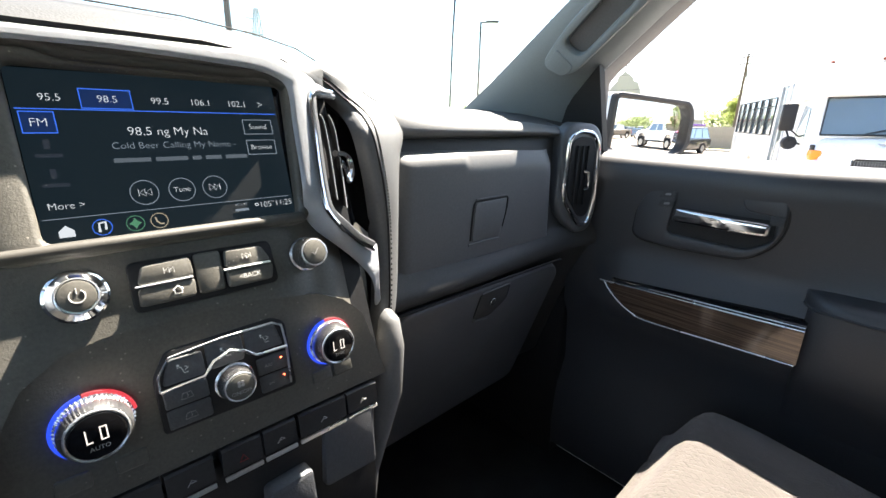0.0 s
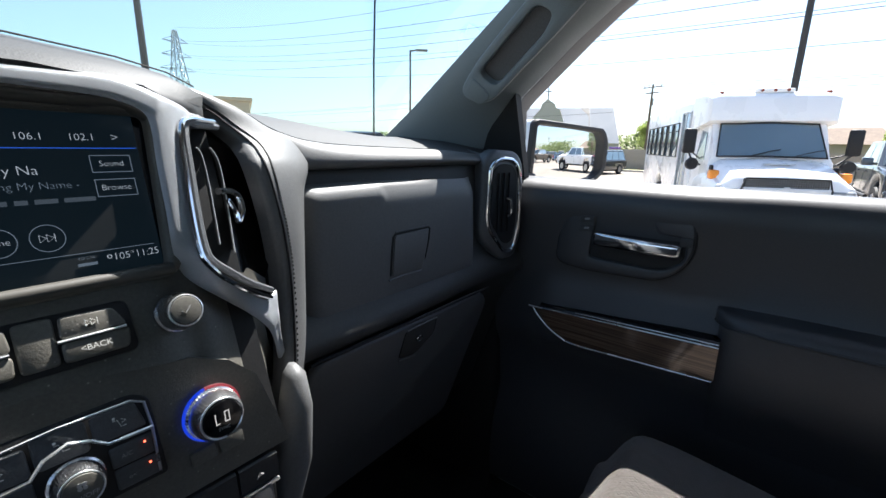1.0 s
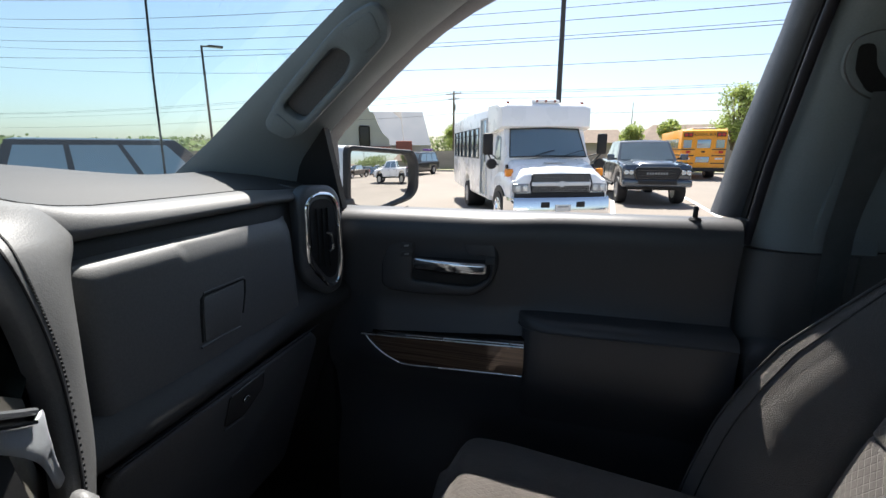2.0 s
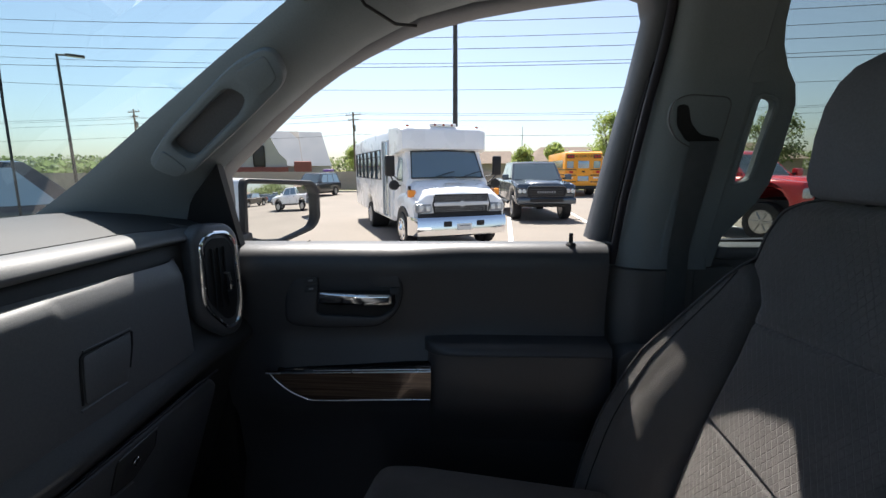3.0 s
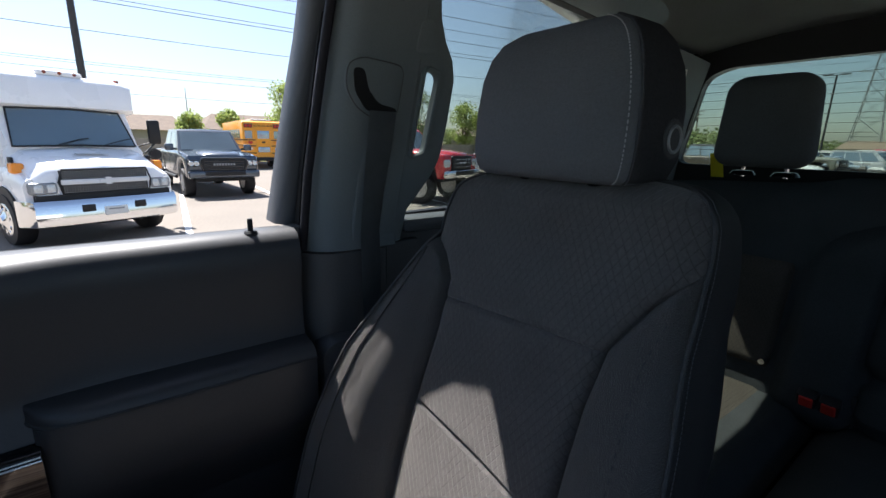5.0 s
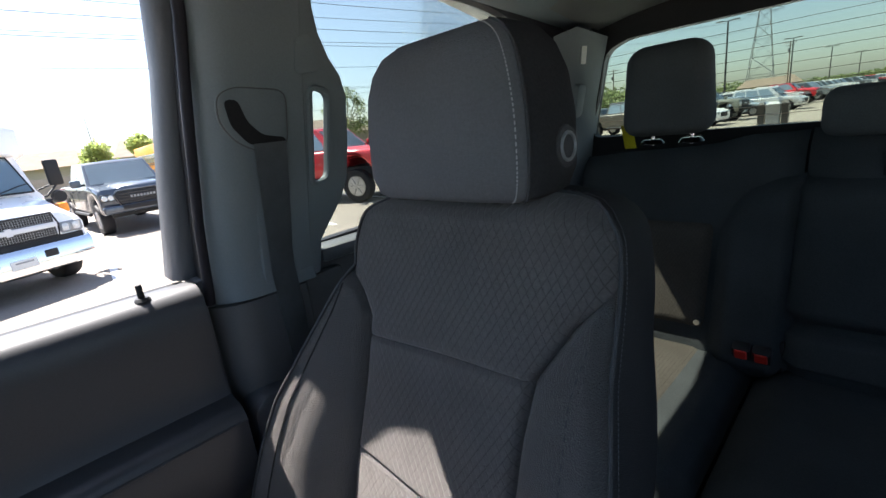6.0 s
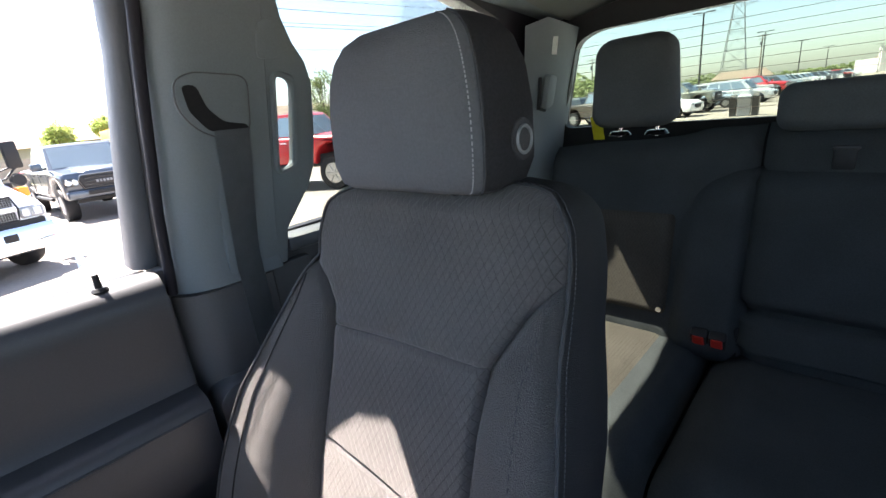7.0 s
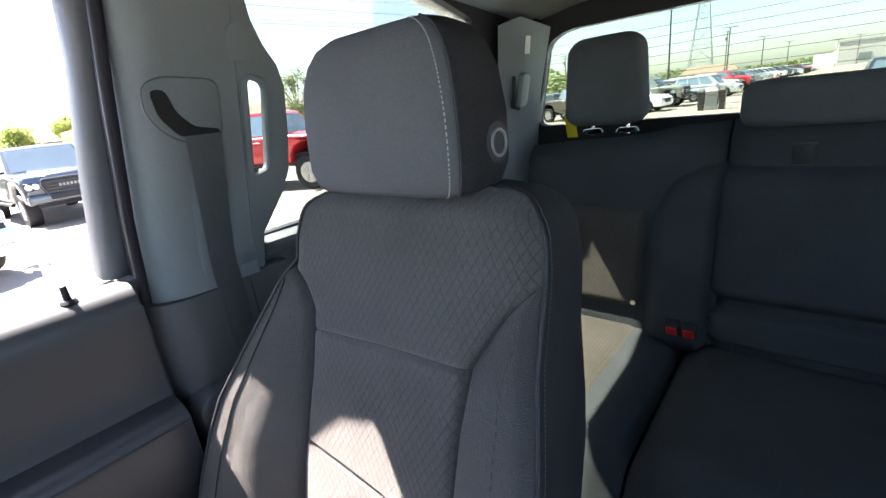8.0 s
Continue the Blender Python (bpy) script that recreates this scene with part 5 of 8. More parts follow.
for v in cv.data.vertices:
    v.co.y += 0.030 * smooth(0.218, 0.150, v.co.x)
part("vent_wall", sheet(lambda u, v: bay(*VENT_EDGE[min(len(VENT_EDGE) - 1, round(v * (len(VENT_EDGE) - 1)))], 0.0) + Vector((0.004, 0.030, 0)) * u, (0, 0.5, 1), span(0, 1, len(VENT_EDGE) - 1)), BLACK, cv, smooth=60)
part("vent_edge", tube(curve_points([bay(x, z, -0.0015) for x, z in VENT_EDGE], 5), 0.0021, 8), CHROME, cv)
part("vent_rim", tube(curve_points([bay(x + 0.006, z + (0.004 if i > 8 else -0.004 if i < 3 else 0.0), 0.003) for i, (x, z) in enumerate(VENT_EDGE)], 5), 0.0030, 8), DARK, cv)
for slat in ([(0.143, 1.6569), (0.147, 1.649), (0.146, 1.6229), (0.141, 1.5827)], [(0.161, 1.6567), (0.168, 1.6458), (0.167, 1.6199), (0.158, 1.5708)]):
    line = curve_points([bay(x, z, 0.008) for x, z in slat], 6)
    blade = part("vent_slat", sheet(lambda u, v: line[round(v * (len(line) - 1))] + Vector((0.006, 0.018, 0)) * u, (0, 0.5, 1), span(0, 1, len(line) - 1), 0.0018), BLACK, cv)
    # Pale bead paints the light caught on the slat's front edge.
    part("slat_highlight", tube([p + Vector((0, -0.0008, 0)) for p in line], 0.0008, 6), STEEL, blade)
part("thumb_tab", tube(curve_points([bay(x, z, o) for (x, z), o in zip([(0.156, 1.6216), (0.173, 1.619), (0.18, 1.6121), (0.179, 1.601), (0.172, 1.5935)], (0.006, 0.002, 0.0, 0.0, 0.003))], 4), 0.0030, 10), CHROME, cv)
part("thumb_tab", tube(curve_points([bay(x, z, 0.002) for x, z in [(0.164, 1.6136), (0.171, 1.603), (0.172, 1.5935)]], 4), 0.0022, 8), CHROME, cv)
part("vent_floor", strip_skin([(0.125, 1.5782, 0.123, 1.5822), (0.137, 1.5599, 0.137, 1.5689), (0.16, 1.5426, 0.16, 1.5536), (0.171, 1.5363, 0.171, 1.5533), (0.19, 1.5259, 0.192, 1.5369)], 0.0, 0.006, 5, 0.006), STACKPL, cv, "dusty ledge under the vent", smooth=50)

CROWN = [(-0.20, 0.0), (-0.05, 0.003), (0.05, 0.002), (0.11, -0.004), (0.145, -0.011), (0.165, -0.020)]
CROWN_LIP = [(-0.20, 0.0005), (0.05, 0.0005), (0.093, 0.0), (0.121, -0.0105), (0.142, -0.020), (0.165, -0.0245)]
part("crown_pad", loft([[(x, y, z + (lerp(CROWN_LIP, x) if z < 1.717 else dz)) for y, z in ((st_y(1.704) - 0.016 + 0.060 * smooth(0.115, 0.205, x), 1.7025), (st_y(1.704) - 0.020 + 0.060 * smooth(0.115, 0.205, x), 1.7065), (st_y(1.71) - 0.010 + 0.040 * smooth(0.115, 0.205, x), 1.7145), (st_y(1.71) + 0.010, 1.719), (0.47, 1.727), (0.53, 1.727), (0.60, 1.712), (0.66, 1.67), (0.60, 1.64), (0.45, 1.68))] for x, dz in CROWN]), DASHTOP, STACK, "soft grained pad over the screen", smooth=70)
part("crown_stitch", tube([(x, 0.462, 1.7275 + dz) for x, dz in CROWN], 0.0007, 5), DARKTHREAD, STACK)
part("knee_pad", loft([[c + Vector((r * math.cos(a), 1.3 * r * math.sin(a) * 1.0, 0)) for a in span(0, 2 * math.pi, 16)[:-1]] for c, r in ((Vector((0.200, 0.396, 1.452)), 0.004), (Vector((0.199, 0.392, 1.444)), 0.010), (Vector((0.196, 0.388, 1.415)), 0.0145), (Vector((0.188, 0.388, 1.36)), 0.0175), (Vector((0.160, 0.395, 1.26)), 0.016), (Vector((0.15, 0.41, 1.05)), 0.0175))]), PAD, STACK, "soft side knee pad", smooth=80)

# knobs
def knob(x, z, r, length, face, ringmat, label, ridge=0.03, cap=0.80):
    m = stack_at(x, z, 0.0)
    r, length = r * low_scale(x, z), length * low_scale(x, z)
    n = 192
    rows = []
    for rr, zz in ((r * 1.12, 0.0), (r * 1.12, length * 0.22), (r * 1.02, length * 0.30), (r, length * 0.70), (r * (cap + 0.10), length * 0.985), (r * (cap + 0.02), length)):
        rows.append([m @ Vector((rr * (1 + (ridge if k % 4 > 1 else 0.0) * (0 < zz < length)) * math.cos(2 * math.pi * k / n), rr * (1 + (ridge if k % 4 > 1 else 0.0) * (0 < zz < length)) * math.sin(2 * math.pi * k / n), zz)) for k in range(n)])
    kn = part("knob", loft(rows), ringmat, STACK, label, smooth=25)
    part("knob_cap", cyl(m @ Vector((0, 0, length * 0.9)), m @ Vector((0, 0, length + 0.0012)), r * cap, r * (cap - 0.02), 40, 0.0008), face, kn)
    part("chrome_collar", moved(tube([(r * (cap + 0.05) * math.cos(a), r * (cap + 0.05) * math.sin(a), length) for a in span(0, 2 * math.pi, 40)[:-1]], r * 0.045, 8, True), m), BRIGHTTRIM, kn)
    return kn, m @ Matrix.Translation((0, 0, length + 0.0016))


LIT = glowing("lit_legend", (1.0, 0.9, 0.8), 0.22)
FAINT = material("faint_legend", (0.36, 0.35, 0.34), 0.6)
LEGEND = material("printed_legend", (0.75, 0.75, 0.72), 0.6)
BLUEGLOW, REDGLOW = glowing("blue_ring_light", (0.02, 0.06, 0.75), 0.28), glowing("red_ring_light", (0.7, 0.05, 0.07), 0.20)

pw, pm = knob(-0.053, 1.543, 0.0150, 0.014, STACKPL, CHROME, "chrome-ringed power knob", 0.0, 0.66)
part("power_mark", merge(moved(tube([(0.004 * math.sin(a), 0.004 * math.cos(a), 0) for a in span(0.6, 2 * math.pi - 0.6, 16)], 0.0004, 4), pm), moved(tube([(0, 0.0015, 0), (0, 0.005, 0)], 0.0004, 4), pm)), LEGEND, pw)
tk, tm = knob(0.0965, 1.541, 0.0125, 0.022, STACKPL, KNURL, "knurled metal tuning knob")
part("tick_mark", moved(tube([(-0.003, 0, 0), (-0.001, -0.002, 0), (0.003, 0.003, 0)], 0.0004, 4), tm), FAINT, tk)
fk, fm = knob(0.0235, 1.463, 0.0125, 0.016, STACKPL, KNURL, "knurled metal fan knob")
part("knob_word", letters("ON/OFF", 0.0042, fm @ Matrix.Translation((0, -0.004, 0))), FAINT, fk)
part("fan_mark", merge(*[moved(cyl((0.0018 * math.cos(a), 0.0018 * math.sin(a) + 0.003, 0), (0.0018 * math.cos(a), 0.0018 * math.sin(a) + 0.003, 0.0002), 0.0013, None, 10), fm) for a in (0.8, 2.4, 3.9, 5.5)]), FAINT, fk)
for x, r in ((0.1035, 0.0172), (-0.059, 0.0185)):
    k, km = knob(x, 1.467, r, 0.018, GLOSSBLACK, KNURL, "temperature knob with lit ring, set low")
    r *= low_scale(x, 1.467)
    q_, w_, h_ = r * 0.04, r * 0.17, r * 0.24
    seg = [(-0.32 * r, -0.32 * r + q_, -h_, h_), (-0.32 * r, -0.32 * r + w_, -h_, -h_ + q_), (0.06 * r, 0.06 * r + q_, -h_, h_), (0.06 * r + w_, 0.06 * r + w_ + q_, -h_, h_), (0.06 * r, 0.06 * r + w_ + q_, -h_, -h_ + q_), (0.06 * r, 0.06 * r + w_ + q_, h_ - q_, h_)]
    part("knob_word", moved(merge(*[box(a0, a1, b0, b1, 0, 0.0003) for a0, a1, b0, b1 in seg]), km @ Matrix.Translation((0, r * 0.08, 0))), LIT, k, smooth=0)
    part("knob_word", letters("SYNC" if x > 0 else "AUTO", r * 0.20, km @ Matrix.Translation((0, -r * 0.40, 0))), FAINT, k)
    bm_ = stack_at(x, 1.467, 0.003)
    part("light_ring", moved(tube([(r * 1.14 * math.cos(a), r * 1.14 * math.sin(a), 0) for a in span(radians(100), radians(255), 24)], r * 0.085, 6), bm_), BLUEGLOW, k)
    part("light_ring", moved(tube([(r * 1.14 * math.cos(a), r * 1.14 * math.sin(a), 0) for a in span(radians(5), radians(98), 16)], r * 0.085, 6), bm_), REDGLOW, k)

# button rows
def key(pts, out=0.004, mat=STACKPL, r=0.003, name="button"):
    o, m = local_outline(pts)
    return part(name, plate(rounded(o, r, 3), out + 0.004, m @ Matrix.Translation((0, 0, -0.004)), (), 0.0012), mat, STACK, smooth=50)


def mark(text, x, z, size, on, out=0.0048, mat=None):
    part("legend", letters(text, size, stack_at(x, z, out)), mat or LEGEND, on, smooth=0)


key([(-0.0255, 1.4435), (-0.0255, 1.481), (-0.0155, 1.4965), (0.060, 1.4985), (0.069, 1.493), (0.069, 1.4425)], 0.0015, BLACK, 0.004, "climate_panel")
part("switch_plinth", plate(rounded(sp([(-0.026, 1.524), (-0.026, 1.5575), (0.070, 1.5575), (0.072, 1.524)]), 0.006, 4), 0.006, S0 @ Matrix.Translation((0, 0, -0.004)), (), 0.002), BLACK, STACK)
k = key([(-0.022, 1.542), (-0.018, 1.554), (0.011, 1.555), (0.012, 1.542)], 0.0055)
part("legend", skip_icon(stack_at(-0.003, 1.5485, 0.0062), 0.0032, -1, 0.00022), LEGEND, k, smooth=0)
k = key([(-0.023, 1.528), (-0.022, 1.540), (0.012, 1.540), (0.011, 1.528)], 0.0055)
part("legend", moved(tube([(-0.0022, -0.0022, 0), (-0.0022, 0.0006, 0), (-0.0032, 0.0006, 0), (0, 0.0034, 0), (0.0032, 0.0006, 0), (0.0022, 0.0006, 0), (0.0022, -0.0022, 0)], 0.00035, 4, True), stack_at(0.0, 1.534, 0.0062)), LEGEND, k)
key([(0.0135, 1.528), (0.0135, 1.556), (0.0315, 1.556), (0.0315, 1.528)], 0.0035)
k = key([(0.033, 1.542), (0.034, 1.555), (0.061, 1.554), (0.067, 1.542)], 0.0055)
part("legend", skip_icon(stack_at(0.049, 1.5485, 0.0062), 0.0032, 1, 0.00022), LEGEND, k, smooth=0)
k = key([(0.033, 1.528), (0.033, 1.540), (0.068, 1.540), (0.066, 1.528)], 0.0055)
mark("<BACK", 0.049, 1.534, 0.0052, k, 0.0062)
for a, b in ((-0.023, 0.012), (0.033, 0.068)):
    part("chrome_divider", tube([Vector((x, st_y(1.541), 1.541)) + sn * 0.0055 for x in (a, b)], 0.0010, 6), BRIGHTTRIM, STACK)
for x0, x1, z0, z1 in ((-0.021, 0.0065, 1.4745, 1.491), (0.0085, 0.034, 1.4755, 1.494), (0.036, 0.064, 1.477, 1.494)):
    k = key([(x0, z0), (x0 + (0.006 if x0 < -0.01 else 0), z1), (x1 - (0.004 if x1 > 0.06 else 0), z1), (x1, z0)], 0.003, DARK)
    km = stack_at((x0 + x1) / 2, (z0 + z1) / 2, 0.0038)
    part("legend", moved(merge(tube([(-0.0035, 0.002, 0), (-0.001, 0.002, 0), (0.0005, -0.003, 0), (0.0035, -0.003, 0)], 0.00028, 4), tube([(0.001, 0.0022, 0), (0.0035, 0.0005, 0), (0.001, -0.001, 0)], 0.00028, 4), cyl((-0.0028, 0.0038, 0), (-0.0028, 0.0038, 0.0003), 0.0009, None, 8)), km), LEGEND, k, smooth=0)
for x0, x1 in ((-0.022, 0.006), (0.041, 0.066)):
    for z0 in (1.4455, 1.459):
        k = key([(x0, z0), (x0, z0 + 0.0125), (x1, z0 + 0.0125), (x1, z0)], 0.0026, DARK, 0.002)
        if x0 > 0:
            mark("A/C" if z0 > 1.45 else "o<", (x0 + x1) / 2 - 0.004, z0 + 0.006, 0.004, k, 0.0032, FAINT)
            part("indicator", moved(box(-0.0006, 0.0006, -0.0006, 0.0006, 0, 0.0004), stack_at(x1 - 0.006, z0 + 0.009, 0.003)), glowing("red_indicator", (1.0, 0.12, 0.05), 2.0), k)
        else:
            part("legend", moved(merge(tube([(-0.004, -0.0022, 0), (0.004, -0.0022, 0), (0.0028, 0.0022, 0), (-0.0028, 0.0022, 0)], 0.00025, 4, True), tube([(0, -0.0014, 0), (0.0006, 0, 0), (0, 0.0016, 0)], 0.00025, 4)), stack_at((x0 + x1) / 2, z0 + 0.006, 0.0032)), FAINT, k, smooth=0)
part("chrome_line", tube([spot(x, z, 0.0045) for x, z in ((-0.023, 1.4725), (0.005, 1.474), (0.012, 1.4815), (0.024, 1.4855), (0.034, 1.482), (0.042, 1.476), (0.066, 1.4755))], 0.0013, 6), BRIGHTTRIM, STACK)
part("chrome_line", tube([spot(x, z, 0.0035) for x, z in ((-0.023, 1.4725), (-0.0225, 1.482), (-0.0145, 1.4925), (0.020, 1.4955), (0.058, 1.4955), (0.065, 1.492), (0.066, 1.4755), (0.064, 1.447))], 0.0009, 6), BRIGHTTRIM, STACK)
for x in (0.092, 0.112):
    key([(x - 0.009, 1.436), (x - 0.009, 1.446), (x + 0.009, 1.4465), (x + 0.009, 1.4365)], 0.0018, STACKPL, 0.002)
for x in (-0.075, -0.045):
    key([(x - 0.009, 1.432), (x - 0.009, 1.442), (x + 0.009, 1.442), (x + 0.009, 1.432)], 0.0018, STACKPL, 0.002)

# lower switch shelf with chrome strip
SWITCH = material("black_switch_plastic", (0.030, 0.031, 0.033), 0.5, 0, 0.2, 8, 0.1, 600, 0.4)
SET = Matrix.Translation((-0.059, 0.041, 1.652)) @ Matrix.Scale(1.086, 4) @ Matrix.Translation((0.059, -0.041, -1.652))
HAZARD = material("dark_red_legend", (0.30, 0.02, 0.02), 0.5)
for i, (a, b) in enumerate(((-0.122, -0.094), (-0.092, -0.064), (-0.062, -0.034), (-0.032, -0.002), (0.004, 0.032), (0.034, 0.060), (0.063, 0.106), (0.108, 0.139))):
    k = part("rocker_switch", moved(loft([[(a, y, z), (b, y, z)][::1] + [(b, y + 0.02, z + 0.001), (a, y + 0.02, z + 0.001)] for y, z in ((0.3350, 1.4205), (0.3328, 1.4192), (0.3310, 1.4010), (0.3350, 1.3975))]), SET), SWITCH, STACK, smooth=20)
    mx = SET @ axes(((a + b) / 2, 0.3310, 1.4085), (1, 0, 0), (0, 0.15, 1))
    part("legend", moved(tube([(-0.003, -0.002, 0), (0.003, -0.002, 0), (0, 0.003, 0)] if i == 4 else [(-0.003, -0.002, 0), (0.0, 0.002, 0), (0.003, 0.0, 0), (-0.002, 0.0, 0)], 0.0004, 4, i == 4), mx), HAZARD if i == 4 else FAINT, k)
    part("chrome_strip", moved(box(a, b, -0.0018, 0.0018, 0, 0.002, 0.0005, 1), SET @ axes((0, 0.3325, 1.3960), (1, 0, 0), (0, 0.2, 1))), BRIGHTTRIM, k)
part("cubby_lid", plate(rounded([(0.092, 1.318), (0.096, 1.378), (0.150, 1.380), (0.150, 1.315)], 0.005, 4), 0.012, axes((0, 0.257, 0), (1, 0, 0), (0, 0.08, 1)), (), 0.003), DARK, STACK)
part("socket_cap", plate(rounded([(0.035, 1.30), (0.038, 1.352), (0.078, 1.354), (0.080, 1.30)], 0.006, 4), 0.016, axes((0, 0.252, 0), (1, 0, 0), (0, 0.08, 1)), (), 0.004), DARK, STACK)
part("lower_panel", plate(rounded([(-0.16, 1.04), (-0.165, 1.386), (0.156, 1.388), (0.15, 1.04)], 0.01), 0.012, axes((0, 0.318, 0), (1, 0, 0), (0, 0.04, 1)), (), 0.003), BLACK, STACK)

CONSOLE = thing("seat_console", "low dark console between the front seats", "console", (0, 0.0, 0.82))
part("bin", box(-0.13, 0.13, -0.35, 0.30, 0.82, 1.02, 0.02, 3), DARK, CONSOLE)
part("lid_pad", box(-0.125, 0.125, -0.34, 0.02, 1.02, 1.07, 0.02, 3), SEATSIDE, CONSOLE)

# ---- front passenger seat ----
SEAT = thing("front_passenger_seat", "dark cloth bucket seat with diamond-pattern insert and piped bolsters", "car seat", (0.42, -0.15, 0.82))
CX = 0.425
PUFF = [(1.05, 0.098), (1.20, 0.092), (1.30, 0.084), (1.38, 0.074), (1.44, 0.064), (1.50, 0.048), (1.56, 0.028), (1.61, 0.010), (1.64, 0.0)]
HALF_IN = [(1.05, 0.214), (1.45, 0.207), (1.50, 0.201), (1.57, 0.189), (1.64, 0.185), (1.675, 0.182), (1.69, 0.176), (1.70, 0.166), (1.707, 0.150), (1.711, 0.128), (1.7135, 0.095)]
HALF_OUT = [(1.05, 0.268), (1.20, 0.283), (1.27, 0.287), (1.32, 0.283), (1.38, 0.272), (1.44, 0.255), (1.50, 0.224), (1.56, 0.196), (1.61, 0.174), (1.66, 0.160), (1.68, 0.153), (1.69, 0.146), (1.70, 0.132), (1.707, 0.114), (1.711, 0.094), (1.7135, 0.070)]
SPLIT_IN = [(1.05, 0.105), (1.43, 0.107), (1.4925, 0.110), (1.554, 0.119), (1.608, 0.152), (1.645, 0.185)]
SPLIT_OUT = [(1.05, 0.150), (1.30, 0.150), (1.36, 0.146), (1.485, 0.130), (1.565, 0.128), (1.592, 0.148), (1.612, 0.174)]


def half_at(s, z):
    """Half width of the backrest: s is +1 on the door's side, -1 inboard."""
    return lerp(HALF_OUT if s > 0 else HALF_IN, z)


def split_at(s, z):
    return min(lerp(SPLIT_OUT if s > 0 else SPLIT_IN, z), half_at(s, z))


def seat_front(x, z, groove=True):
    """Front skin of the backrest at x from its middle."""
    s = 1 if x > 0 else -1
    hw, sp_ = half_at(s, z), split_at(s, z)
    y = -0.330 - (z - 1.35) * 0.25
    a = abs(x)
    wide = max(0.02, hw - sp_)
    t = min(1, max(0, (a - sp_) / wide))
    y += lerp(PUFF, z) * (1.50 * t - 0.55 * t * t) if x > 0 else lerp(PUFF, z) * 0.42 * (1 - (1 - t) ** 2.2)
    y += 0.003 * (1 - smooth(0, sp_, a)) * -1 + 0.004 * math.cos(6 * (z - 1.4))
    if x < 0:
        y -= 0.012 * smooth(hw - 0.02, hw, a) ** 2
    y -= 0.035 * smooth(1.685, 1.717, z) ** 2
    if groove:
        y -= 0.010 * math.exp(-((a - sp_) / 0.0045) ** 2) * smooth(1.66, 1.60, z)
        for zc in (1.545 - 0.06 * x, 1.372 + 0.10 * x):
            y -= 0.004 * math.exp(-((z - zc) / 0.0028) ** 2) * (a < sp_)
    return Vector((CX + x, y, z))


zs = span(1.06, 1.675, 122) + span(1.678, 1.7135, 30)
def yoke_line(u):
    """Height of the cross seam between the patterned insert and the plain yoke."""
    return 1.545 - 0.06 * u * split_at(u, 1.545)


def insert_at(u, z):
    return seat_front(u * split_at(u, z), z)


part("backrest_insert", sheet(lambda u, v: insert_at(u, 1.06 + (yoke_line(u) - 1.06) * v), span(-1, 1, 36), span(0, 1, 230), 0.004), CLOTH, SEAT, "diamond-patterned cloth insert", smooth=60)
part("backrest_yoke", sheet(lambda u, v: insert_at(u, yoke_line(u) + (1.7135 - yoke_line(u)) * (v - 1.545) / 0.1685), span(-1, 1, 36), [1.545] + [z for z in zs if z > 1.546], 0.004), CLOTH, SEAT, "diamond-patterned cloth yoke under the head restraint", smooth=60)
for sgn in (1, -1):
    part("bolster", sheet(lambda u, v: seat_front(sgn * (split_at(sgn, v) + u * max(0.0005, half_at(sgn, v) - split_at(sgn, v))), v), span(0, 1, 18), span(1.06, 1.617 if sgn > 0 else 1.642, 110), 0.004), BOLSTER, SEAT, "plain grey cloth side bolster", smooth=60)


def rim_points(sgn):
    """The front outline of the backrest from its foot up to the middle of its top."""
    return [seat_front(sgn * half_at(sgn, z), z) for z in zs[::3] + [1.7135]] + [seat_front(sgn * f * half_at(sgn, 1.7135), 1.7135) for f in (0.75, 0.5, 0.25, 0.0)]


RIM = {1: rim_points(1), -1: rim_points(-1)}


def seat_side(sgn, u, k):
    """Side and top of the backrest at outline point k; u from the front edge back."""
    f = RIM[sgn][k]
    crown = smooth(1.60, 1.712, f.z)
    b = Vector((CX + (f.x - CX) * (0.93 - 0.06 * crown), -0.455 - (f.z - 1.35) * 0.25 - 0.01 * crown, f.z - 0.022 * crown))
    p = f.lerp(b, u)
    puff = math.sin(math.pi * u) ** 0.7
    p.x += sgn * 0.010 * puff * (1 - crown * 0.4)
    p.z += 0.008 * puff * crown
    return p


for sgn in (1, -1):
    part("side_panel", sheet(lambda u, k: seat_side(sgn, u, k), span(0, 1, 12), range(len(RIM[sgn])), 0.004), SEATSIDE, SEAT, "black vinyl seat side", smooth=70)
    part("piping", tube([p + Vector((sgn * 0.0006, 0.0014, 0.0006)) for p in RIM[sgn]], 0.0020, 6), SEATSIDE, SEAT)
part("back_shell", loft([[seat_side(-1, 1, k), seat_side(-1, 1, k).lerp(seat_side(1, 1, k), 0.5) + Vector((0, -0.02, 0)), seat_side(1, 1, k)] for k in range(min(len(RIM[1]), len(RIM[-1])))], closed=False), SEATSIDE, SEAT, smooth=70)
part("bolster_seam", tube([seat_front(split_at(1, z) + 0.80 * (half_at(1, z) - split_at(1, z)), z) + Vector((0, 0.0006, 0)) for z in span(1.08, 1.60, 60)], 0.0012, 5), DARKTHREAD, SEAT)
SEATTHREAD = material("grey_seat_thread", (0.13, 0.13, 0.14), 0.8, 0, 0.2, 60)
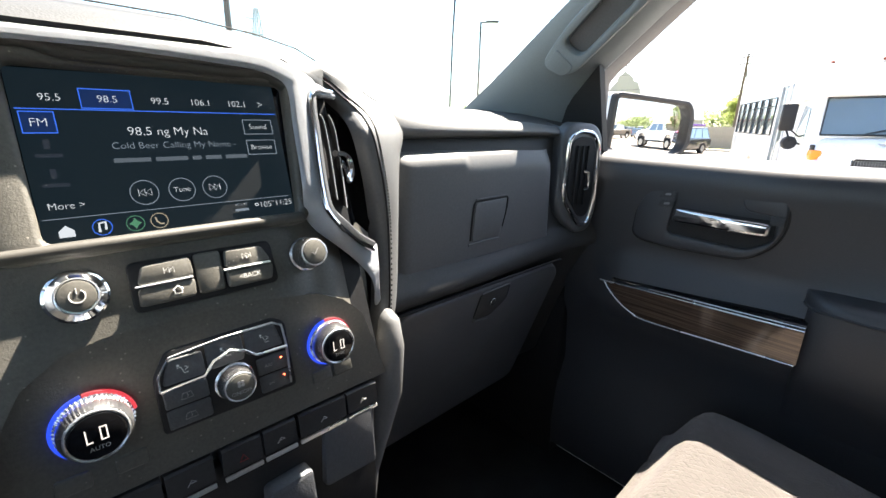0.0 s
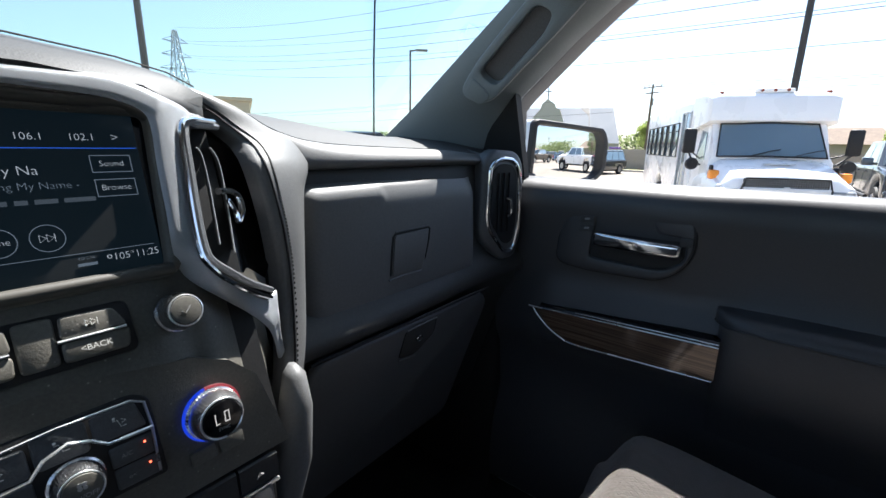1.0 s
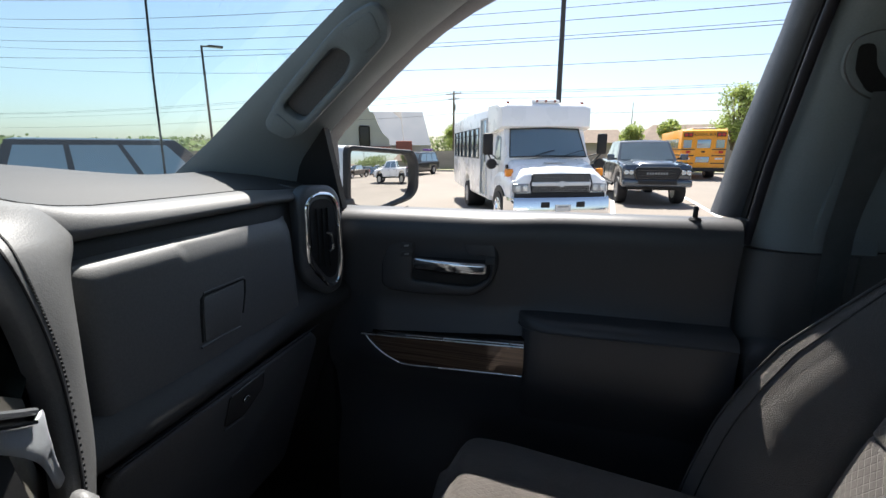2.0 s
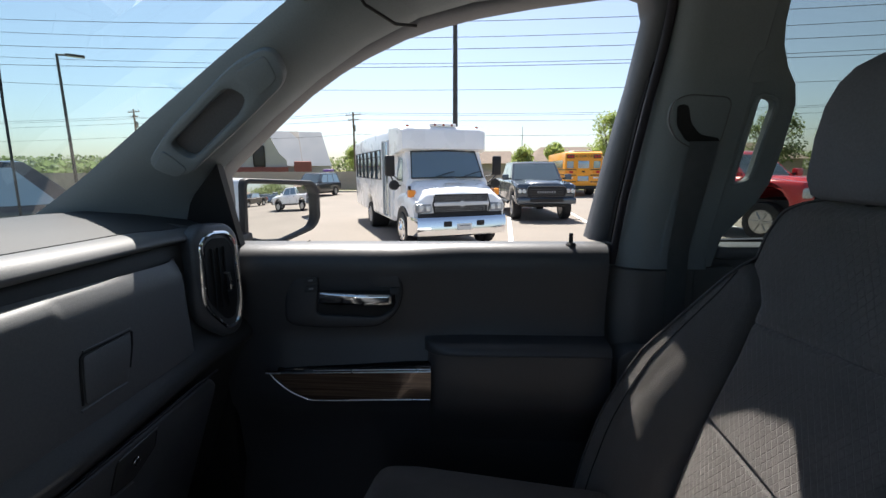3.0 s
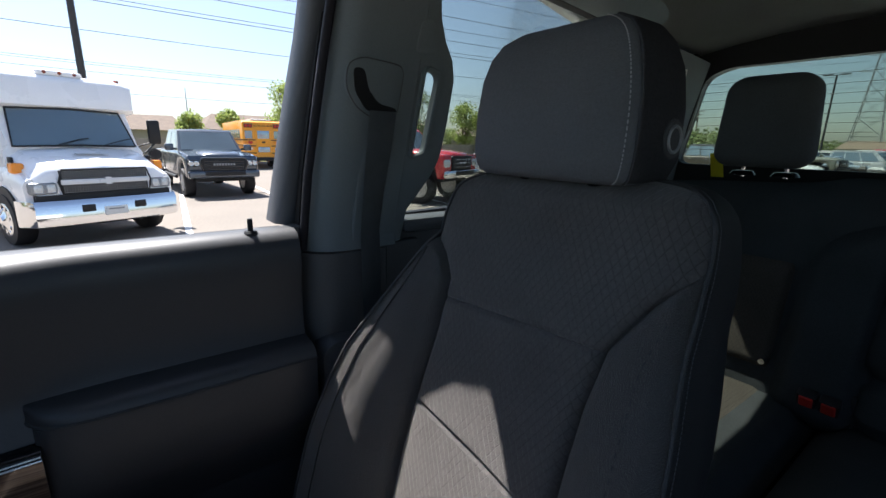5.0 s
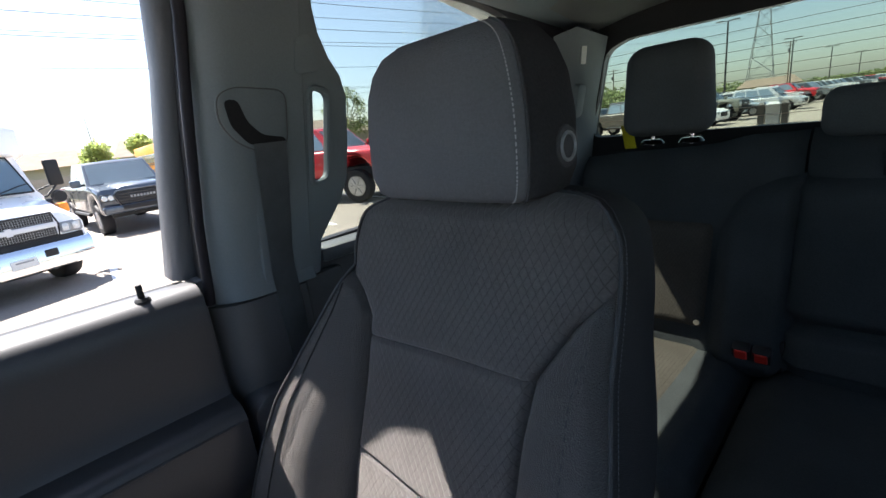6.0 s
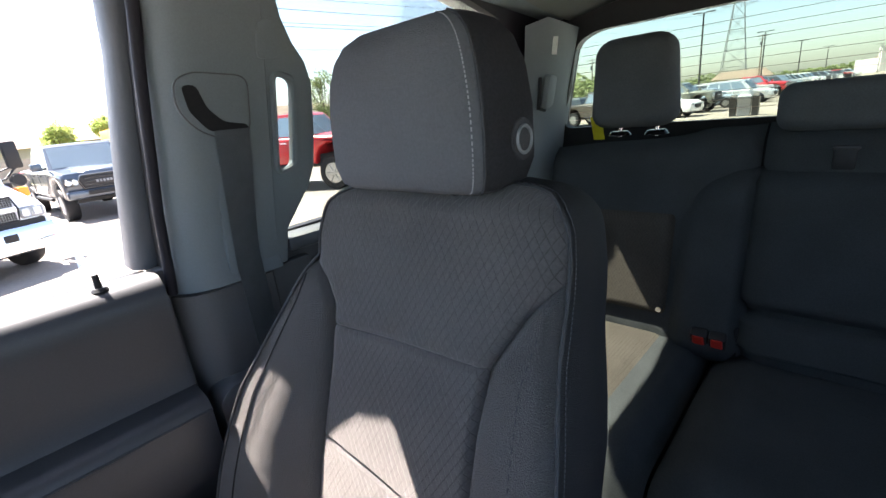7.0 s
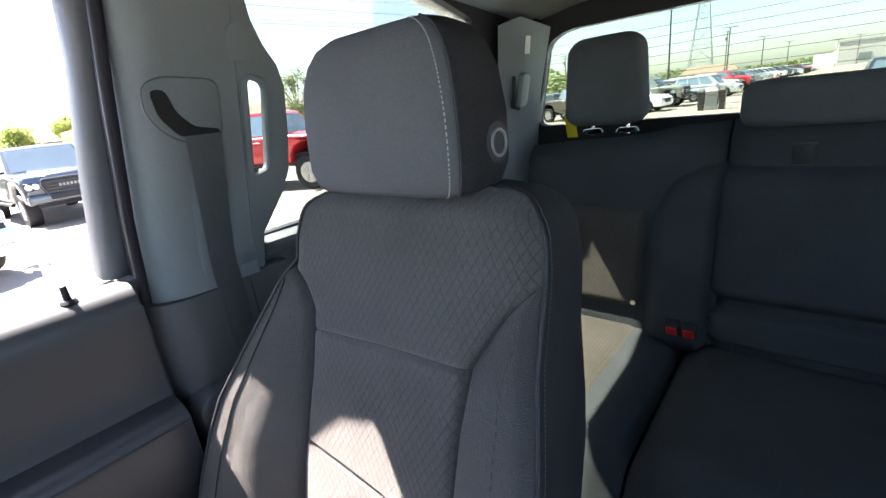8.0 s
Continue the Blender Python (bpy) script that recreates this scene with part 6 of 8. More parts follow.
# pale double stitching along the inboard bolster
for i in range(46):
    z = 1.10 + 0.505 * i / 46
    part("stitch", tube([seat_front(-(split_at(-1, z + d) * 0.42 + half_at(-1, z + d) * 0.58), z + d) + Vector((0, 0.0012, 0)) for d in (0, 0.0048)], 0.0005, 4), SEATTHREAD, SEAT)
for i in range(0, 4 * (len(RIM[-1]) - 8)):
    k, f = 2 + i // 4, (i % 4) / 4
    p, q = seat_side(-1, 0.06, k), seat_side(-1, 0.06, k + 1)
    part("stitch", tube([p.lerp(q, f) + Vector((-0.0008, 0.0006, 0)), p.lerp(q, f + 0.13) + Vector((-0.0008, 0.0006, 0))], 0.0005, 4), SEATTHREAD, SEAT)


# head restraint
def head_ring(z, w, yf, yb, x0=0.0):
    pts = []
    for a in span(0, 2 * math.pi, 40)[:-1]:
        c, s = math.cos(a), math.sin(a)
        pts.append(Vector((CX + 0.011 + x0 + w * math.copysign(abs(c) ** 0.36, c), (yf + yb) / 2 + (yf - yb) / 2 * math.copysign(abs(s) ** 0.46, s), z)))
    return pts


HEAD = [(1.706, 0.086, -0.436, -0.478), (1.708, 0.106, -0.421, -0.494), (1.714, 0.116, -0.413, -0.505), (1.735, 0.1225, -0.408, -0.514), (1.7845, 0.1215, -0.41, -0.516), (1.823, 0.116, -0.414, -0.513), (1.848, 0.106, -0.42, -0.507), (1.864, 0.092, -0.428, -0.499), (1.8735, 0.072, -0.44, -0.488), (1.8765, 0.05, -0.452, -0.476)]
rest_ = part("head_restraint", loft([head_ring(*h) for h in HEAD]), HEADCLOTH, SEAT, "grey cloth head restraint with pale stitching", smooth=80)
def head_side(u, v):
    """Inboard side of the head restraint; u from front to back, v up."""
    z, w, yf, yb = [lerp([(k, h[i]) for k, h in enumerate(HEAD)], v) for i in range(4)]
    a = math.pi - 0.60 + 1.45 * u
    c, t = math.cos(a), math.sin(a)
    return Vector((CX + 0.0102 - w * abs(c) ** 0.36, (yf + yb) / 2 + (yf - yb) / 2 * math.copysign(abs(t) ** 0.46, t), z))


part("side_panel", sheet(head_side, span(0, 1, 24), span(1.5, 7.6, 34), 0.0015), HEADSIDE, rest_, "black cloth side of the head restraint", smooth=60)
line = curve_points([head_side(0.0, v) + Vector((0, 0.0012, 0)) for v in span(1.2, 8.2, 10)], 6)
part("side_piping", tube(line, 0.0016, 6), HEADSIDE, rest_)
line = [p + Vector((0.0085, 0.0062, 0)) for p in line]
for a, b in zip(line, line[1:]):
    part("stitch", tube([a, a.lerp(b, 0.6)], 0.0007, 4), THREAD, rest_)
part("release_button", cyl((CX - 0.096, -0.470, 1.754), (CX - 0.1135, -0.470, 1.754), 0.021, 0.0195, 32, 0.002), SEATSIDE, rest_, "round black release button")
part("button_ring", tube([(CX - 0.1138, -0.470 + 0.0125 * math.cos(a), 1.754 + 0.0125 * math.sin(a)) for a in span(0, 2 * math.pi, 28)[:-1]], 0.0018, 6, True), STEEL, rest_)
for dx in (-0.05, 0.05):
    part("headrest_post", cyl((CX + dx, -0.452, 1.66), (CX + dx, -0.455, 1.72), 0.006, None, 12), CHROME, SEAT)
    part("post_collar", cyl((CX + dx, -0.450, 1.700), (CX + dx, -0.450, 1.709), 0.016, 0.013, 18), BLACK, SEAT)


# cushion
def cushion(u, v):
    """u across, v from the backrest to the front edge."""
    y = -0.30 + 0.515 * v
    hw = 0.262 - 0.02 * smooth(0.75, 1.0, v)
    a = abs(u)
    z = 1.165 + 0.068 * v + 0.010 * smooth(0.57, 0.72, a) - 0.075 * smooth(0.80, 1.0, a) ** 1.6
    z -= 0.085 * smooth(0.84, 1.0, v) ** 2.4
    z -= 0.006 * math.exp(-((a - 0.57) / 0.02) ** 2)
    return Vector((CX + 0.005 + hw * u, y, z))


part("cushion_insert", sheet(lambda u, v: cushion(u * 0.57, v), span(-1, 1, 24), span(0, 1, 44), 0.004), CLOTHFLAT, SEAT, "diamond-patterned seat cushion", smooth=70)
for sgn in (1, -1):
    part("cushion_bolster", sheet(lambda u, v: cushion(sgn * (0.57 + 0.43 * u), v), span(0, 1, 14), span(0, 1, 44), 0.004), BOLSTER, SEAT, smooth=70)
part("cushion_base", box(CX - 0.225, CX + 0.235, -0.30, 0.212, 0.90, 1.155, 0.03, 3), SEATSIDE, SEAT)
part("seat_frame", box(CX - 0.20, CX + 0.20, -0.28, 0.18, 0.82, 0.93, 0.01), BLACK, SEAT)

# ---- rear bench ----
BENCH = thing("rear_bench_seat", "dark cloth rear bench with head restraints and red-buckled belts", "car seat", (0.0, -1.1, 0.82))


def rear_back(x0, x1, z0, top, mat, name, proud=0.0, label="", r=0.03):
    def f(u, v):
        x = x0 + (x1 - x0) * u
        z1 = lerp(top, x) if isinstance(top, list) else top
        z = z0 + (z1 - z0) * v
        e = min(u * (x1 - x0), (1 - u) * (x1 - x0))
        ez = min(v * (z1 - z0), (1 - v) * (z1 - z0))
        y = -1.12 + (1.45 - z) * 0.22
        return Vector((x, y + proud - 0.030 * (1 - smooth(0, r, e)) - 0.030 * (1 - smooth(0, r, ez)), z))
    return part(name, sheet(f, span(0, 1, 22), span(0, 1, 24), 0.01), mat, BENCH, label, smooth=70)


rear_back(0.205, 0.665, 1.20, [(0.205, 1.697), (0.30, 1.696), (0.345, 1.684), (0.40, 1.678), (0.55, 1.672), (0.665, 1.662)], REARCLOTH, "right_seatback", 0.0, "dark cloth rear seatback")
rear_back(-0.655, 0.200, 1.20, 1.700, REARCLOTH, "left_seatback", 0.006, "dark cloth rear seatback")
rear_back(0.335, 0.60, 1.288, 1.525, REARPANEL, "right_seatback_panel", 0.016, "patterned cloth panel in the rear seatback", 0.015)
rear_back(0.190, 0.330, 1.22, [(0.19, 1.622), (0.24, 1.612), (0.28, 1.592), (0.31, 1.562), (0.33, 1.53)], REARCLOTH, "right_bolster", 0.030)
rear_back(-0.42, 0.210, 1.345, 1.615, REARCLOTH, "folding_centre_pad", 0.034, "padded folding centre section", 0.025)
rear_back(-0.42, 0.205, 1.25, 1.340, REARCLOTH, "lower_centre_pad", 0.030, "", 0.02)
part("panel_button", cyl((0.350, -1.105, 1.310), (0.350, -1.066, 1.313), 0.007, 0.006, 16), CHROME, BENCH)
part("panel_edge", box(0.33, 0.62, -1.10, -1.082, 1.258, 1.282, 0.006), REARCLOTH, BENCH)


def rear_cushion(x0, x1, y0=-1.10, y1=-0.60, z=1.243):
    def f(u, v):
        e = min(u * (x1 - x0), (1 - u) * (x1 - x0))
        return Vector((x0 + (x1 - x0) * u, y0 + (y1 - y0) * v, z + 0.02 * v - 0.05 * (1 - smooth(0, 0.045, e)) - 0.16 * smooth(0.78, 1.0, v) ** 2))
    return sheet(f, span(0, 1, 22), span(0, 1, 26), 0.01)


part("right_cushion", rear_cushion(0.247, 0.66), REARCLOTH, BENCH, "dark cloth rear cushion", smooth=70)
part("right_cushion_panel", sheet(lambda u, v: Vector((0.345 + 0.235 * u, -1.095 + 0.37 * v, 1.249 + 0.014 * v - 0.006 * (1 - smooth(0, 0.06, min(u, 1 - u, v, 1 - v))))), span(0, 1, 14), span(0, 1, 14), 0.003), REARPANEL, BENCH, smooth=70)
part("centre_cushion", rear_cushion(-0.62, 0.243, z=1.238), REARCLOTH, BENCH, smooth=70)
part("bench_base", box(-0.64, 0.64, -1.12, -0.68, 0.84, 1.10, 0.02), BLACK, BENCH)
for x0, x1, z0, z1, yc in ((0.360, 0.550, 1.708, 1.902, -1.185), (-0.055, 0.190, 1.684, 1.772, -1.20), (-0.60, -0.41, 1.708, 1.902, -1.185)):
    rows = []
    rc = 0.036 if z1 > 1.8 else 0.026
    for t in [0, 0.01, 0.035, 0.07, 0.11, 0.16, 0.25, 0.4, 0.55, 0.7, 0.8, 0.86, 0.91, 0.95, 0.98, 0.995, 1]:
        z = z0 + (z1 - z0) * t
        dz = min(rc, min(t, 1 - t) * (z1 - z0))
        inset = rc - math.sqrt(max(0, rc * rc - (rc - dz) ** 2))
        taper = 1 - 0.14 * t if z1 > 1.8 else 1
        rows.append([Vector(((x0 + x1) / 2 + ((x1 - x0) / 2 * taper - inset) * math.copysign(abs(math.cos(a)) ** 0.45, math.cos(a)), yc + (0.046 - inset * 0.85) * math.copysign(abs(math.sin(a)) ** 0.55, math.sin(a)), z)) for a in span(0, 2 * math.pi, 32)[:-1]])
    hr = part("head_restraint", loft(rows), REARCLOTH, BENCH, "black cloth rear head restraint", smooth=80)
    for dx in (-0.041, 0.041):
        xm = (x0 + x1) / 2 - 0.01
        part("post", cyl((xm + dx, yc, z0 - 0.022), (xm + dx, yc, z0 + 0.03), 0.005, None, 12), CHROME, hr)
        part("post_collar", cyl((xm + dx, yc + 0.005, z0 - 0.018), (xm + dx, yc + 0.005, z0 - 0.008), 0.027, 0.019, 24, 0.002), GLOSSBLACK, hr)
part("pull_loop", box(0.065, 0.098, -1.175, -1.150, 1.615, 1.655, 0.004), BLACK, BENCH)
part("loop_tab", box(0.063, 0.100, -1.160, -1.146, 1.652, 1.659, 0.002), SEATSIDE, BENCH)
BUCK = thing("rear_buckles", "pair of rear seat belt buckles with red release buttons", "seat belt buckle", (0.25, -1.10, 1.20))
for x in (0.262, 0.228):
    b = part("buckle", moved(box(-0.016, 0.016, -0.012, 0.012, -0.03, 0.035, 0.005, 2), pose(x, -1.062, 1.262, -28, 0, 0)), BLACK, BUCK)
    part("release_button", moved(box(-0.011, 0.011, 0.010, 0.0145, 0.006, 0.033, 0.002, 1), pose(x, -1.062, 1.262, -28, 0, 0)), REDPL, b, "red release button")
part("buckle_tray", box(0.195, 0.300, -1.13, -1.072, 1.22, 1.305, 0.008), BLACK, BUCK)
strap = thing("yellow_strap", "short yellow webbing strap beside the rear head restraint", "strap", (0.555, -1.21, 1.69))
part("webbing", sheet(lambda u, v: Vector((0.530 + 0.028 * u + 0.014 * v, -1.20 - 0.01 * v, 1.680 + 0.055 * v)), span(0, 1, 4), span(0, 1, 6), 0.003), YELLOW, strap)

# ---- the lot and what stands on it ----
def ground_sheet():
    return sheet(lambda u, v: Vector((u, v, -0.012)), (-1500, -200, -60, 60, 200, 1500), (-1500, -200, -60, 60, 200, 1500))


solid("ground", ground_sheet(), GRASS, "dry summer grass beyond the car park", kind="structure", smooth=0)
solid("pavement", box(-70, 33.2, -230, 60, -0.3, 0.0), ASPHALT, "pale worn car park paving", kind="structure", smooth=0)
solid("kerb", box(33.2, 33.5, -60, 60, -0.3, 0.13, 0.02), material("concrete_kerb", (0.42, 0.39, 0.34), 0.9, 0, 0.15, 1, 0.3, 30), "low concrete kerb along the fence", kind="structure")
for i, (x0, y0, x1, y1) in enumerate(((8.6, -1.0, 15.8, -1.72), (12.2, -3.95, 18.5, -4.4), (9.0, -7.8, 15.0, -8.3), (8.5, -5.0, 12.0, -5.3))):
    d = Vector((x1 - x0, y1 - y0, 0))
    solid("parking_line", moved(box(0, d.length, -0.06, 0.06, 0.0, 0.004), Matrix.Translation((x0, y0, 0)) @ Matrix.Rotation(math.atan2(d.y, d.x), 4, "Z")), PAINTLINE, "white painted parking line", kind="structure", smooth=0)


# ---- vehicles; local x forward, y to the left, origin under the front axle ----
def wheel(parent, x, y, r, w, rimmat=ALLOY, spokes=6):
    s = 1 if y > 0 else -1
    t = part("wheel", cyl((x, y - s * w, r), (x, y, r), r * 0.60, None, 24), rimmat, parent)
    n = 32
    rows = [[Vector((x + rr * math.cos(2 * math.pi * k / n), y + s * dy, r + rr * math.sin(2 * math.pi * k / n))) for k in range(n)] for rr, dy in ((r * 0.62, -w), (r * 0.95, -w), (r, -w * 0.85), (r, -w * 0.15), (r * 0.95, 0.004), (r * 0.64, 0.008), (r * 0.60, -0.03), (r * 0.60, -w * 0.9))]
    part("tyre", loft(rows, caps=False), RUBBER, t)
    hub = [cyl((x, y - 0.01 * s, r), (x, y + 0.012 * s, r), r * 0.17, None, 14)]
    for k in range(spokes):
        a = 2 * math.pi * k / spokes
        hub.append(cyl((x + r * 0.1 * math.cos(a), y, r + r * 0.1 * math.sin(a)), (x + r * 0.57 * math.cos(a), y - s * 0.01, r + r * 0.57 * math.sin(a)), r * 0.07, None, 6))
    part("rim", merge(*hub), rimmat, t)
    part("brake_well", cyl((x, y - s * 0.06, r), (x, y - s * 0.035, r), r * 0.56, None, 20), BLACK, t)


def arch(xc, r, z0, n=7, rev=True):
    """Points of a wheel opening in a side profile, from behind to ahead."""
    return [(xc - r * math.cos(math.pi * k / n), z0 + r * math.sin(math.pi * k / n)) for k in range(n + 1)]


def side_body(profile, half, bevel=0.05):
    bm = plate([(p[0], p[1]) for p in profile], 2 * half, axes((0, half, 0), (1, 0, 0), (0, 0, 1)))
    rim = [e for e in bm.edges if abs(abs(e.verts[0].co.y) - half) < 1e-5 and abs(abs(e.verts[1].co.y) - half) < 1e-5 and abs(e.verts[0].co.y - e.verts[1].co.y) < 1e-5]
    if bevel:
        bmesh.ops.bevel(bm, geom=rim, offset=bevel, segments=3, affect="EDGES", profile=0.5, clamp_overlap=True)
    return bm


def cabin(x0, x1, t0, t1, zb, zt, half, tuck=0.16):
    """Glasshouse: base from x0 to x1, roof from t0 to t1."""
    rings = []
    for s, in ((0.0,), (0.5,), (0.88,), (0.97,), (1.0,)):
        a, b = x0 + (t0 - x0) * s, x1 + (t1 - x1) * s
        h = half - tuck * s - (0.06 if s == 1.0 else 0)
        e = 0.08 if s == 1.0 else 0
        rings.append([Vector(p) for p in ((a + e, -h, zb + (zt - zb) * s), (b - e, -h, zb + (zt - zb) * s), (b - e + 0.06, 0, zb + (zt - zb) * s + (0.02 if s == 1 else 0)), (b - e, h, zb + (zt - zb) * s), (a + e, h, zb + (zt - zb) * s), (a + e - 0.04, 0, zb + (zt - zb) * s + (0.02 if s == 1 else 0)))])
    return loft(rings)


def side_glass(parent, x0, x1, t0, t1, zb, zt, half, tuck, cuts):
    """Side panes between the given fractions, on both sides."""
    for s in (1, -1):
        for f0, f1 in cuts:
            def pt(f, g):
                a, b = x0 + (t0 - x0) * g, x1 + (t1 - x1) * g
                return Vector((a + (b - a) * f, s * (half - tuck * g + 0.006), zb + (zt - zb) * g))
            quad_ = [pt(f0, 0.10), pt(f1, 0.10), pt(f1, 0.86), pt(f0, 0.86)]
            inner = [q - Vector((0, s * 0.012, 0)) for q in quad_]
            part("side_window", loft([quad_, inner]), CARGLASS, parent, smooth=0)


def end_glass(parent, name, xb, xt, zb, zt, half, tuck, front=True):
    d = 0.02 if front else -0.02
    q = []
    for g, k in ((0.10, 0.90), (0.88, 0.92)):
        x = xb + (xt - xb) * g
        h = (half - tuck * g) * k
        q.append([Vector((x + d, -h, zb + (zt - zb) * g)), Vector((x + d * 3.6, 0, zb + (zt - zb) * g)), Vector((x + d, h, zb + (zt - zb) * g))])
    bm = bmesh.new()
    rows = [[bm.verts.new(p) for p in r] for r in q]
    for i in range(2):
        bm.faces.new((rows[0][i], rows[0][i + 1], rows[1][i + 1], rows[1][i]))
    bmesh.ops.solidify(bm, geom=bm.faces[:], thickness=0.012)
    part(name, bm, CARGLASS, parent)


def pickup(label, paint, lift=0.0, tyre=0.41, L=3.75, dark_front=False, group="", grille=BLACK, bumper=CHROME, rim=ALLOY):
    v = thing("pickup_truck", label, "pickup truck", group=group)
    z0, zs = 0.50 + lift, 1.22 + lift
    prof = [(-L - 1.05, z0 + 0.12)] + [p for p in arch(-L, tyre + 0.10, z0)] + [p for p in arch(0, tyre + 0.10, z0)] + [(0.72, z0), (0.84, z0 + 0.2), (0.84, zs - 0.16), (0.78, zs - 0.05), (0.1, zs + 0.02), (-0.62, zs + 0.06), (-3.0, zs + 0.05), (-L - 1.05, zs + 0.03)]
    part("body", side_body(prof, 0.99, 0.10), paint, v, smooth=50)
    part("bonnet_bulge", loft([[Vector((x, -w, z - 0.05)), Vector((x, -w * 0.8, z + 0.02)), Vector((x, w * 0.8, z + 0.02)), Vector((x, w, z - 0.05))] for x, w, z in ((-0.60, 0.62, zs + 0.075), (0.2, 0.62, zs + 0.05), (0.70, 0.56, zs - 0.01), (0.82, 0.50, zs - 0.07))]), paint, v, smooth=60)
    part("cab", cabin(-3.0, -0.55, -2.75, -1.25, zs + 0.02, zs + 0.70, 0.93), paint, v, smooth=40)
    part("bed_cavity", box(-L - 0.98, -3.05, -0.82, 0.82, zs + 0.035, zs + 0.062), BLACK, v)
    part("undertray", box(-L - 0.9, 0.6, -0.75, 0.75, z0 - 0.10, z0 + 0.25), BLACK, v)
    side_glass(v, -3.0, -0.55, -2.75, -1.25, zs + 0.02, zs + 0.70, 0.93, 0.16, ((0.05, 0.44), (0.48, 0.90)))
    end_glass(v, "windscreen", -0.55, -1.25, zs + 0.02, zs + 0.70, 0.93, 0.16)
    end_glass(v, "rear_glass", -3.0, -2.75, zs + 0.02, zs + 0.70, 0.93, 0.16, False)
    if dark_front:
        gp = rounded([(-0.60, zs - 0.12), (-0.66, zs - 0.24), (-0.56, zs - 0.50), (0.56, zs - 0.50), (0.66, zs - 0.24), (0.60, zs - 0.12)], 0.05, 4)
        g = part("grille", plate(gp, 0.06, axes((0.845, 0, 0), (0, 1, 0), (0, 0, 1)), (), 0.012), BLACK, v, "large black grille with a raised surround")
        part("grille_surround", tube([(0.905, y, z) for y, z in gp], 0.022, 6, True), BLACKPAINT, g)
        for k in range(4):
            part("grille_bar", box(0.898, 0.912, -0.55, 0.55, zs - 0.46 + 0.08 * k, zs - 0.44 + 0.08 * k, 0.004, 1), BLACKPAINT, g)
        for k in range(8):
            part("lettering_bar", box(0.910, 0.922, -0.30 + k * 0.077, -0.25 + k * 0.077, zs - 0.335, zs - 0.265, 0.004, 1), STEEL, g, smooth=0)
    else:
        g = part("grille", box(0.80, 0.885, -0.60, 0.60, zs - 0.49, zs - 0.08, 0.06, 3), grille, v)
        for k in range(3):
            part("grille_bar", box(0.868, 0.888, -0.48, 0.48, zs - 0.40 + 0.10 * k, zs - 0.375 + 0.10 * k, 0.006, 1), CHROME, g)
        part("badge_bar", box(0.88, 0.90, -0.20, 0.20, zs - 0.30, zs - 0.255, 0.008), SILVER, g)
    for s in (1, -1):
        lamp = part("headlight", box(0.74, 0.872, s * 0.66, s * 0.96, zs - 0.37 if dark_front else zs - 0.40, zs - 0.16, 0.05), BLACK if dark_front else LAMPCLEAR, v)
        for dy in (0.73, 0.87):
            part("lamp_eye", cyl((0.868, s * dy, zs - 0.27), (0.885, s * dy, zs - 0.27), 0.058 if dark_front else 0.042, 0.050 if dark_front else 0.038, 16), LAMPCLEAR, lamp)
            if dark_front:
                part("lamp_ring", tube([(0.884, s * dy + 0.062 * math.cos(a), zs - 0.27 + 0.062 * math.sin(a)) for a in span(0, 2 * math.pi, 20)[:-1]], 0.010, 6, True), CHROME, lamp)
        part("fog_lamp", box(0.90, 0.955, s * 0.66, s * 0.84, z0 + 0.12, z0 + 0.22, 0.02), LAMPCLEAR, v)
        m = part("side_mirror", box(-0.72, -0.56, s * 1.02, s * 1.25, zs + 0.06, zs + 0.26, 0.03), paint, v)
        part("mirror_arm", box(-0.68, -0.60, s * 0.93, s * 1.05, zs + 0.08, zs + 0.14), BLACK, m)
        part("door_handle", box(-1.62, -1.42, s * 0.988, s * 1.01, zs - 0.12, zs - 0.08, 0.008, 1), CHROME if not dark_front else BLACK, v)
        part("door_handle", box(-2.62, -2.42, s * 0.988, s * 1.01, zs - 0.12, zs - 0.08, 0.008, 1), CHROME if not dark_front else BLACK, v)
        for xd in (-0.66, -1.78, -2.92):
            part("door_gap", box(xd - 0.006, xd + 0.006, s * 0.986, s * 0.9925, z0 + 0.12, zs + 0.02), BLACK, v, smooth=0)
        part("step_bar", tube([(-0.75, s * 1.0, z0 - 0.02), (-2.85, s * 1.0, z0 - 0.02)], 0.05, 8), BLACK, v)
        part("tail_light", box(-L - 1.065, -L - 0.98, s * 0.80, s * 0.99, zs - 0.40, zs, 0.02), REDLENS, v)
        for xw in (0, -L):
            wheel(v, xw, s * 0.99, tyre, 0.28, rim)
    part("front_bumper", box(0.80, 0.98, -0.98, 0.98, z0 + 0.02, zs - 0.48, 0.06, 3), bumper, v)
    part("bumper_slot", box(0.965, 0.992, -0.55, 0.55, z0 + 0.10, z0 + 0.22, 0.02), BLACK, v)
    part("rear_bumper", box(-L - 1.18, -L - 1.02, -0.95, 0.95, z0, z0 + 0.22, 0.04), bumper, v)
    return v


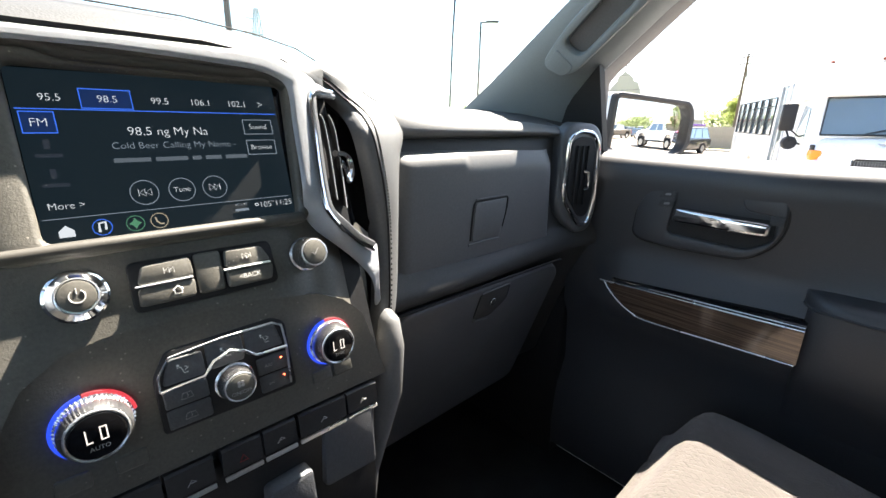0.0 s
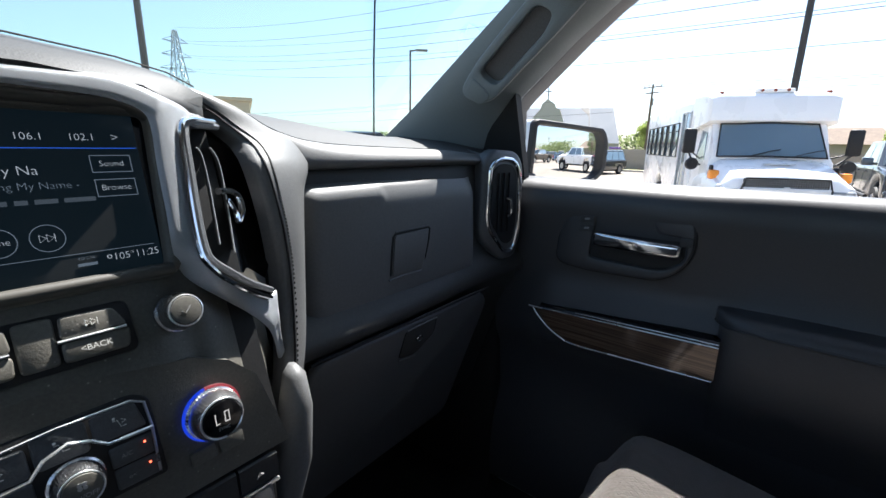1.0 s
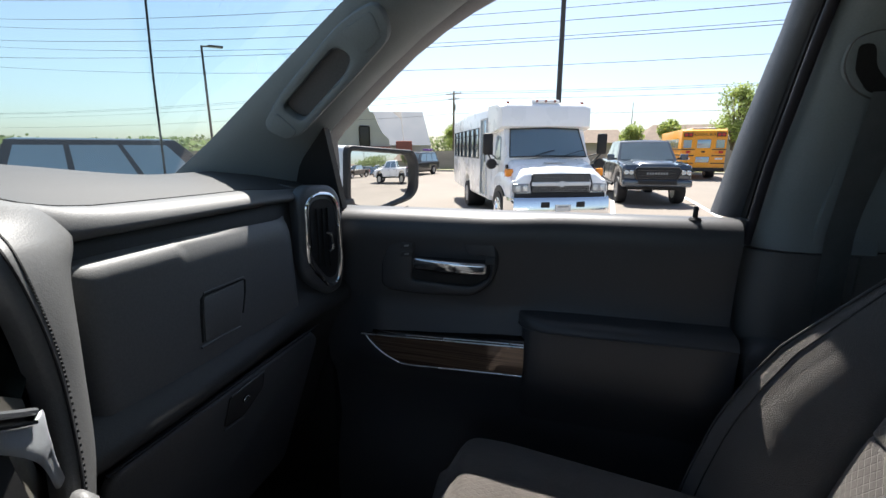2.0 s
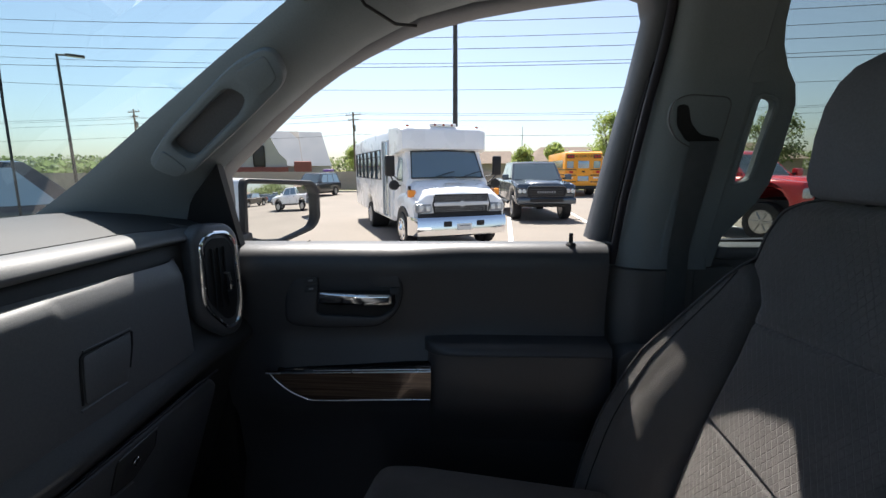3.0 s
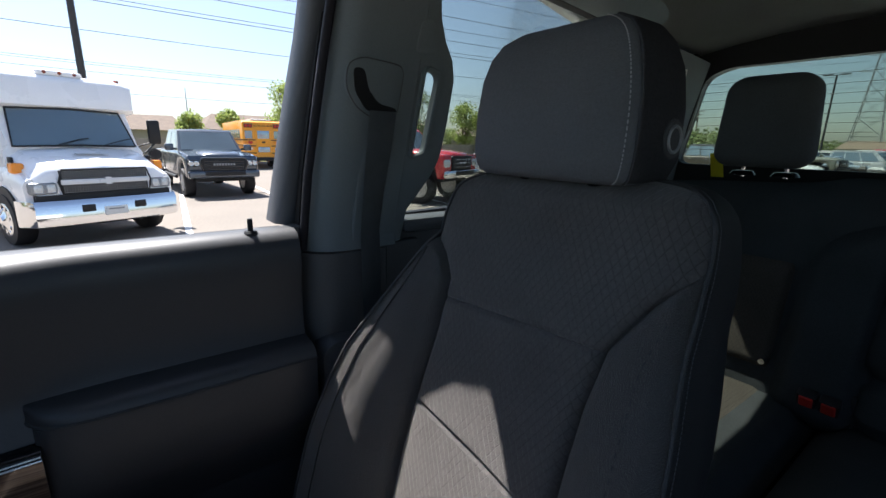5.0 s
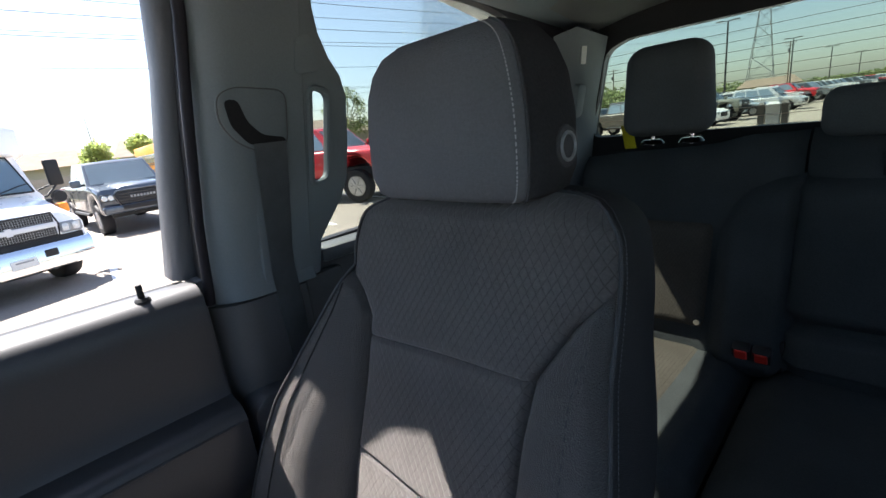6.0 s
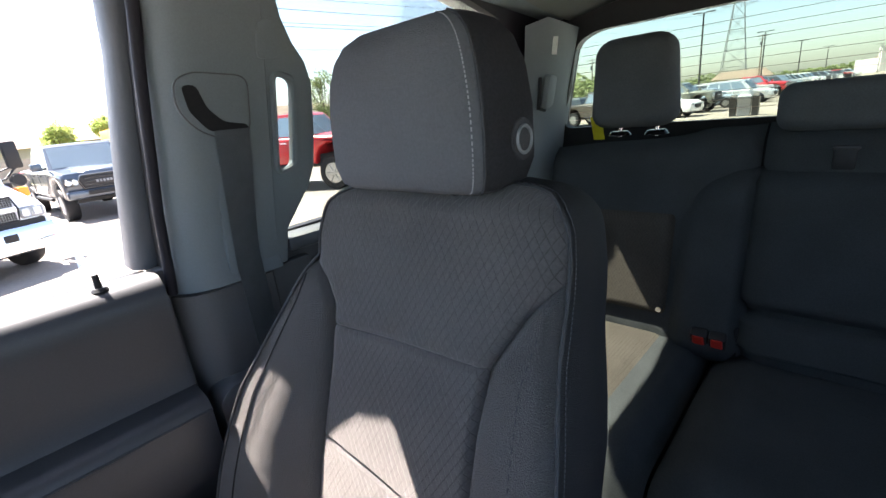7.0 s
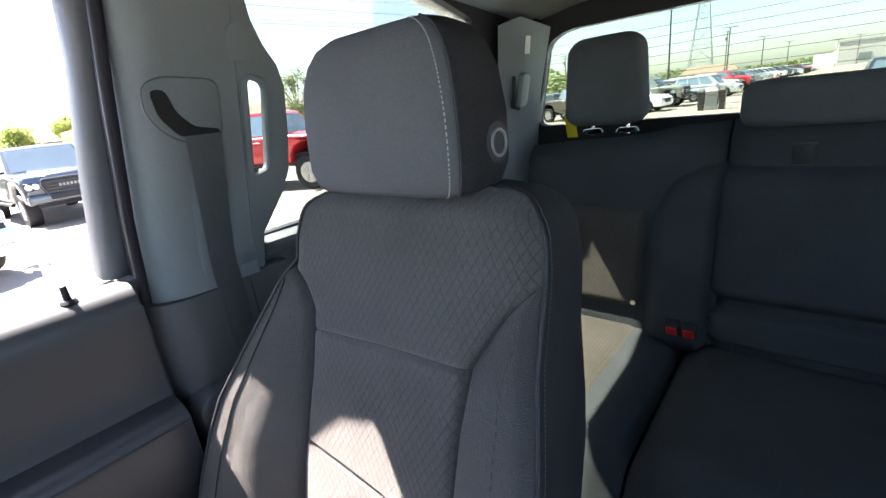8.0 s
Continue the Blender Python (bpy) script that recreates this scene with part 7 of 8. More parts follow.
def car(label, paint, wagon=True, group="", name="parked_car"):
    v = thing(name, label, "car", group=group)
    z0, zs, H = 0.30, 0.98 if wagon else 0.90, 1.72 if wagon else 1.44
    L = 2.75
    prof = [(-L - 0.92, z0 + 0.15)] + arch(-L, 0.40, z0) + arch(0, 0.40, z0) + [(0.80, z0), (0.88, z0 + 0.2), (0.84, zs - 0.22), (0.55, zs - 0.08), (-0.45, zs + 0.02), (-L - 0.6, zs + 0.06), (-L - 0.95, zs - 0.02)]
    part("body", side_body(prof, 0.90, 0.07), paint, v, smooth=40)
    xe = -L - 0.85 if wagon else -L - 0.35
    te = -L - 0.55 if wagon else -L + 0.35
    part("cabin", cabin(xe, -0.35, te, -1.10, zs - 0.02, H, 0.86), paint, v, smooth=40)
    side_glass(v, xe, -0.35, te, -1.10, zs - 0.02, H, 0.86, 0.16, ((0.05, 0.30), (0.33, 0.60), (0.63, 0.90)))
    end_glass(v, "windscreen", -0.35, -1.10, zs - 0.02, H, 0.86, 0.16)
    end_glass(v, "rear_glass", xe, te, zs - 0.02, H, 0.86, 0.16, False)
    part("undertray", box(-L - 0.8, 0.7, -0.7, 0.7, z0 - 0.08, z0 + 0.2), BLACK, v)
    part("grille", box(0.82, 0.90, -0.42, 0.42, z0 + 0.18, zs - 0.26, 0.03), BLACK, v)
    for s in (1, -1):
        part("headlight", box(0.66, 0.87, s * 0.52, s * 0.86, zs - 0.36, zs - 0.20, 0.04), LAMPCLEAR, v)
        part("tail_light", box(-L - 0.965, -L - 0.86, s * 0.55, s * 0.88, zs - 0.24, zs - 0.04, 0.03), REDLENS, v)
        part("side_mirror", box(-0.62, -0.48, s * 0.88, s * 1.04, zs + 0.02, zs + 0.16, 0.03), paint, v)
        part("door_gap", box(-1.56, -1.545, s * 0.898, s * 0.905, z0 + 0.1, zs), BLACK, v, smooth=0)
        for xw in (0, -L):
            wheel(v, xw, s * 0.90, 0.345, 0.22, ALLOY, 5)
    return v


def place(v, x, y, heading, k=1.0, stretch=(1, 1, 1)):
    v.matrix_basis = Matrix.Translation((x, y, 0)) @ Matrix.Rotation(radians(heading), 4, "Z") @ Matrix.Scale(k, 4) @ Matrix.Diagonal(Vector((*stretch, 1)))
    return v


# white shuttle bus
def shuttle():
    v = thing("shuttle_bus", "white cutaway shuttle bus with chrome bumper and roof marker lights", "bus")
    W = 1.06
    box_prof = [(-6.2, 0.55), (-5.2, 0.50)] + arch(-3.7, 0.50, 0.50) + [(-0.95, 0.50), (-0.95, 2.58), (-1.05, 2.72), (-3.5, 2.80), (-6.05, 2.74), (-6.2, 2.60)]
    bodyp = part("coach_body", side_body(box_prof, W, 0.10), WHITEPAINT, v, "white panelled coach body", smooth=40)
    part("front_cap", loft([[Vector((x, s_ * w, z)) for s_, w, z in ((-1, w0, zb), (1, w0, zb), (1, w0, zt - 0.05), (0.86, w0, zt), (-0.86, w0, zt), (-1, w0, zt - 0.05))] for x, w0, zb, zt in ((-1.0, W, 2.10, 2.78), (-0.55, W * 0.99, 2.14, 2.77), (-0.26, W * 0.97, 2.18, 2.76), (-0.14, W * 0.95, 2.20, 2.72), (-0.08, W * 0.92, 2.24, 2.64))]), WHITEPAINT, v, "white moulded roof cap over the cab", smooth=50)
    # cab and bonnet
    part("cab_shell", loft([[Vector((x, -w, 0.62)), Vector((x, w, 0.62)), Vector((x, w, z)), Vector((x, w * 0.92, zt)), Vector((x, -w * 0.92, zt)), Vector((x, -w, z))] for x, w, z, zt in ((-1.0, 0.98, 1.55, 2.24), (-0.60, 0.98, 1.55, 2.24), (-0.22, 0.97, 1.52, 2.20), (0.10, 0.96, 1.48, 1.60))]), WHITEPAINT, v, smooth=40)
    part("bonnet", loft([[Vector((x, -w, 0.80)), Vector((x, -w, z - 0.16)), Vector((x, -w * 0.82, z - 0.02)), Vector((x, 0, z + 0.03)), Vector((x, w * 0.82, z - 0.02)), Vector((x, w, z - 0.16)), Vector((x, w, 0.80))] for x, w, z in ((0.0, 0.95, 1.56), (0.30, 0.94, 1.50), (0.62, 0.92, 1.38), (0.80, 0.90, 1.28), (0.86, 0.88, 1.20))]), WHITEPAINT, v, "white sloping bonnet", smooth=45)
    part("bonnet_scoop", box(0.46, 0.56, -0.22, 0.22, 1.465, 1.480, 0.006), SILVER, v)
    q = [[Vector((0.13, -0.84, 1.58)), Vector((0.20, 0, 1.60)), Vector((0.13, 0.84, 1.58))], [Vector((-0.17, -0.76, 2.18)), Vector((-0.10, 0, 2.20)), Vector((-0.17, 0.76, 2.18))]]
    bm = bmesh.new()
    rows = [[bm.verts.new(p) for p in r] for r in q]
    for i in range(2):
        bm.faces.new((rows[0][i], rows[0][i + 1], rows[1][i + 1], rows[1][i]))
    bmesh.ops.solidify(bm, geom=bm.faces[:], thickness=0.02)
    part("windscreen", bm, BUSGLASS, v, "raked windscreen reflecting the sky")
    part("windscreen_gasket", tube([q[0][0], q[0][1], q[0][2], q[1][2], q[1][1], q[1][0]], 0.018, 6, True), BLACK, v)
    for s in (0.35, -0.30):
        part("wiper", tube([(0.20, s, 1.61), (0.175, s + 0.30, 1.70), (0.165, s + 0.42, 1.72)], 0.010, 6), BLACK, v)
    # front end
    g = part("grille", box(0.80, 0.90, -0.60, 0.60, 0.86, 1.24, 0.03), BLACK, v, "black mesh grille with a silver bar")
    part("grille_frame", tube([(0.905, -0.60, 0.86), (0.905, 0.60, 0.86), (0.905, 0.63, 1.05), (0.905, 0.58, 1.24), (0.905, -0.58, 1.24), (0.905, -0.63, 1.05)], 0.016, 6, True), BLACK, g)
    mesh_ = []
    for k in range(36):
        mesh_.append(box(0.898, 0.905, -0.575 + k * 0.033, -0.571 + k * 0.033, 0.88, 1.22))
    for k in range(10):
        mesh_.append(box(0.898, 0.905, -0.575, 0.585, 0.89 + k * 0.036, 0.894 + k * 0.036))
    part("grille_mesh", merge(*mesh_), STEEL, g, smooth=0)
    part("grille_bar", box(0.90, 0.93, -0.61, 0.61, 1.01, 1.09, 0.012), SILVER, g)
    part("emblem", plate([(-0.13, -0.030), (-0.04, -0.030), (-0.04, -0.060), (0.04, -0.060), (0.04, -0.030), (0.13, -0.030), (0.105, 0.030), (0.04, 0.030), (0.04, 0.060), (-0.04, 0.060), (-0.04, 0.030), (-0.105, 0.030)], 0.02, axes((0.925, 0, 1.05), (0, 1, 0), (0, 0, 1))), SILVER, g)
    for s in (1, -1):
        lamp = part("headlight", box(0.72, 0.885, s * 0.64, s * 0.97, 0.87, 1.06, 0.04), STEEL, v)
        for dy in (0.72, 0.87):
            part("lamp_eye", box(0.88, 0.892, s * (dy - 0.055), s * (dy + 0.055), 0.90, 1.03, 0.02), LAMPCLEAR, lamp)
        part("fender", loft([[Vector((xc, s * w, z)) for w, z in ((0.80, 0.75), (1.0, 0.75), (1.02, zt - 0.10), (0.97, zt), (0.80, zt + 0.03))] for xc, zt in ((-0.62, 1.12), (-0.30, 1.22), (0.1, 1.26), (0.5, 1.22), (0.80, 1.10))]), WHITEPAINT, v, smooth=45)
        part("side_marker", box(0.40, 0.58, s * 0.88, s * 1.03, 1.18, 1.34, 0.03), AMBER, v, "amber turn lamp")
        part("bonnet_vent", box(0.20, 0.34, s * 0.92, s * 0.955, 1.28, 1.42, 0.01), BLACK, v)
        out_ = 1.30 if s > 0 else 1.10
        m = part("wing_mirror", box(-0.36, -0.26, s * out_, s * (out_ + 0.22), 1.62, 2.10, 0.04), BLACK, v, "tall black wing mirror")
        part("mirror_arm", tube([(-0.30, s * 0.97, 1.40), (-0.18, s * 1.15, 1.46), (-0.30, s * (out_ + 0.10), 1.64)], 0.018, 6), BLACK, m)
        part("mirror_arm", tube([(-0.40, s * 0.97, 1.52), (-0.30, s * (out_ + 0.06), 1.66)], 0.014, 6), BLACK, m)
        part("convex_mirror", cyl((-0.24, s * (out_ + 0.04), 1.42), (-0.18, s * (out_ + 0.04), 1.42), 0.12, 0.10, 20), BLACK, m)
        part("wheel_arch", loft([[Vector((x, s * yy, z)) for x, z in arch(0, 0.50, 0.46, 12)] for yy in (0.80, 1.032)]), BLACK, v, smooth=30)
        wheel(v, 0, s * 1.045, 0.42, 0.24, CHROME, 10)
        cover = part("wheel_cover", loft([[Vector((rr * math.cos(k * math.pi / 14), s * yy, 0.42 + rr * math.sin(k * math.pi / 14))) for k in range(28)] for rr, yy in ((0.275, 1.050), (0.25, 1.062), (0.19, 1.052), (0.13, 1.075), (0.07, 1.10), (0.06, 1.115))]), CHROME, v, "dished chrome wheel cover", smooth=50)
        for k in range(8):
            a = k * math.pi / 4 + 0.2
            part("cover_hole", cyl((0.215 * math.cos(a), s * 1.055, 0.42 + 0.215 * math.sin(a)), (0.215 * math.cos(a), s * 1.066, 0.42 + 0.215 * math.sin(a)), 0.024, None, 10), BLACK, cover)
        wheel(v, -3.7, s * 1.04, 0.40, 0.5, ALLOY, 10)
        part("cab_window", loft([[Vector((-0.62, s * 0.985, 1.52)), Vector((-0.12, s * 0.975, 1.50)), Vector((-0.30, s * 0.94, 2.02)), Vector((-0.62, s * 0.935, 2.08))], [Vector((-0.62, s * 0.965, 1.52)), Vector((-0.12, s * 0.955, 1.50)), Vector((-0.30, s * 0.92, 2.02)), Vector((-0.62, s * 0.915, 2.08))]]), CARGLASS, v, smooth=0)
        for k in range(6):
            x0 = -1.95 - k * 0.66
            w_ = part("coach_window", box(x0 - 0.56, x0, s * (W - 0.01), s * (W + 0.012), 1.52, 2.28, 0.02), CARGLASS, bodyp)
            part("window_frame", tube([(x0 - 0.57, s * (W + 0.012), 1.51), (x0 + 0.01, s * (W + 0.012), 1.51), (x0 + 0.01, s * (W + 0.012), 2.29), (x0 - 0.57, s * (W + 0.012), 2.29)], 0.014, 4, True), BLACK, w_)
            part("window_bar", box(x0 - 0.56, x0, s * (W + 0.010), s * (W + 0.018), 2.10, 2.12), BLACK, w_, smooth=0)
    d = part("entry_door", box(-1.66, -1.06, -W - 0.015, -W + 0.01, 0.62, 2.45, 0.02), CARGLASS, bodyp, "glazed folding entry door")
    part("door_post", box(-1.38, -1.34, -W - 0.025, -W, 0.60, 2.47), SILVER, d)
    part("door_frame", tube([(-1.68, -W - 0.012, 0.60), (-1.04, -W - 0.012, 0.60), (-1.04, -W - 0.012, 2.48), (-1.68, -W - 0.012, 2.48)], 0.022, 4, True), SILVER, d)
    part("entry_door_left", box(-1.50, -1.02, W - 0.01, W + 0.012, 0.62, 2.50, 0.02), SILVER, bodyp)
    part("battery_hatch", box(-2.9, -2.5, W, W + 0.014, 0.70, 1.02, 0.01), BLACK, bodyp)
    part("fuel_flap", box(-3.05, -2.95, W, W + 0.008, 1.18, 1.30), SILVER, bodyp)
    for x, w_ in ((-2.3, 0.34), (-2.7, 0.22), (-3.0, 0.16)):
        part("lettering_bar", box(x - w_, x, W, W + 0.006, 1.30, 1.36), STEEL, bodyp, smooth=0)
    b = part("chrome_bumper", loft([[Vector((x, y, 0.36 + 0.02 * abs(y))), Vector((x + 0.05, y, 0.40)), Vector((x + 0.06, y, 0.70)), Vector((x + 0.02, y, 0.78)), Vector((x - 0.12, y, 0.78)), Vector((x - 0.12, y, 0.38))] for x, y in ((0.70, -1.08), (0.92, -0.98), (0.98, -0.6), (0.99, 0), (0.98, 0.6), (0.92, 0.98), (0.70, 1.08))]), CHROME, v, "polished chrome front bumper", smooth=50)
    for y in (-0.36, 0.36):
        part("tow_slot", box(1.02, 1.058, y - 0.09, y + 0.09, 0.58, 0.70, 0.02), BLACK, b)
    pl_ = part("front_plate", box(1.035, 1.062, -0.16, 0.16, 0.50, 0.64, 0.01), PAINTLINE, b, "pale front plate")
    part("plate_bar", box(1.060, 1.066, -0.11, 0.11, 0.585, 0.61), STEEL, pl_, smooth=0)
    part("bumper_gap", box(0.60, 0.90, -0.92, 0.92, 0.76, 0.86), BLACK, v)
    part("chassis", box(-5.8, 0.6, -0.55, 0.55, 0.30, 0.62), BLACK, v)
    for y in (-0.98, 0.98):
        part("marker_light", cyl((-0.26, y * 0.84, 2.748), (-0.165, y * 0.84, 2.742), 0.034, 0.030, 14, 0.008), MARKER, v)
    bar = part("marker_bar", box(-0.30, -0.16, -0.31, 0.31, 2.74, 2.82, 0.03, 3), WHITEPAINT, v)
    for y in (-0.2, 0, 0.2):
        part("marker_light", cyl((-0.17, y, 2.785), (-0.150, y, 2.785), 0.030, 0.026, 12), MARKER, bar)
    return v


place(shuttle(), 10.0, 0.374, 180 + 22, 1.0, (1.06, 1.02, 0.98))
place(pickup("dark grey parked pickup truck with black grille", GREYPAINT, 0.06, 0.42, dark_front=True, bumper=GREYPAINT), 15.3, -2.72, 180 + 3)
place(pickup("red lifted pickup truck with chrome bumper and large tyres", REDPAINT, 0.24, 0.47, rim=ALLOY), 10.9, -8.0, 180 + 22)
place(pickup("dark bronze parked pickup truck with chrome bumper", BROWNPAINT, 0.06, 0.42), 9.2, -27.2, 166)
place(pickup("white crew cab pickup truck with black bumper", WHITEPAINT, 0.12, 0.44, bumper=BLACK), 10.6, -15.6, 180 + 50)
place(car("black parked crossover near the fence", BLACKPAINT), 27.6, 10.0, 167, 0.88)
place(car("black parked crossover with a dusty roof", BLACKPAINT), 8.8, 7.6, -36, 1.12)


# yellow school bus seen from behind
def school_bus():
    v = thing("school_bus", "yellow school bus with black rub rails, seen from the rear", "bus")
    prof = [(0.0, 0.62), (1.6, 0.62)] + arch(2.2, 0.56, 0.62) + [(8.8, 0.62), (8.8, 2.96), (0.4, 2.96), (0.12, 2.86), (0.0, 2.55)]
    b = part("body", side_body(prof, 1.2, 0.14), YELLOWPAINT, v, "yellow coachwork", smooth=40)
    part("roof_hatch", box(0.4, 2.4, -0.6, 0.6, 2.95, 3.06, 0.04), PAINTLINE, b)
    def back(name, y0, y1, z0, z1, mat, d=0.02):
        return part(name, box(-d, 0.02, y0, y1, z0, z1, 0.012, 1), mat, b)
    for y in (-0.86, 0.86):
        back("rear_window", y - 0.22, y + 0.22, 1.86, 2.34, CARGLASS)
        lp = back("warning_lamp_box", y - 0.24, y + 0.24, 2.52, 2.76, BLACK, 0.05)
        for d in (-0.11, 0.11):
            part("warning_lamp", cyl((-0.05, y + d, 2.64), (-0.065, y + d, 2.64), 0.09, None, 14), REDLENS, lp)
        lamp = back("tail_lamp", y - 0.20, y + 0.04, 1.55, 1.70, REDLENS, 0.03)
        back("tail_lamp", y + 0.08, y + 0.24, 1.56, 1.69, AMBER, 0.03)
        back("reflector", y - 0.2, y + 0.2, 1.20, 1.30, PAINTLINE, 0.022)
    d = back("emergency_door", -0.44, 0.44, 0.72, 2.42, YELLOWPAINT, 0.028)
    part("door_window", box(-0.042, -0.02, -0.36, 0.36, 1.86, 2.36, 0.02), CARGLASS, d)
    part("door_window", box(-0.042, -0.02, -0.36, 0.36, 1.02, 1.36, 0.02), CARGLASS, d)
    part("number_bar", box(-0.036, -0.026, -0.10, 0.10, 1.60, 1.70), BLACK, d, smooth=0)
    for z in (0.98, 1.42, 1.78):
        for y0, y1 in ((-1.19, -0.46), (0.46, 1.19)):
            back("rub_rail", y0, y1, z - 0.03, z + 0.03, BLACK, 0.03)
    part("sign_word", letters("SCHOOL BUS", 0.185, axes((-0.022, 0, 2.64), (0, -1, 0), (0, 0, 1)), 0.003), BLACK, b, smooth=0)
    part("rear_bumper", box(-0.18, 0.05, -1.18, 1.18, 0.50, 0.72, 0.03), BLACK, v)
    for s in (1, -1):
        for k in range(8):
            part("side_window", box(1.0 + k * 0.9, 1.75 + k * 0.9, s * 1.19, s * 1.215, 1.86, 2.42, 0.02), CARGLASS, b)
        for z in (1.0, 1.45, 1.78):
            part("rub_rail", box(0.1, 8.7, s * 1.19, s * 1.225, z - 0.03, z + 0.03), BLACK, b)
        wheel(v, 2.2, s * 1.15, 0.48, 0.5, STEEL, 8)
        wheel(v, 8.0, s * 1.15, 0.48, 0.3, STEEL, 8)
    return v


place(school_bus(), 27.5, -7.5, -4, 0.93)

# rows of parked vehicles behind
def lot_car(name, label, kind, full=True):
    """A parked vehicle of the far rows: painted shell, glass band, wheels, lamps."""
    v = thing(name, label, "car" if kind else "pickup truck", group="parked rows")
    L, zs, H, half = ((3.6, 1.22, 1.90, 0.98), (2.75, 1.0, 1.72, 0.90), (2.75, 0.90, 1.45, 0.89))[kind]
    r = (0.40, 0.36, 0.34)[kind]
    z0 = (0.52, 0.32, 0.28)[kind]
    prof = [(-L - 0.95, z0 + 0.12)] + arch(-L, r + 0.07, z0, 5) + arch(0, r + 0.07, z0, 5) + [(0.80, z0), (0.88, zs - 0.25), (0.70, zs - 0.08), (-0.4, zs + 0.02), (-L - 0.95, zs + 0.03)]
    xe, te = ((-2.7, -2.5), (-L - 0.85, -L - 0.55), (-L - 0.35, -L + 0.35))[kind]
    shell = merge(side_body(prof, half, 0.0), cabin(xe, -0.35, te, -1.10, zs - 0.02, H, half - 0.05))
    part("shell", shell, MIXPAINT, v, smooth=30)
    ring_ = []
    for g, k in ((0.12, 1.0), (0.84, 1.0)):
        x0_, x1_, h_ = xe + (te - xe) * g, -0.35 + (-1.10 + 0.35) * g, half - 0.05 - 0.16 * g + 0.012
        zz = zs - 0.02 + (H - zs + 0.02) * g
        ring_.append([Vector((x0_ - 0.02, -h_, zz)), Vector((x1_ + 0.02, -h_, zz)), Vector((x1_ + 0.07, 0, zz)), Vector((x1_ + 0.02, h_, zz)), Vector((x0_ - 0.02, h_, zz)), Vector((x0_ - 0.05, 0, zz))])
    part("glass_band", loft(ring_, caps=False), LOTGLASS, v)
    if full:
        part("front_grille", box(0.80, 0.90, -0.5, 0.5, z0 + 0.2, zs - 0.3), BLACK, v)
        part("front_bumper", box(0.76, 0.93, -half + 0.05, half - 0.05, z0, z0 + 0.22, 0.04, 1), CHROME if kind == 0 else BLACK, v)
    for s in (1, -1):
        if full:
            part("headlight", box(0.7, 0.885, s * 0.56, s * (half - 0.04), zs - 0.36, zs - 0.18), LAMPCLEAR, v, smooth=0)
            part("tail_light", box(-L - 0.97, -L - 0.9, s * 0.6, s * (half - 0.02), zs - 0.3, zs - 0.02), REDLENS, v, smooth=0)
        for xw in (0, -L):
            w_ = part("wheel", cyl((xw, s * (half - 0.22), r), (xw, s * (half + 0.005), r), r, None, 16), RUBBER, v)
            if full:
                part("hub", cyl((xw, s * (half - 0.03), r), (xw, s * (half + 0.012), r), r * 0.58, None, 12), ALLOY, w_)
    return v


PROTO = [lot_car("parked_pickup", "parked pickup truck in a full car park row", 0), lot_car("parked_car", "parked crossover in a full car park row", 1), lot_car("parked_car", "parked saloon car in a full car park row", 2)]
FAR = [lot_car("parked_pickup", "distant parked pickup truck in a full car park row", 0, False), lot_car("parked_car", "distant parked crossover in a full car park row", 1, False), lot_car("parked_car", "distant parked saloon car in a full car park row", 2, False)]
rnd = random.Random(11)
# the row that faces the open lane: its first vehicles one by one
place(car("white parked crossover beside the lane", WHITEPAINT), 7.7, -30.7, 172, 1.04)
place(pickup("olive-grey parked pickup truck with large tyres", OLIVEPAINT, 0.10, 0.45, bumper=BLACK), 7.4, -34.7, 174)
place(car("blue-silver parked saloon car", BLUESILVER, False), 6.7, -39.2, 176)
place(car("silver parked crossover with alloy wheels", SILVERPAINT), 5.3, -43.4, 175, 1.06)
place(car("dark blue parked crossover", GREYPAINT), 6.2, -47.6, 174)
place(pickup("bright red parked pickup truck with dark bumper", REDPAINT, 0.08, 0.43, bumper=BLACK), 5.4, -54.0, 175)
place(car("near black parked crossover, its roof above the seat back", GREYPAINT), -5.0, -25.2, 178)
place(PROTO[0], 6.3, -50.8, 175)
place(PROTO[1], 19.6, -36.0, -4)
place(PROTO[2], 19.8, -32.5, -5)
place(FAR[0], 0.0, -153.0, 175)
place(FAR[1], -0.2, -156.4, 175)
place(FAR[2], -0.4, -160.0, 176)
# rows run away from the lane; each entry: offset across, heading, first and last y, share of empty bays
for off, heading, y0, y1, gaps in ((0.0, 175.5, -57.5, -150.0, 0.03), (11.6, -4.5, -39.5, -150.0, 0.06), (19.5, 175.5, -34.0, -150.0, 0.08), (31.0, -4.5, -44.0, -150.0, 0.12), (40.5, 175.5, -58.0, -150.0, 0.15), (52.0, -4.5, -80.0, -150.0, 0.2), (-15.0, -4.5, -52.0, -150.0, 0.05), (-26.0, 175.5, -90.0, -150.0, 0.1)):
    y = y0
    while y > y1:
        near = y > -84
        x = 7.6 + 0.062 * (y + 30) + off
        if rnd.random() > gaps:
            p = (PROTO if near else FAR)[rnd.choice((0, 0, 1, 1, 2))]
            copy_thing(p, Matrix.Translation((x + rnd.uniform(-0.9, 0.7), y, 0)) @ Matrix.Rotation(radians(heading + rnd.uniform(-6, 6)), 4, "Z"))
        y -= 3.05 + rnd.random() * 0.5
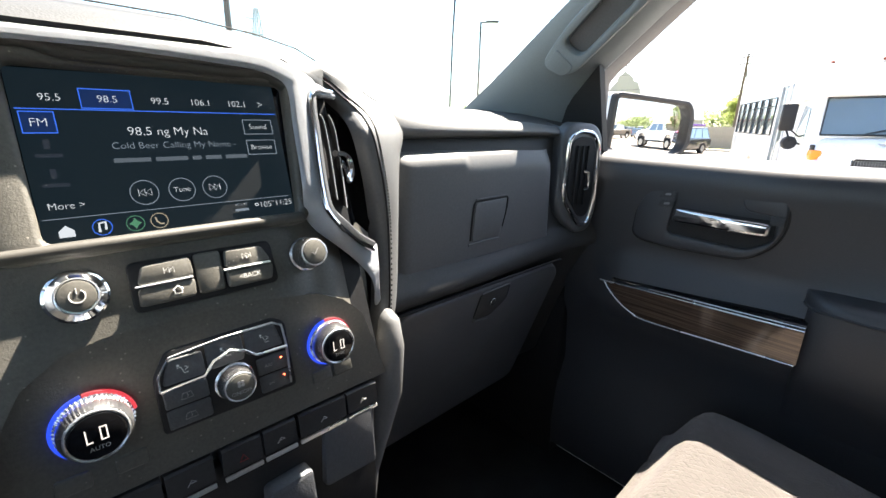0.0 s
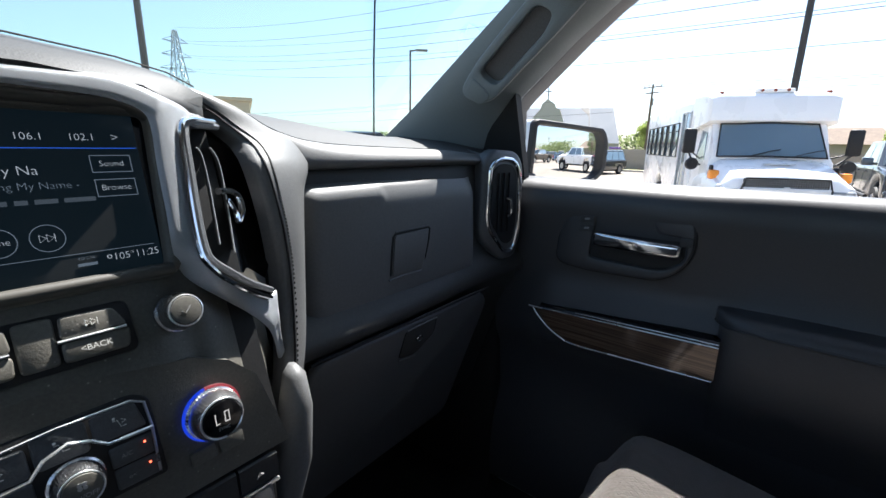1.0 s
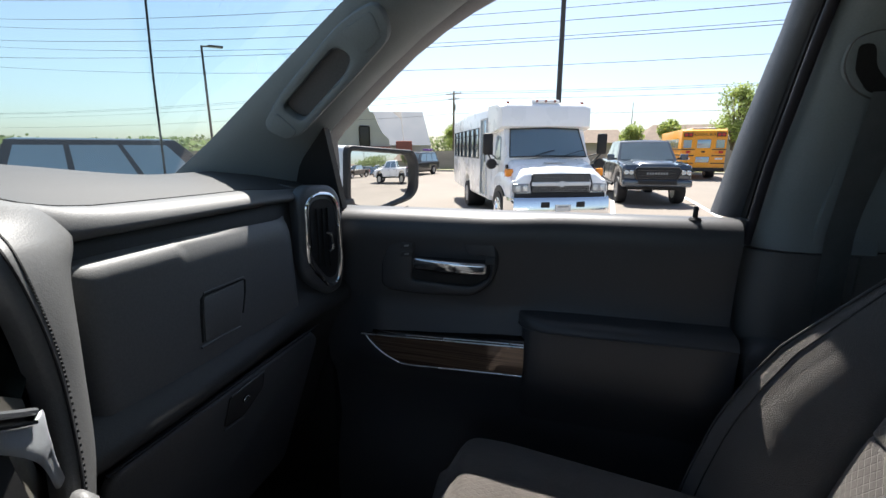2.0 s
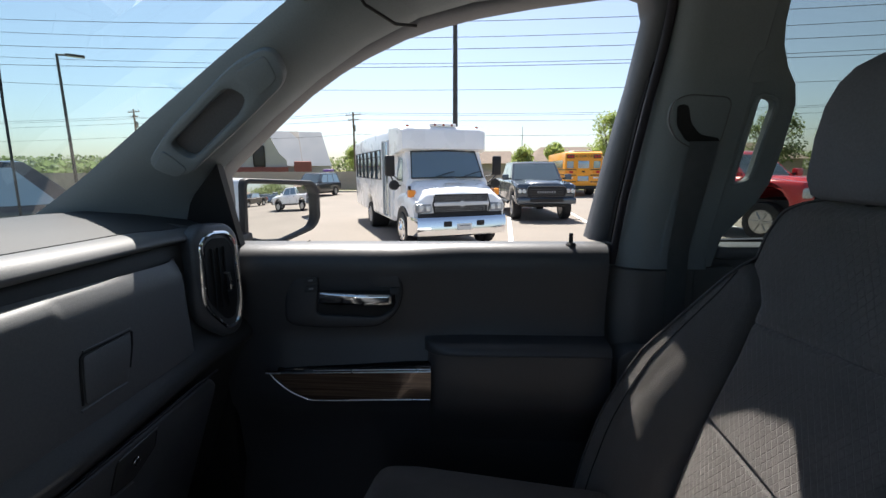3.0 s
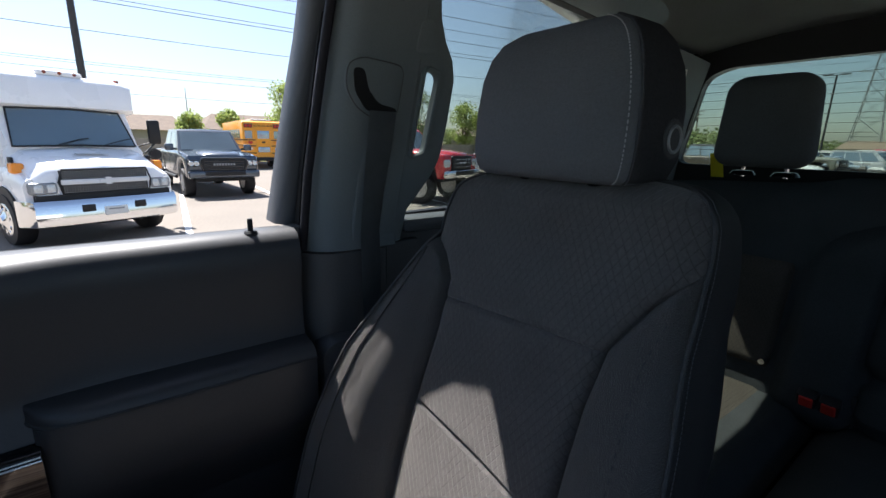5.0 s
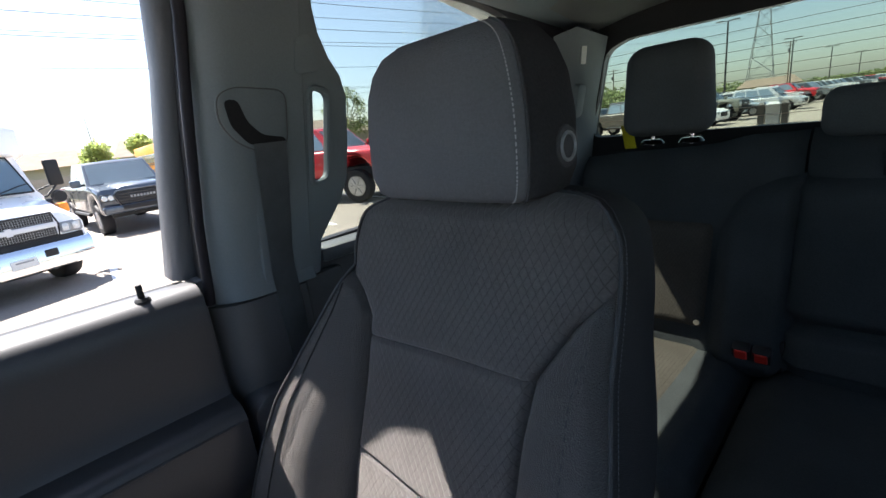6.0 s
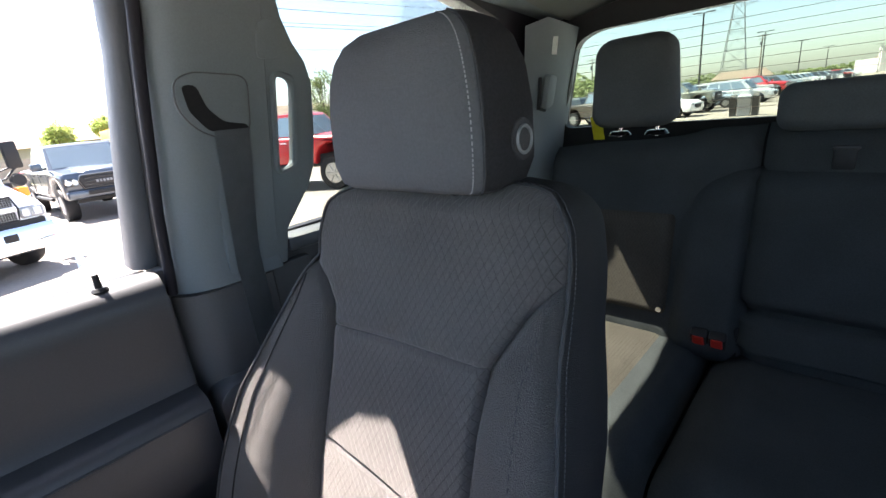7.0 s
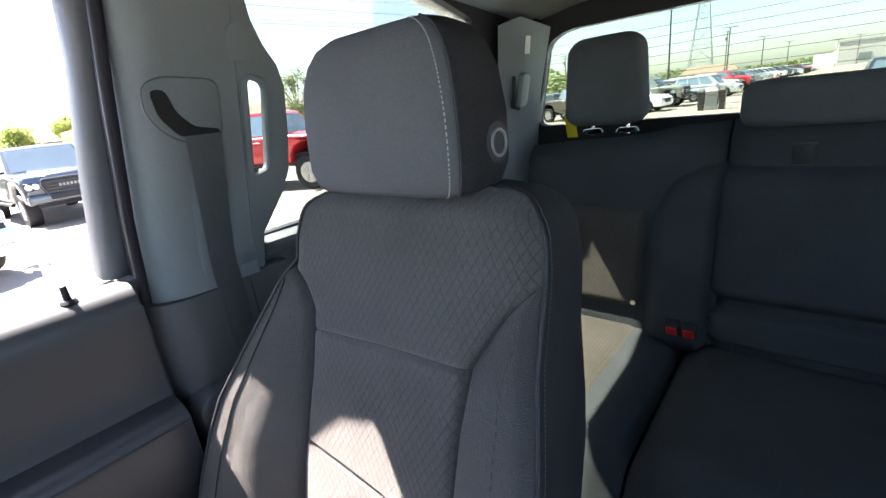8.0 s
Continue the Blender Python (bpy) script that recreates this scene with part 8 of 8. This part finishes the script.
for x, m_, w in ((3.66, DARKSTEEL, 0.14), (4.64, DARKSTEEL, 0.14), (4.15, STEEL, 0.30)):
    BIN = thing("litter_bin", "tall pale metal litter bin on the paving" if w > 0.2 else "slim dark litter bin beside a pale one", "litter bin", (x, -28.3, 0), group="litter bins")
    part("drum", loft([[Vector((x + w * a * k, -28.3 + 0.24 * b * k, z)) for a, b in ((-1, -1), (1, -1), (1, 1), (-1, 1))] for z, k in ((0.02, 0.92), (0.90, 1.0), (0.92, 1.06), (0.98, 1.06))]), m_, BIN)
    part("lid", loft([[Vector((x + w * a * k, -28.3 + 0.24 * b * k, z)) for a, b in ((-1, -1), (1, -1), (1, 1), (-1, 1))] for z, k in ((0.98, 1.0), (1.10, 0.55))]), m_, BIN)

# ---- poles, towers and wires ----
def lamp_post(x, y, h, r=0.09, arm=(1.0, 0), twin=False, label="tall dark car park lamp post"):
    v = thing("lamp_post", label, "street lamp", (x, y, 0), group="lamp posts")
    part("base", cyl((x, y, 0), (x, y, 0.6), 0.28, None, 16), ASPHALT, v)
    part("pole", cyl((x, y, 0.6), (x, y, h), r, r * 0.75, 10), DARKSTEEL, v)
    for s in ((1, -1) if twin else (1,)):
        a = Vector((arm[0], arm[1], 0)).normalized() * s
        part("arm", tube([Vector((x, y, h - 0.05)), Vector((x, y, h)) + a * 0.5], 0.05, 6), DARKSTEEL, v)
        hd = part("lamp_head", moved(box(0, 0.85, -0.17, 0.17, -0.05, 0.07, 0.03), Matrix.Translation(Vector((x, y, h)) + a * 0.35) @ Matrix.Rotation(math.atan2(a.y, a.x), 4, "Z")), DARKSTEEL, v)
        part("lens", moved(box(0.1, 0.75, -0.12, 0.12, -0.062, -0.048), Matrix.Translation(Vector((x, y, h)) + a * 0.35) @ Matrix.Rotation(math.atan2(a.y, a.x), 4, "Z")), LAMPCLEAR, hd)
    return v


lamp_post(24.1, 22.0, 8.0, 0.085, (0.70, -0.72))
lamp_post(23.0, 0.35, 10.5, 0.14, (1, 0.3))
lamp_post(7.3, 21.2, 9.0, 0.15, (0.3, 1))
for x, y, h in ((14.6, -65.5, 10), (12.0, -96, 9.1), (9.6, -131, 8.7), (6.3, -168, 8.3), (-4.6, -182, 7.6), (-9.6, -188, 8.2)):
    lamp_post(x, y, h, 0.12, (1, 0.12), True)


def utility_pole(x, y, h, yaw=0):
    v = thing("utility_pole", "weathered wooden utility pole with crossarms", "utility pole", (x, y, 0), group="utility poles")
    part("pole", cyl((x, y, 0), (x, y, h), 0.17, 0.11, 10), WOODPOLE, v)
    d = Vector((math.cos(yaw), math.sin(yaw), 0))
    for dz, w in ((0.35, 1.2), (1.0, 0.8)):
        a = part("crossarm", tube([Vector((x, y, h - dz)) - d * w, Vector((x, y, h - dz)) + d * w], 0.06, 6), WOODPOLE, v)
        for k in (-0.9, -0.4, 0.4, 0.9):
            c = Vector((x, y, h - dz + 0.06)) + d * w * k
            part("insulator", cyl(c, c + Vector((0, 0, 0.18)), 0.05, 0.035, 8), STEEL, a)
    part("transformer", cyl((x + 0.3, y, h - 2.4), (x + 0.3, y, h - 1.6), 0.2, None, 12), STEEL, v)
    return v


for x, y, h, yaw in ((58.3, 14.2, 9.1, 1.2), (60, 45, 10, 1.2), (45.9, -105.5, 10, 0.1), (18.2, -142, 12, 0.3)):
    utility_pole(x, y, h, yaw)
mast = thing("radio_mast", "thin grey radio mast on the horizon", "mast", (148, -20, 0))
part("pole", cyl((148, -20, 0), (148, -20, 15.2), 0.22, 0.08, 8), STEEL, mast)


def pylon(x, y, h, yaw, wb):
    v = thing("power_pylon", "grey steel lattice power pylon", "pylon", (x, y, 0), group="pylons")
    R = Matrix.Translation((x, y, 0)) @ Matrix.Rotation(yaw, 4, "Z")
    def w_at(z):
        return wb * (1 - z / h) ** 1.15 + 0.55
    legs, bracing = [], []
    lv = [h * f for f in (0, 0.16, 0.31, 0.45, 0.57, 0.68, 0.78, 0.87, 0.94, 1.0)]
    for z0, z1 in zip(lv, lv[1:]):
        a, b = w_at(z0), w_at(z1)
        c0, c1 = [(-a, -a), (a, -a), (a, a), (-a, a)], [(-b, -b), (b, -b), (b, b), (-b, b)]
        for i in range(4):
            j = (i + 1) % 4
            legs.append(tube([(*c0[i], z0), (*c1[i], z1)], 0.16, 4))
            bracing.append(tube([(*c0[i], z0), (*c1[j], z1)], 0.08, 4))
            bracing.append(tube([(*c0[j], z0), (*c1[i], z1)], 0.08, 4))
            bracing.append(tube([(*c1[i], z1), (*c1[j], z1)], 0.08, 4))
    part("legs", moved(merge(*legs), R), STEEL, v)
    part("bracing", moved(merge(*bracing), R), STEEL, v)
    for z, w in ((h * 0.66, 6.0), (h * 0.78, 5.0), (h * 0.90, 4.2)):
        t = w_at(z)
        part("crossarm", moved(merge(*[tube([(s * t, k * t, z), (s * w, 0, z + 0.3)], 0.10, 4) for s in (1, -1) for k in (1, -1)], *[tube([(s * t, 0, z + h * 0.05), (s * w, 0, z + 0.3)], 0.10, 4) for s in (1, -1)]), R), STEEL, v)
    return v


pylon(70, 173, 38, 0.1, 4.0)
pylon(38, -227, 46, 0.1, 4.5)
WIRES = thing("power_lines", "thin sagging overhead power lines", "power line", (55, 0, 0), kind="stuff")
rows = []
for side_, zt, zm in ((-5.5, 25.5, 12.6), (5.5, 25.5, 12.0), (-4.6, 30, 14.6), (4.6, 30, 15.2), (-4, 34.5, 17.6), (4, 34.5, 18.2), (0, 39, 21.5)):
    pts = []
    for t in span(0, 1, 40):
        p = Vector((70 - 32 * t + side_, 173 - 400 * t, 0))
        p.z = zm + (zt - zm) * (2 * t - 1) ** 2
        pts.append(p)
    rows.append(tube(pts, 0.035, 4))
part("conductors", merge(*rows), WIRE, WIRES, smooth=0)
rows = []
for dz, dx in ((8.9, -0.9), (8.9, 0.9), (8.2, 0.6), (6.3, 0)):
    for a, b in (((58.3, 14.2), (60, 45)), ((58.3, 14.2), (55, -45)), ((60, 45), (64, 120)), ((55, -45), (46, -105))):
        rows.append(tube([Vector((a[0] + (b[0] - a[0]) * t + dx, a[1] + (b[1] - a[1]) * t, dz - 0.8 * 4 * t * (1 - t) * 0.6)) for t in span(0, 1, 12)], 0.022, 4))
part("service_lines", merge(*rows), WIRE, WIRES, smooth=0)

# ---- fence, buildings ----
FENCE = thing("fence", "weathered grey board fence along the car park", "fence", (34.4, 0, 0), kind="structure")
one = box(-0.012, 0.012, -0.068, 0.068, 0.13, 1.58, 0.004, 1)
mesh_one = bpy.data.meshes.new("fence_board")
one.to_mesh(mesh_one)
one.free()
mesh_one.materials.append(FENCEWOOD)
for i in range(290):
    y = -21.0 + i * 0.142
    b = new("board", mesh_one)
    b.matrix_basis = Matrix.Translation((34.4 + rnd.uniform(-0.008, 0.008), y, rnd.uniform(-0.015, 0.015)))
    b.parent = FENCE
    b.matrix_parent_inverse = FENCE.matrix_basis.inverted()
far = [box(34.388, 34.412, y - 0.068, y + 0.068, 0.13, 1.58) for y in span(-60, -21.2, 270)] + [box(34.388, 34.412, y - 0.068, y + 0.068, 0.13, 1.58) for y in span(20.3, 60, 275)]
tagged(part("far_boards", merge(*far), FENCEWOOD, FENCE, smooth=0), kind="stuff")
for z in (0.45, 1.30):
    part("rail", box(34.43, 34.47, -60, 60, z, z + 0.09), FENCEWOOD, FENCE)

CH = thing("church", "grey church with metal roof, bell gable and red brick base", "church", (80, 30, 0))
def church():
    # local u runs to the left as seen from the car park, w away from it
    o = Vector((81.0, 24.6, 0))
    u, w = Vector((-0.36, 0.93, 0)), Vector((0.93, 0.36, 0))
    m = Matrix(((u.x, w.x, 0, o.x), (u.y, w.y, 0, o.y), (0, 0, 1, 0), (0, 0, 0, 1)))
    part("nave_roof", moved(loft([[Vector((a, 0.0, 2.4)), Vector((a + k, 7.0, 9.0)), Vector((a, 14.0, 2.4))] for a, k in ((-0.45, 1.1), (27.0, -0.5))]), m), METALROOF, CH, "blue-grey standing seam roof", smooth=0)
    part("nave_wall", moved(box(-0.4, 26.6, 0.3, 13.6, 0, 2.6), m), STUCCO, CH, smooth=0)
    part("roof_seam", moved(loft([[Vector((a, -0.05, 2.4)), Vector((a + 0.12, -0.05, 2.4)), Vector((a + 0.5, 6.95, 9.06)), Vector((a + 0.38, 6.95, 9.06))] for a in (4.6,)] + [[Vector((4.6, 0.2, 2.3)), Vector((4.72, 0.2, 2.3)), Vector((5.1, 7.1, 8.96)), Vector((8.78, 7.1, 8.96))]]), m), DARKSTEEL, CH, smooth=0)
    gable = [(7.2, 0), (7.4, 3.4), (8.6, 4.6), (9.4, 6.2), (10.1, 8.1), (10.9, 8.5), (11.0, 9.0), (12.36, 9.95), (13.4, 9.0), (13.5, 8.3), (15.2, 6.2), (16.4, 4.6), (17.6, 3.7), (17.8, 0)]
    g = part("bell_gable", moved(plate(gable, -1.0, Matrix(((1, 0, 0, 0), (0, 0, -1, -1.0), (0, 1, 0, 0), (0, 0, 0, 1)))), m), STUCCO, CH, "curved grey stucco gable front", smooth=0)
    part("gable_window", moved(box(10.9, 12.9, -1.1, -0.95, 2.2, 5.9, 0.3, 3), m), DARKSTEEL, g)
    part("brick_base", moved(box(7.2, 40, -1.6, -1.05, 0, 2.2), m), BRICKRED, CH, "red brick base wall", smooth=0)
    part("brick_porch", moved(box(3.2, 6.2, -2.0, 0.2, 0, 3.2, 0.2, 2), m), BRICKRED, CH, smooth=30)
    c = m @ Vector((12.3, -1.0, 9.9))
    x = part("cross", cyl(c, c + Vector((0, 0, 1.9)), 0.09, None, 6), DARKSTEEL, CH)
    part("cross_arm", tube([c + Vector((0, 0, 1.3)) - u * 0.55, c + Vector((0, 0, 1.3)) + u * 0.55], 0.09, 6), DARKSTEEL, x)


church()
HALL = thing("hall", "large pale flat-roofed hall beyond the car park", "building", (-30, -205, 0))
part("wall", box(-58, -5.4, -225, -200, 0, 7.0), STUCCO, HALL, smooth=0)
part("parapet", box(-58.3, -5.2, -225.3, -199.8, 7.0, 7.5), STUCCO, HALL, smooth=0)
part("annex", box(-5.4, 0.5, -222, -204, 0, 4.2), WHITEPAINT, HALL, "white lower annex", smooth=0)
for k in range(6):
    part("window", box(-13.5 - k * 7, -10.5 - k * 7, -200.06, -199.9, 1.2, 3.2), CARGLASS, HALL, smooth=0)
CANOPY = thing("drive_canopy", "flat beige roadside canopy on stout columns", "canopy", (13, 30, 0))
cm = Matrix.Translation((14.6, 26.6, 0)) @ Matrix.Rotation(radians(152), 4, "Z")
part("fascia", moved(box(0, 14, -7, 0, 3.05, 4.0, 0.05), cm), BEIGE, CANOPY, "beige panelled fascia", smooth=0)
part("coping", moved(box(-0.15, 14.15, -7.15, 0.15, 4.0, 4.22, 0.03), cm), BEIGE, CANOPY)
for a, b in ((1.2, -1.0), (1.2, -6.0), (10.5, -1.0), (10.5, -6.0)):
    part("column", moved(box(a - 0.35, a + 0.35, b - 0.35, b + 0.35, 0, 3.06, 0.03), cm), BEIGE, CANOPY)
for k in range(4):
    part("sign_bar", moved(box(6.2 + k * 0.8, 6.75 + k * 0.8, 0.0, 0.03, 3.35, 3.78), cm), REDLENS, CANOPY, smooth=0)


def house(x, y, w, d, h, roof, yaw, wallm=SIDING, roofm=SHINGLE):
    v = thing("house", "low tan house with a brown shingle roof", "house", (x, y, 0), group="houses")
    m = Matrix.Translation((x, y, 0)) @ Matrix.Rotation(yaw, 4, "Z")
    part("wall", moved(box(-w / 2, w / 2, -d / 2, d / 2, 0, h), m), wallm, v, smooth=0)
    part("roof", moved(loft([[Vector((a, -d / 2 - 0.5, h - 0.1)), Vector((a * 0.72, 0, h + roof)), Vector((a, d / 2 + 0.5, h - 0.1))] for a in (-w / 2 - 0.5, w / 2 + 0.5)]), m), roofm, v, smooth=0)
    for k in (-0.3, 0.1, 0.32):
        part("window", moved(box(k * w - 0.7, k * w + 0.7, -d / 2 - 0.06, -d / 2 + 0.02, 1.0, 2.2, 0.02), m), CARGLASS, v)
    return v


for x, y, w, d, h, r, yw in ((62, -3.5, 8, 8, 2.5, 1.6, 1.5), (66, -17, 14, 9, 2.8, 2.0, 1.6), (58, -33, 14, 9, 2.8, 2.0, 1.4), (48, -48, 14, 9, 2.8, 2.2, 1.2), (34, -222, 20, 11, 2.8, 2.8, 0.1), (64, -214, 18, 11, 2.8, 2.8, 0.2), (-12, -230, 18, 11, 2.8, 2.4, 0.0), (-45, -235, 20, 11, 3.0, 2.4, 0.0)):
    house(x, y, w, d, h, r, yw)
place(lot_car("parked_pickup", "small white van beyond the fence", 1, False), 52, 11.2, 95)
solid("bank", box(46, 58, 4, 40, -0.2, 0.55, 0.3, 2), GRASS, "low grass bank beyond the fence", kind="structure")
KIOSK = thing("blue_kiosk", "small bright blue and purple kiosk beyond the fence", "kiosk", (50, 15.3, 0.55))
part("cabin", box(49.6, 50.4, 14.9, 15.7, 0.55, 1.45, 0.05), material("blue_violet_panel", (0.07, 0.06, 0.42), 0.5), KIOSK)
part("sign", box(49.5, 50.5, 14.8, 15.8, 1.45, 1.75, 0.04), material("violet_panel", (0.20, 0.08, 0.40), 0.5), KIOSK)


# ---- trees ----
def tree(x, y, h, spread, leafm, seed, leaves=2600, leaf=0.32, label="broad leafy tree in full summer leaf"):
    r = random.Random(seed)
    v = thing("tree", label, "tree", (x, y, 0), group="trees")
    limbs = [tube([(x, y, 0), (x + 0.1, y, h * 0.25), (x + r.uniform(-0.2, 0.2), y + r.uniform(-0.2, 0.2), h * 0.55)], 0.035 * h * 0.5, 8)]
    clumps = []
    for k in range(26):
        a, e = r.uniform(0, 6.283), r.uniform(-0.7, 1.4)
        rad = spread * r.uniform(0.35, 0.85)
        c = Vector((x + rad * math.cos(a) * math.cos(e), y + rad * math.sin(a) * math.cos(e), h * 0.56 + h * 0.34 * math.sin(e)))
        clumps.append((c, spread * r.uniform(0.18, 0.40)))
        limbs.append(tube([(x, y, h * r.uniform(0.22, 0.42)), Vector((x, y, h * 0.45)).lerp(c, 0.5), c], 0.012 * h * 0.5, 5))
    part("trunk", merge(*limbs), BARK, v)
    verts, faces = [], []
    for i in range(leaves):
        c, rr = clumps[r.randrange(len(clumps))]
        d = Vector((r.gauss(0, 1), r.gauss(0, 1), r.gauss(0, 0.8))).normalized() * rr * 1.25 * r.random() ** 0.55
        p = c + d
        n = Vector((r.gauss(0, 1), r.gauss(0, 1), r.gauss(0.4, 1))).normalized()
        t = n.orthogonal().normalized() * leaf * r.uniform(0.5, 1.1)
        b = n.cross(t) * 0.8
        k = len(verts)
        verts += [p - t * 0.5, p + b * 0.5, p + t * 0.5, p - b * 0.5]
        faces.append((k, k + 1, k + 2, k + 3))
    me = bpy.data.meshes.new("crown")
    me.from_pydata([tuple(q) for q in verts], [], faces)
    me.materials.append(leafm)
    c = new("crown", me)
    c.parent = v
    c.matrix_parent_inverse = v.matrix_basis.inverted()
    return v


for i, (x, y, h, s, m_) in enumerate(((37.5, -5.2, 3.5, 1.35, LEAF), (39, -8.2, 4.0, 1.3, LEAF), (42, -13.6, 6.9, 2.2, LEAF), (44, -16.4, 6.4, 2.1, LEAFDARK), (60, 13.8, 5.8, 2.1, LEAF), (63, 15.2, 5.2, 1.8, LEAFDARK), (40, -27.0, 7.0, 2.6, LEAFDARK), (37, -31.0, 6.0, 2.4, LEAF), (33, -33, 6.0, 2.3, LEAFDARK))):
    tree(x, y, h, s, m_, 40 + i, 4600, 0.21)
# far belts of trees, uncountable
def belt_of_trees(name, pts, n, h, seed, leaf=1.1):
    r = random.Random(seed)
    verts, faces = [], []
    for i in range(n):
        t = r.random() * (len(pts) - 1)
        k = int(t)
        a, b = Vector(pts[k]), Vector(pts[k + 1])
        c = a.lerp(b, t - k)
        hh = h * (0.55 + 0.45 * noise.noise(Vector((c.x * 0.05, c.y * 0.05, seed))) + 0.30 * noise.noise(Vector((c.x * 0.2, c.y * 0.2, seed))))
        p = Vector((c.x + r.gauss(0, 2.5), c.y + r.gauss(0, 2.5), max(0.2, hh * r.random() ** 0.6)))
        nn = Vector((r.gauss(0, 1), r.gauss(0, 1), r.gauss(0.4, 1))).normalized()
        tt = nn.orthogonal().normalized() * leaf * r.uniform(0.5, 1.2)
        bb = nn.cross(tt) * 0.8
        q = len(verts)
        verts += [p - tt * 0.5, p + bb * 0.5, p + tt * 0.5, p - bb * 0.5]
        faces.append((q, q + 1, q + 2, q + 3))
    me = bpy.data.meshes.new(name)
    me.from_pydata([tuple(q) for q in verts], [], faces)
    me.materials.append(LEAFDARK)
    tagged(new(name, me), "distant belt of green trees", "trees", kind="stuff")


belt_of_trees("tree_belt", [(150, 40, 0), (150, -60, 0), (110, -130, 0)], 9000, 10, 3)
belt_of_trees("tree_belt", [(110, -130, 0), (70, -240, 0), (0, -262, 0), (-90, -250, 0)], 12000, 7.5, 5)
belt_of_trees("tree_belt", [(150, 40, 0), (110, 120, 0), (40, 150, 0), (-40, 150, 0)], 9000, 8, 7)
belt_of_trees("hedge", [(30, -48, 0), (28, -62, 0), (36, -78, 0)], 5000, 5.5, 9, 0.6)
belt_of_trees("hedge", [(45, 36, 0), (36, 45, 0), (26, 52, 0)], 5000, 4.6, 12, 0.6)

# ---- the pickup's own outside, plain ----
OWN = thing("own_pickup_body", "white painted body of the pickup around the cab", "pickup truck body", (0, 0, 0.0))
part("bonnet", loft([[Vector((-w, y, 0.75)), Vector((-w, y, z - 0.12)), Vector((-w + 0.15, y, z)), Vector((w - 0.15, y, z)), Vector((w, y, z - 0.12)), Vector((w, y, 0.75))] for y, w, z in ((1.07, 0.97, 1.46), (1.7, 0.97, 1.42), (2.25, 0.95, 1.34), (2.4, 0.92, 1.22))]), WHITEPAINT, OWN, smooth=50)
part("bed", box(-0.97, 0.97, -3.35, -1.42, 0.75, 1.42, 0.05), WHITEPAINT, OWN)
part("rear_door_skin", loft([[(0.905, y, 0.80), (0.985, y, 0.90), (0.99, y, 1.30), (0.955, y, 1.56), (0.905, y, 1.585)] for y in (-0.305, -1.40)]), WHITEPAINT, OWN, smooth=50)
part("left_skin", loft([[(-0.905, y, 0.80), (-0.985, y, 0.90), (-0.99, y, 1.30), (-0.955, y, 1.56), (-0.885, y, 1.585)] for y in (0.56, -1.40)]), WHITEPAINT, OWN, smooth=50)
for s in (1, -1):
    part("front_wing", loft([[(s * 0.86, y, 0.80), (s * 0.985, y, 0.90), (s * 0.99, y, 1.30), (s * 0.955, y, 1.52), (s * 0.86, y, 1.56)] for y in (0.565, 1.07)]), WHITEPAINT, OWN, smooth=50)
    for y in (1.75, -2.0):
        part("tyre", cyl((s * 0.72, y, 0.40), (s * 0.99, y, 0.40), 0.40, None, 28, 0.03), RUBBER, OWN)
part("antenna", tube([(0.93, 1.06, 1.50), (0.935, 1.055, 1.9), (0.95, 1.04, 2.45)], 0.0030, 6), BLACK, OWN, "thin black whip antenna")
part("antenna_base", cyl((0.93, 1.06, 1.46), (0.93, 1.06, 1.54), 0.016, 0.007, 12), BLACK, OWN)
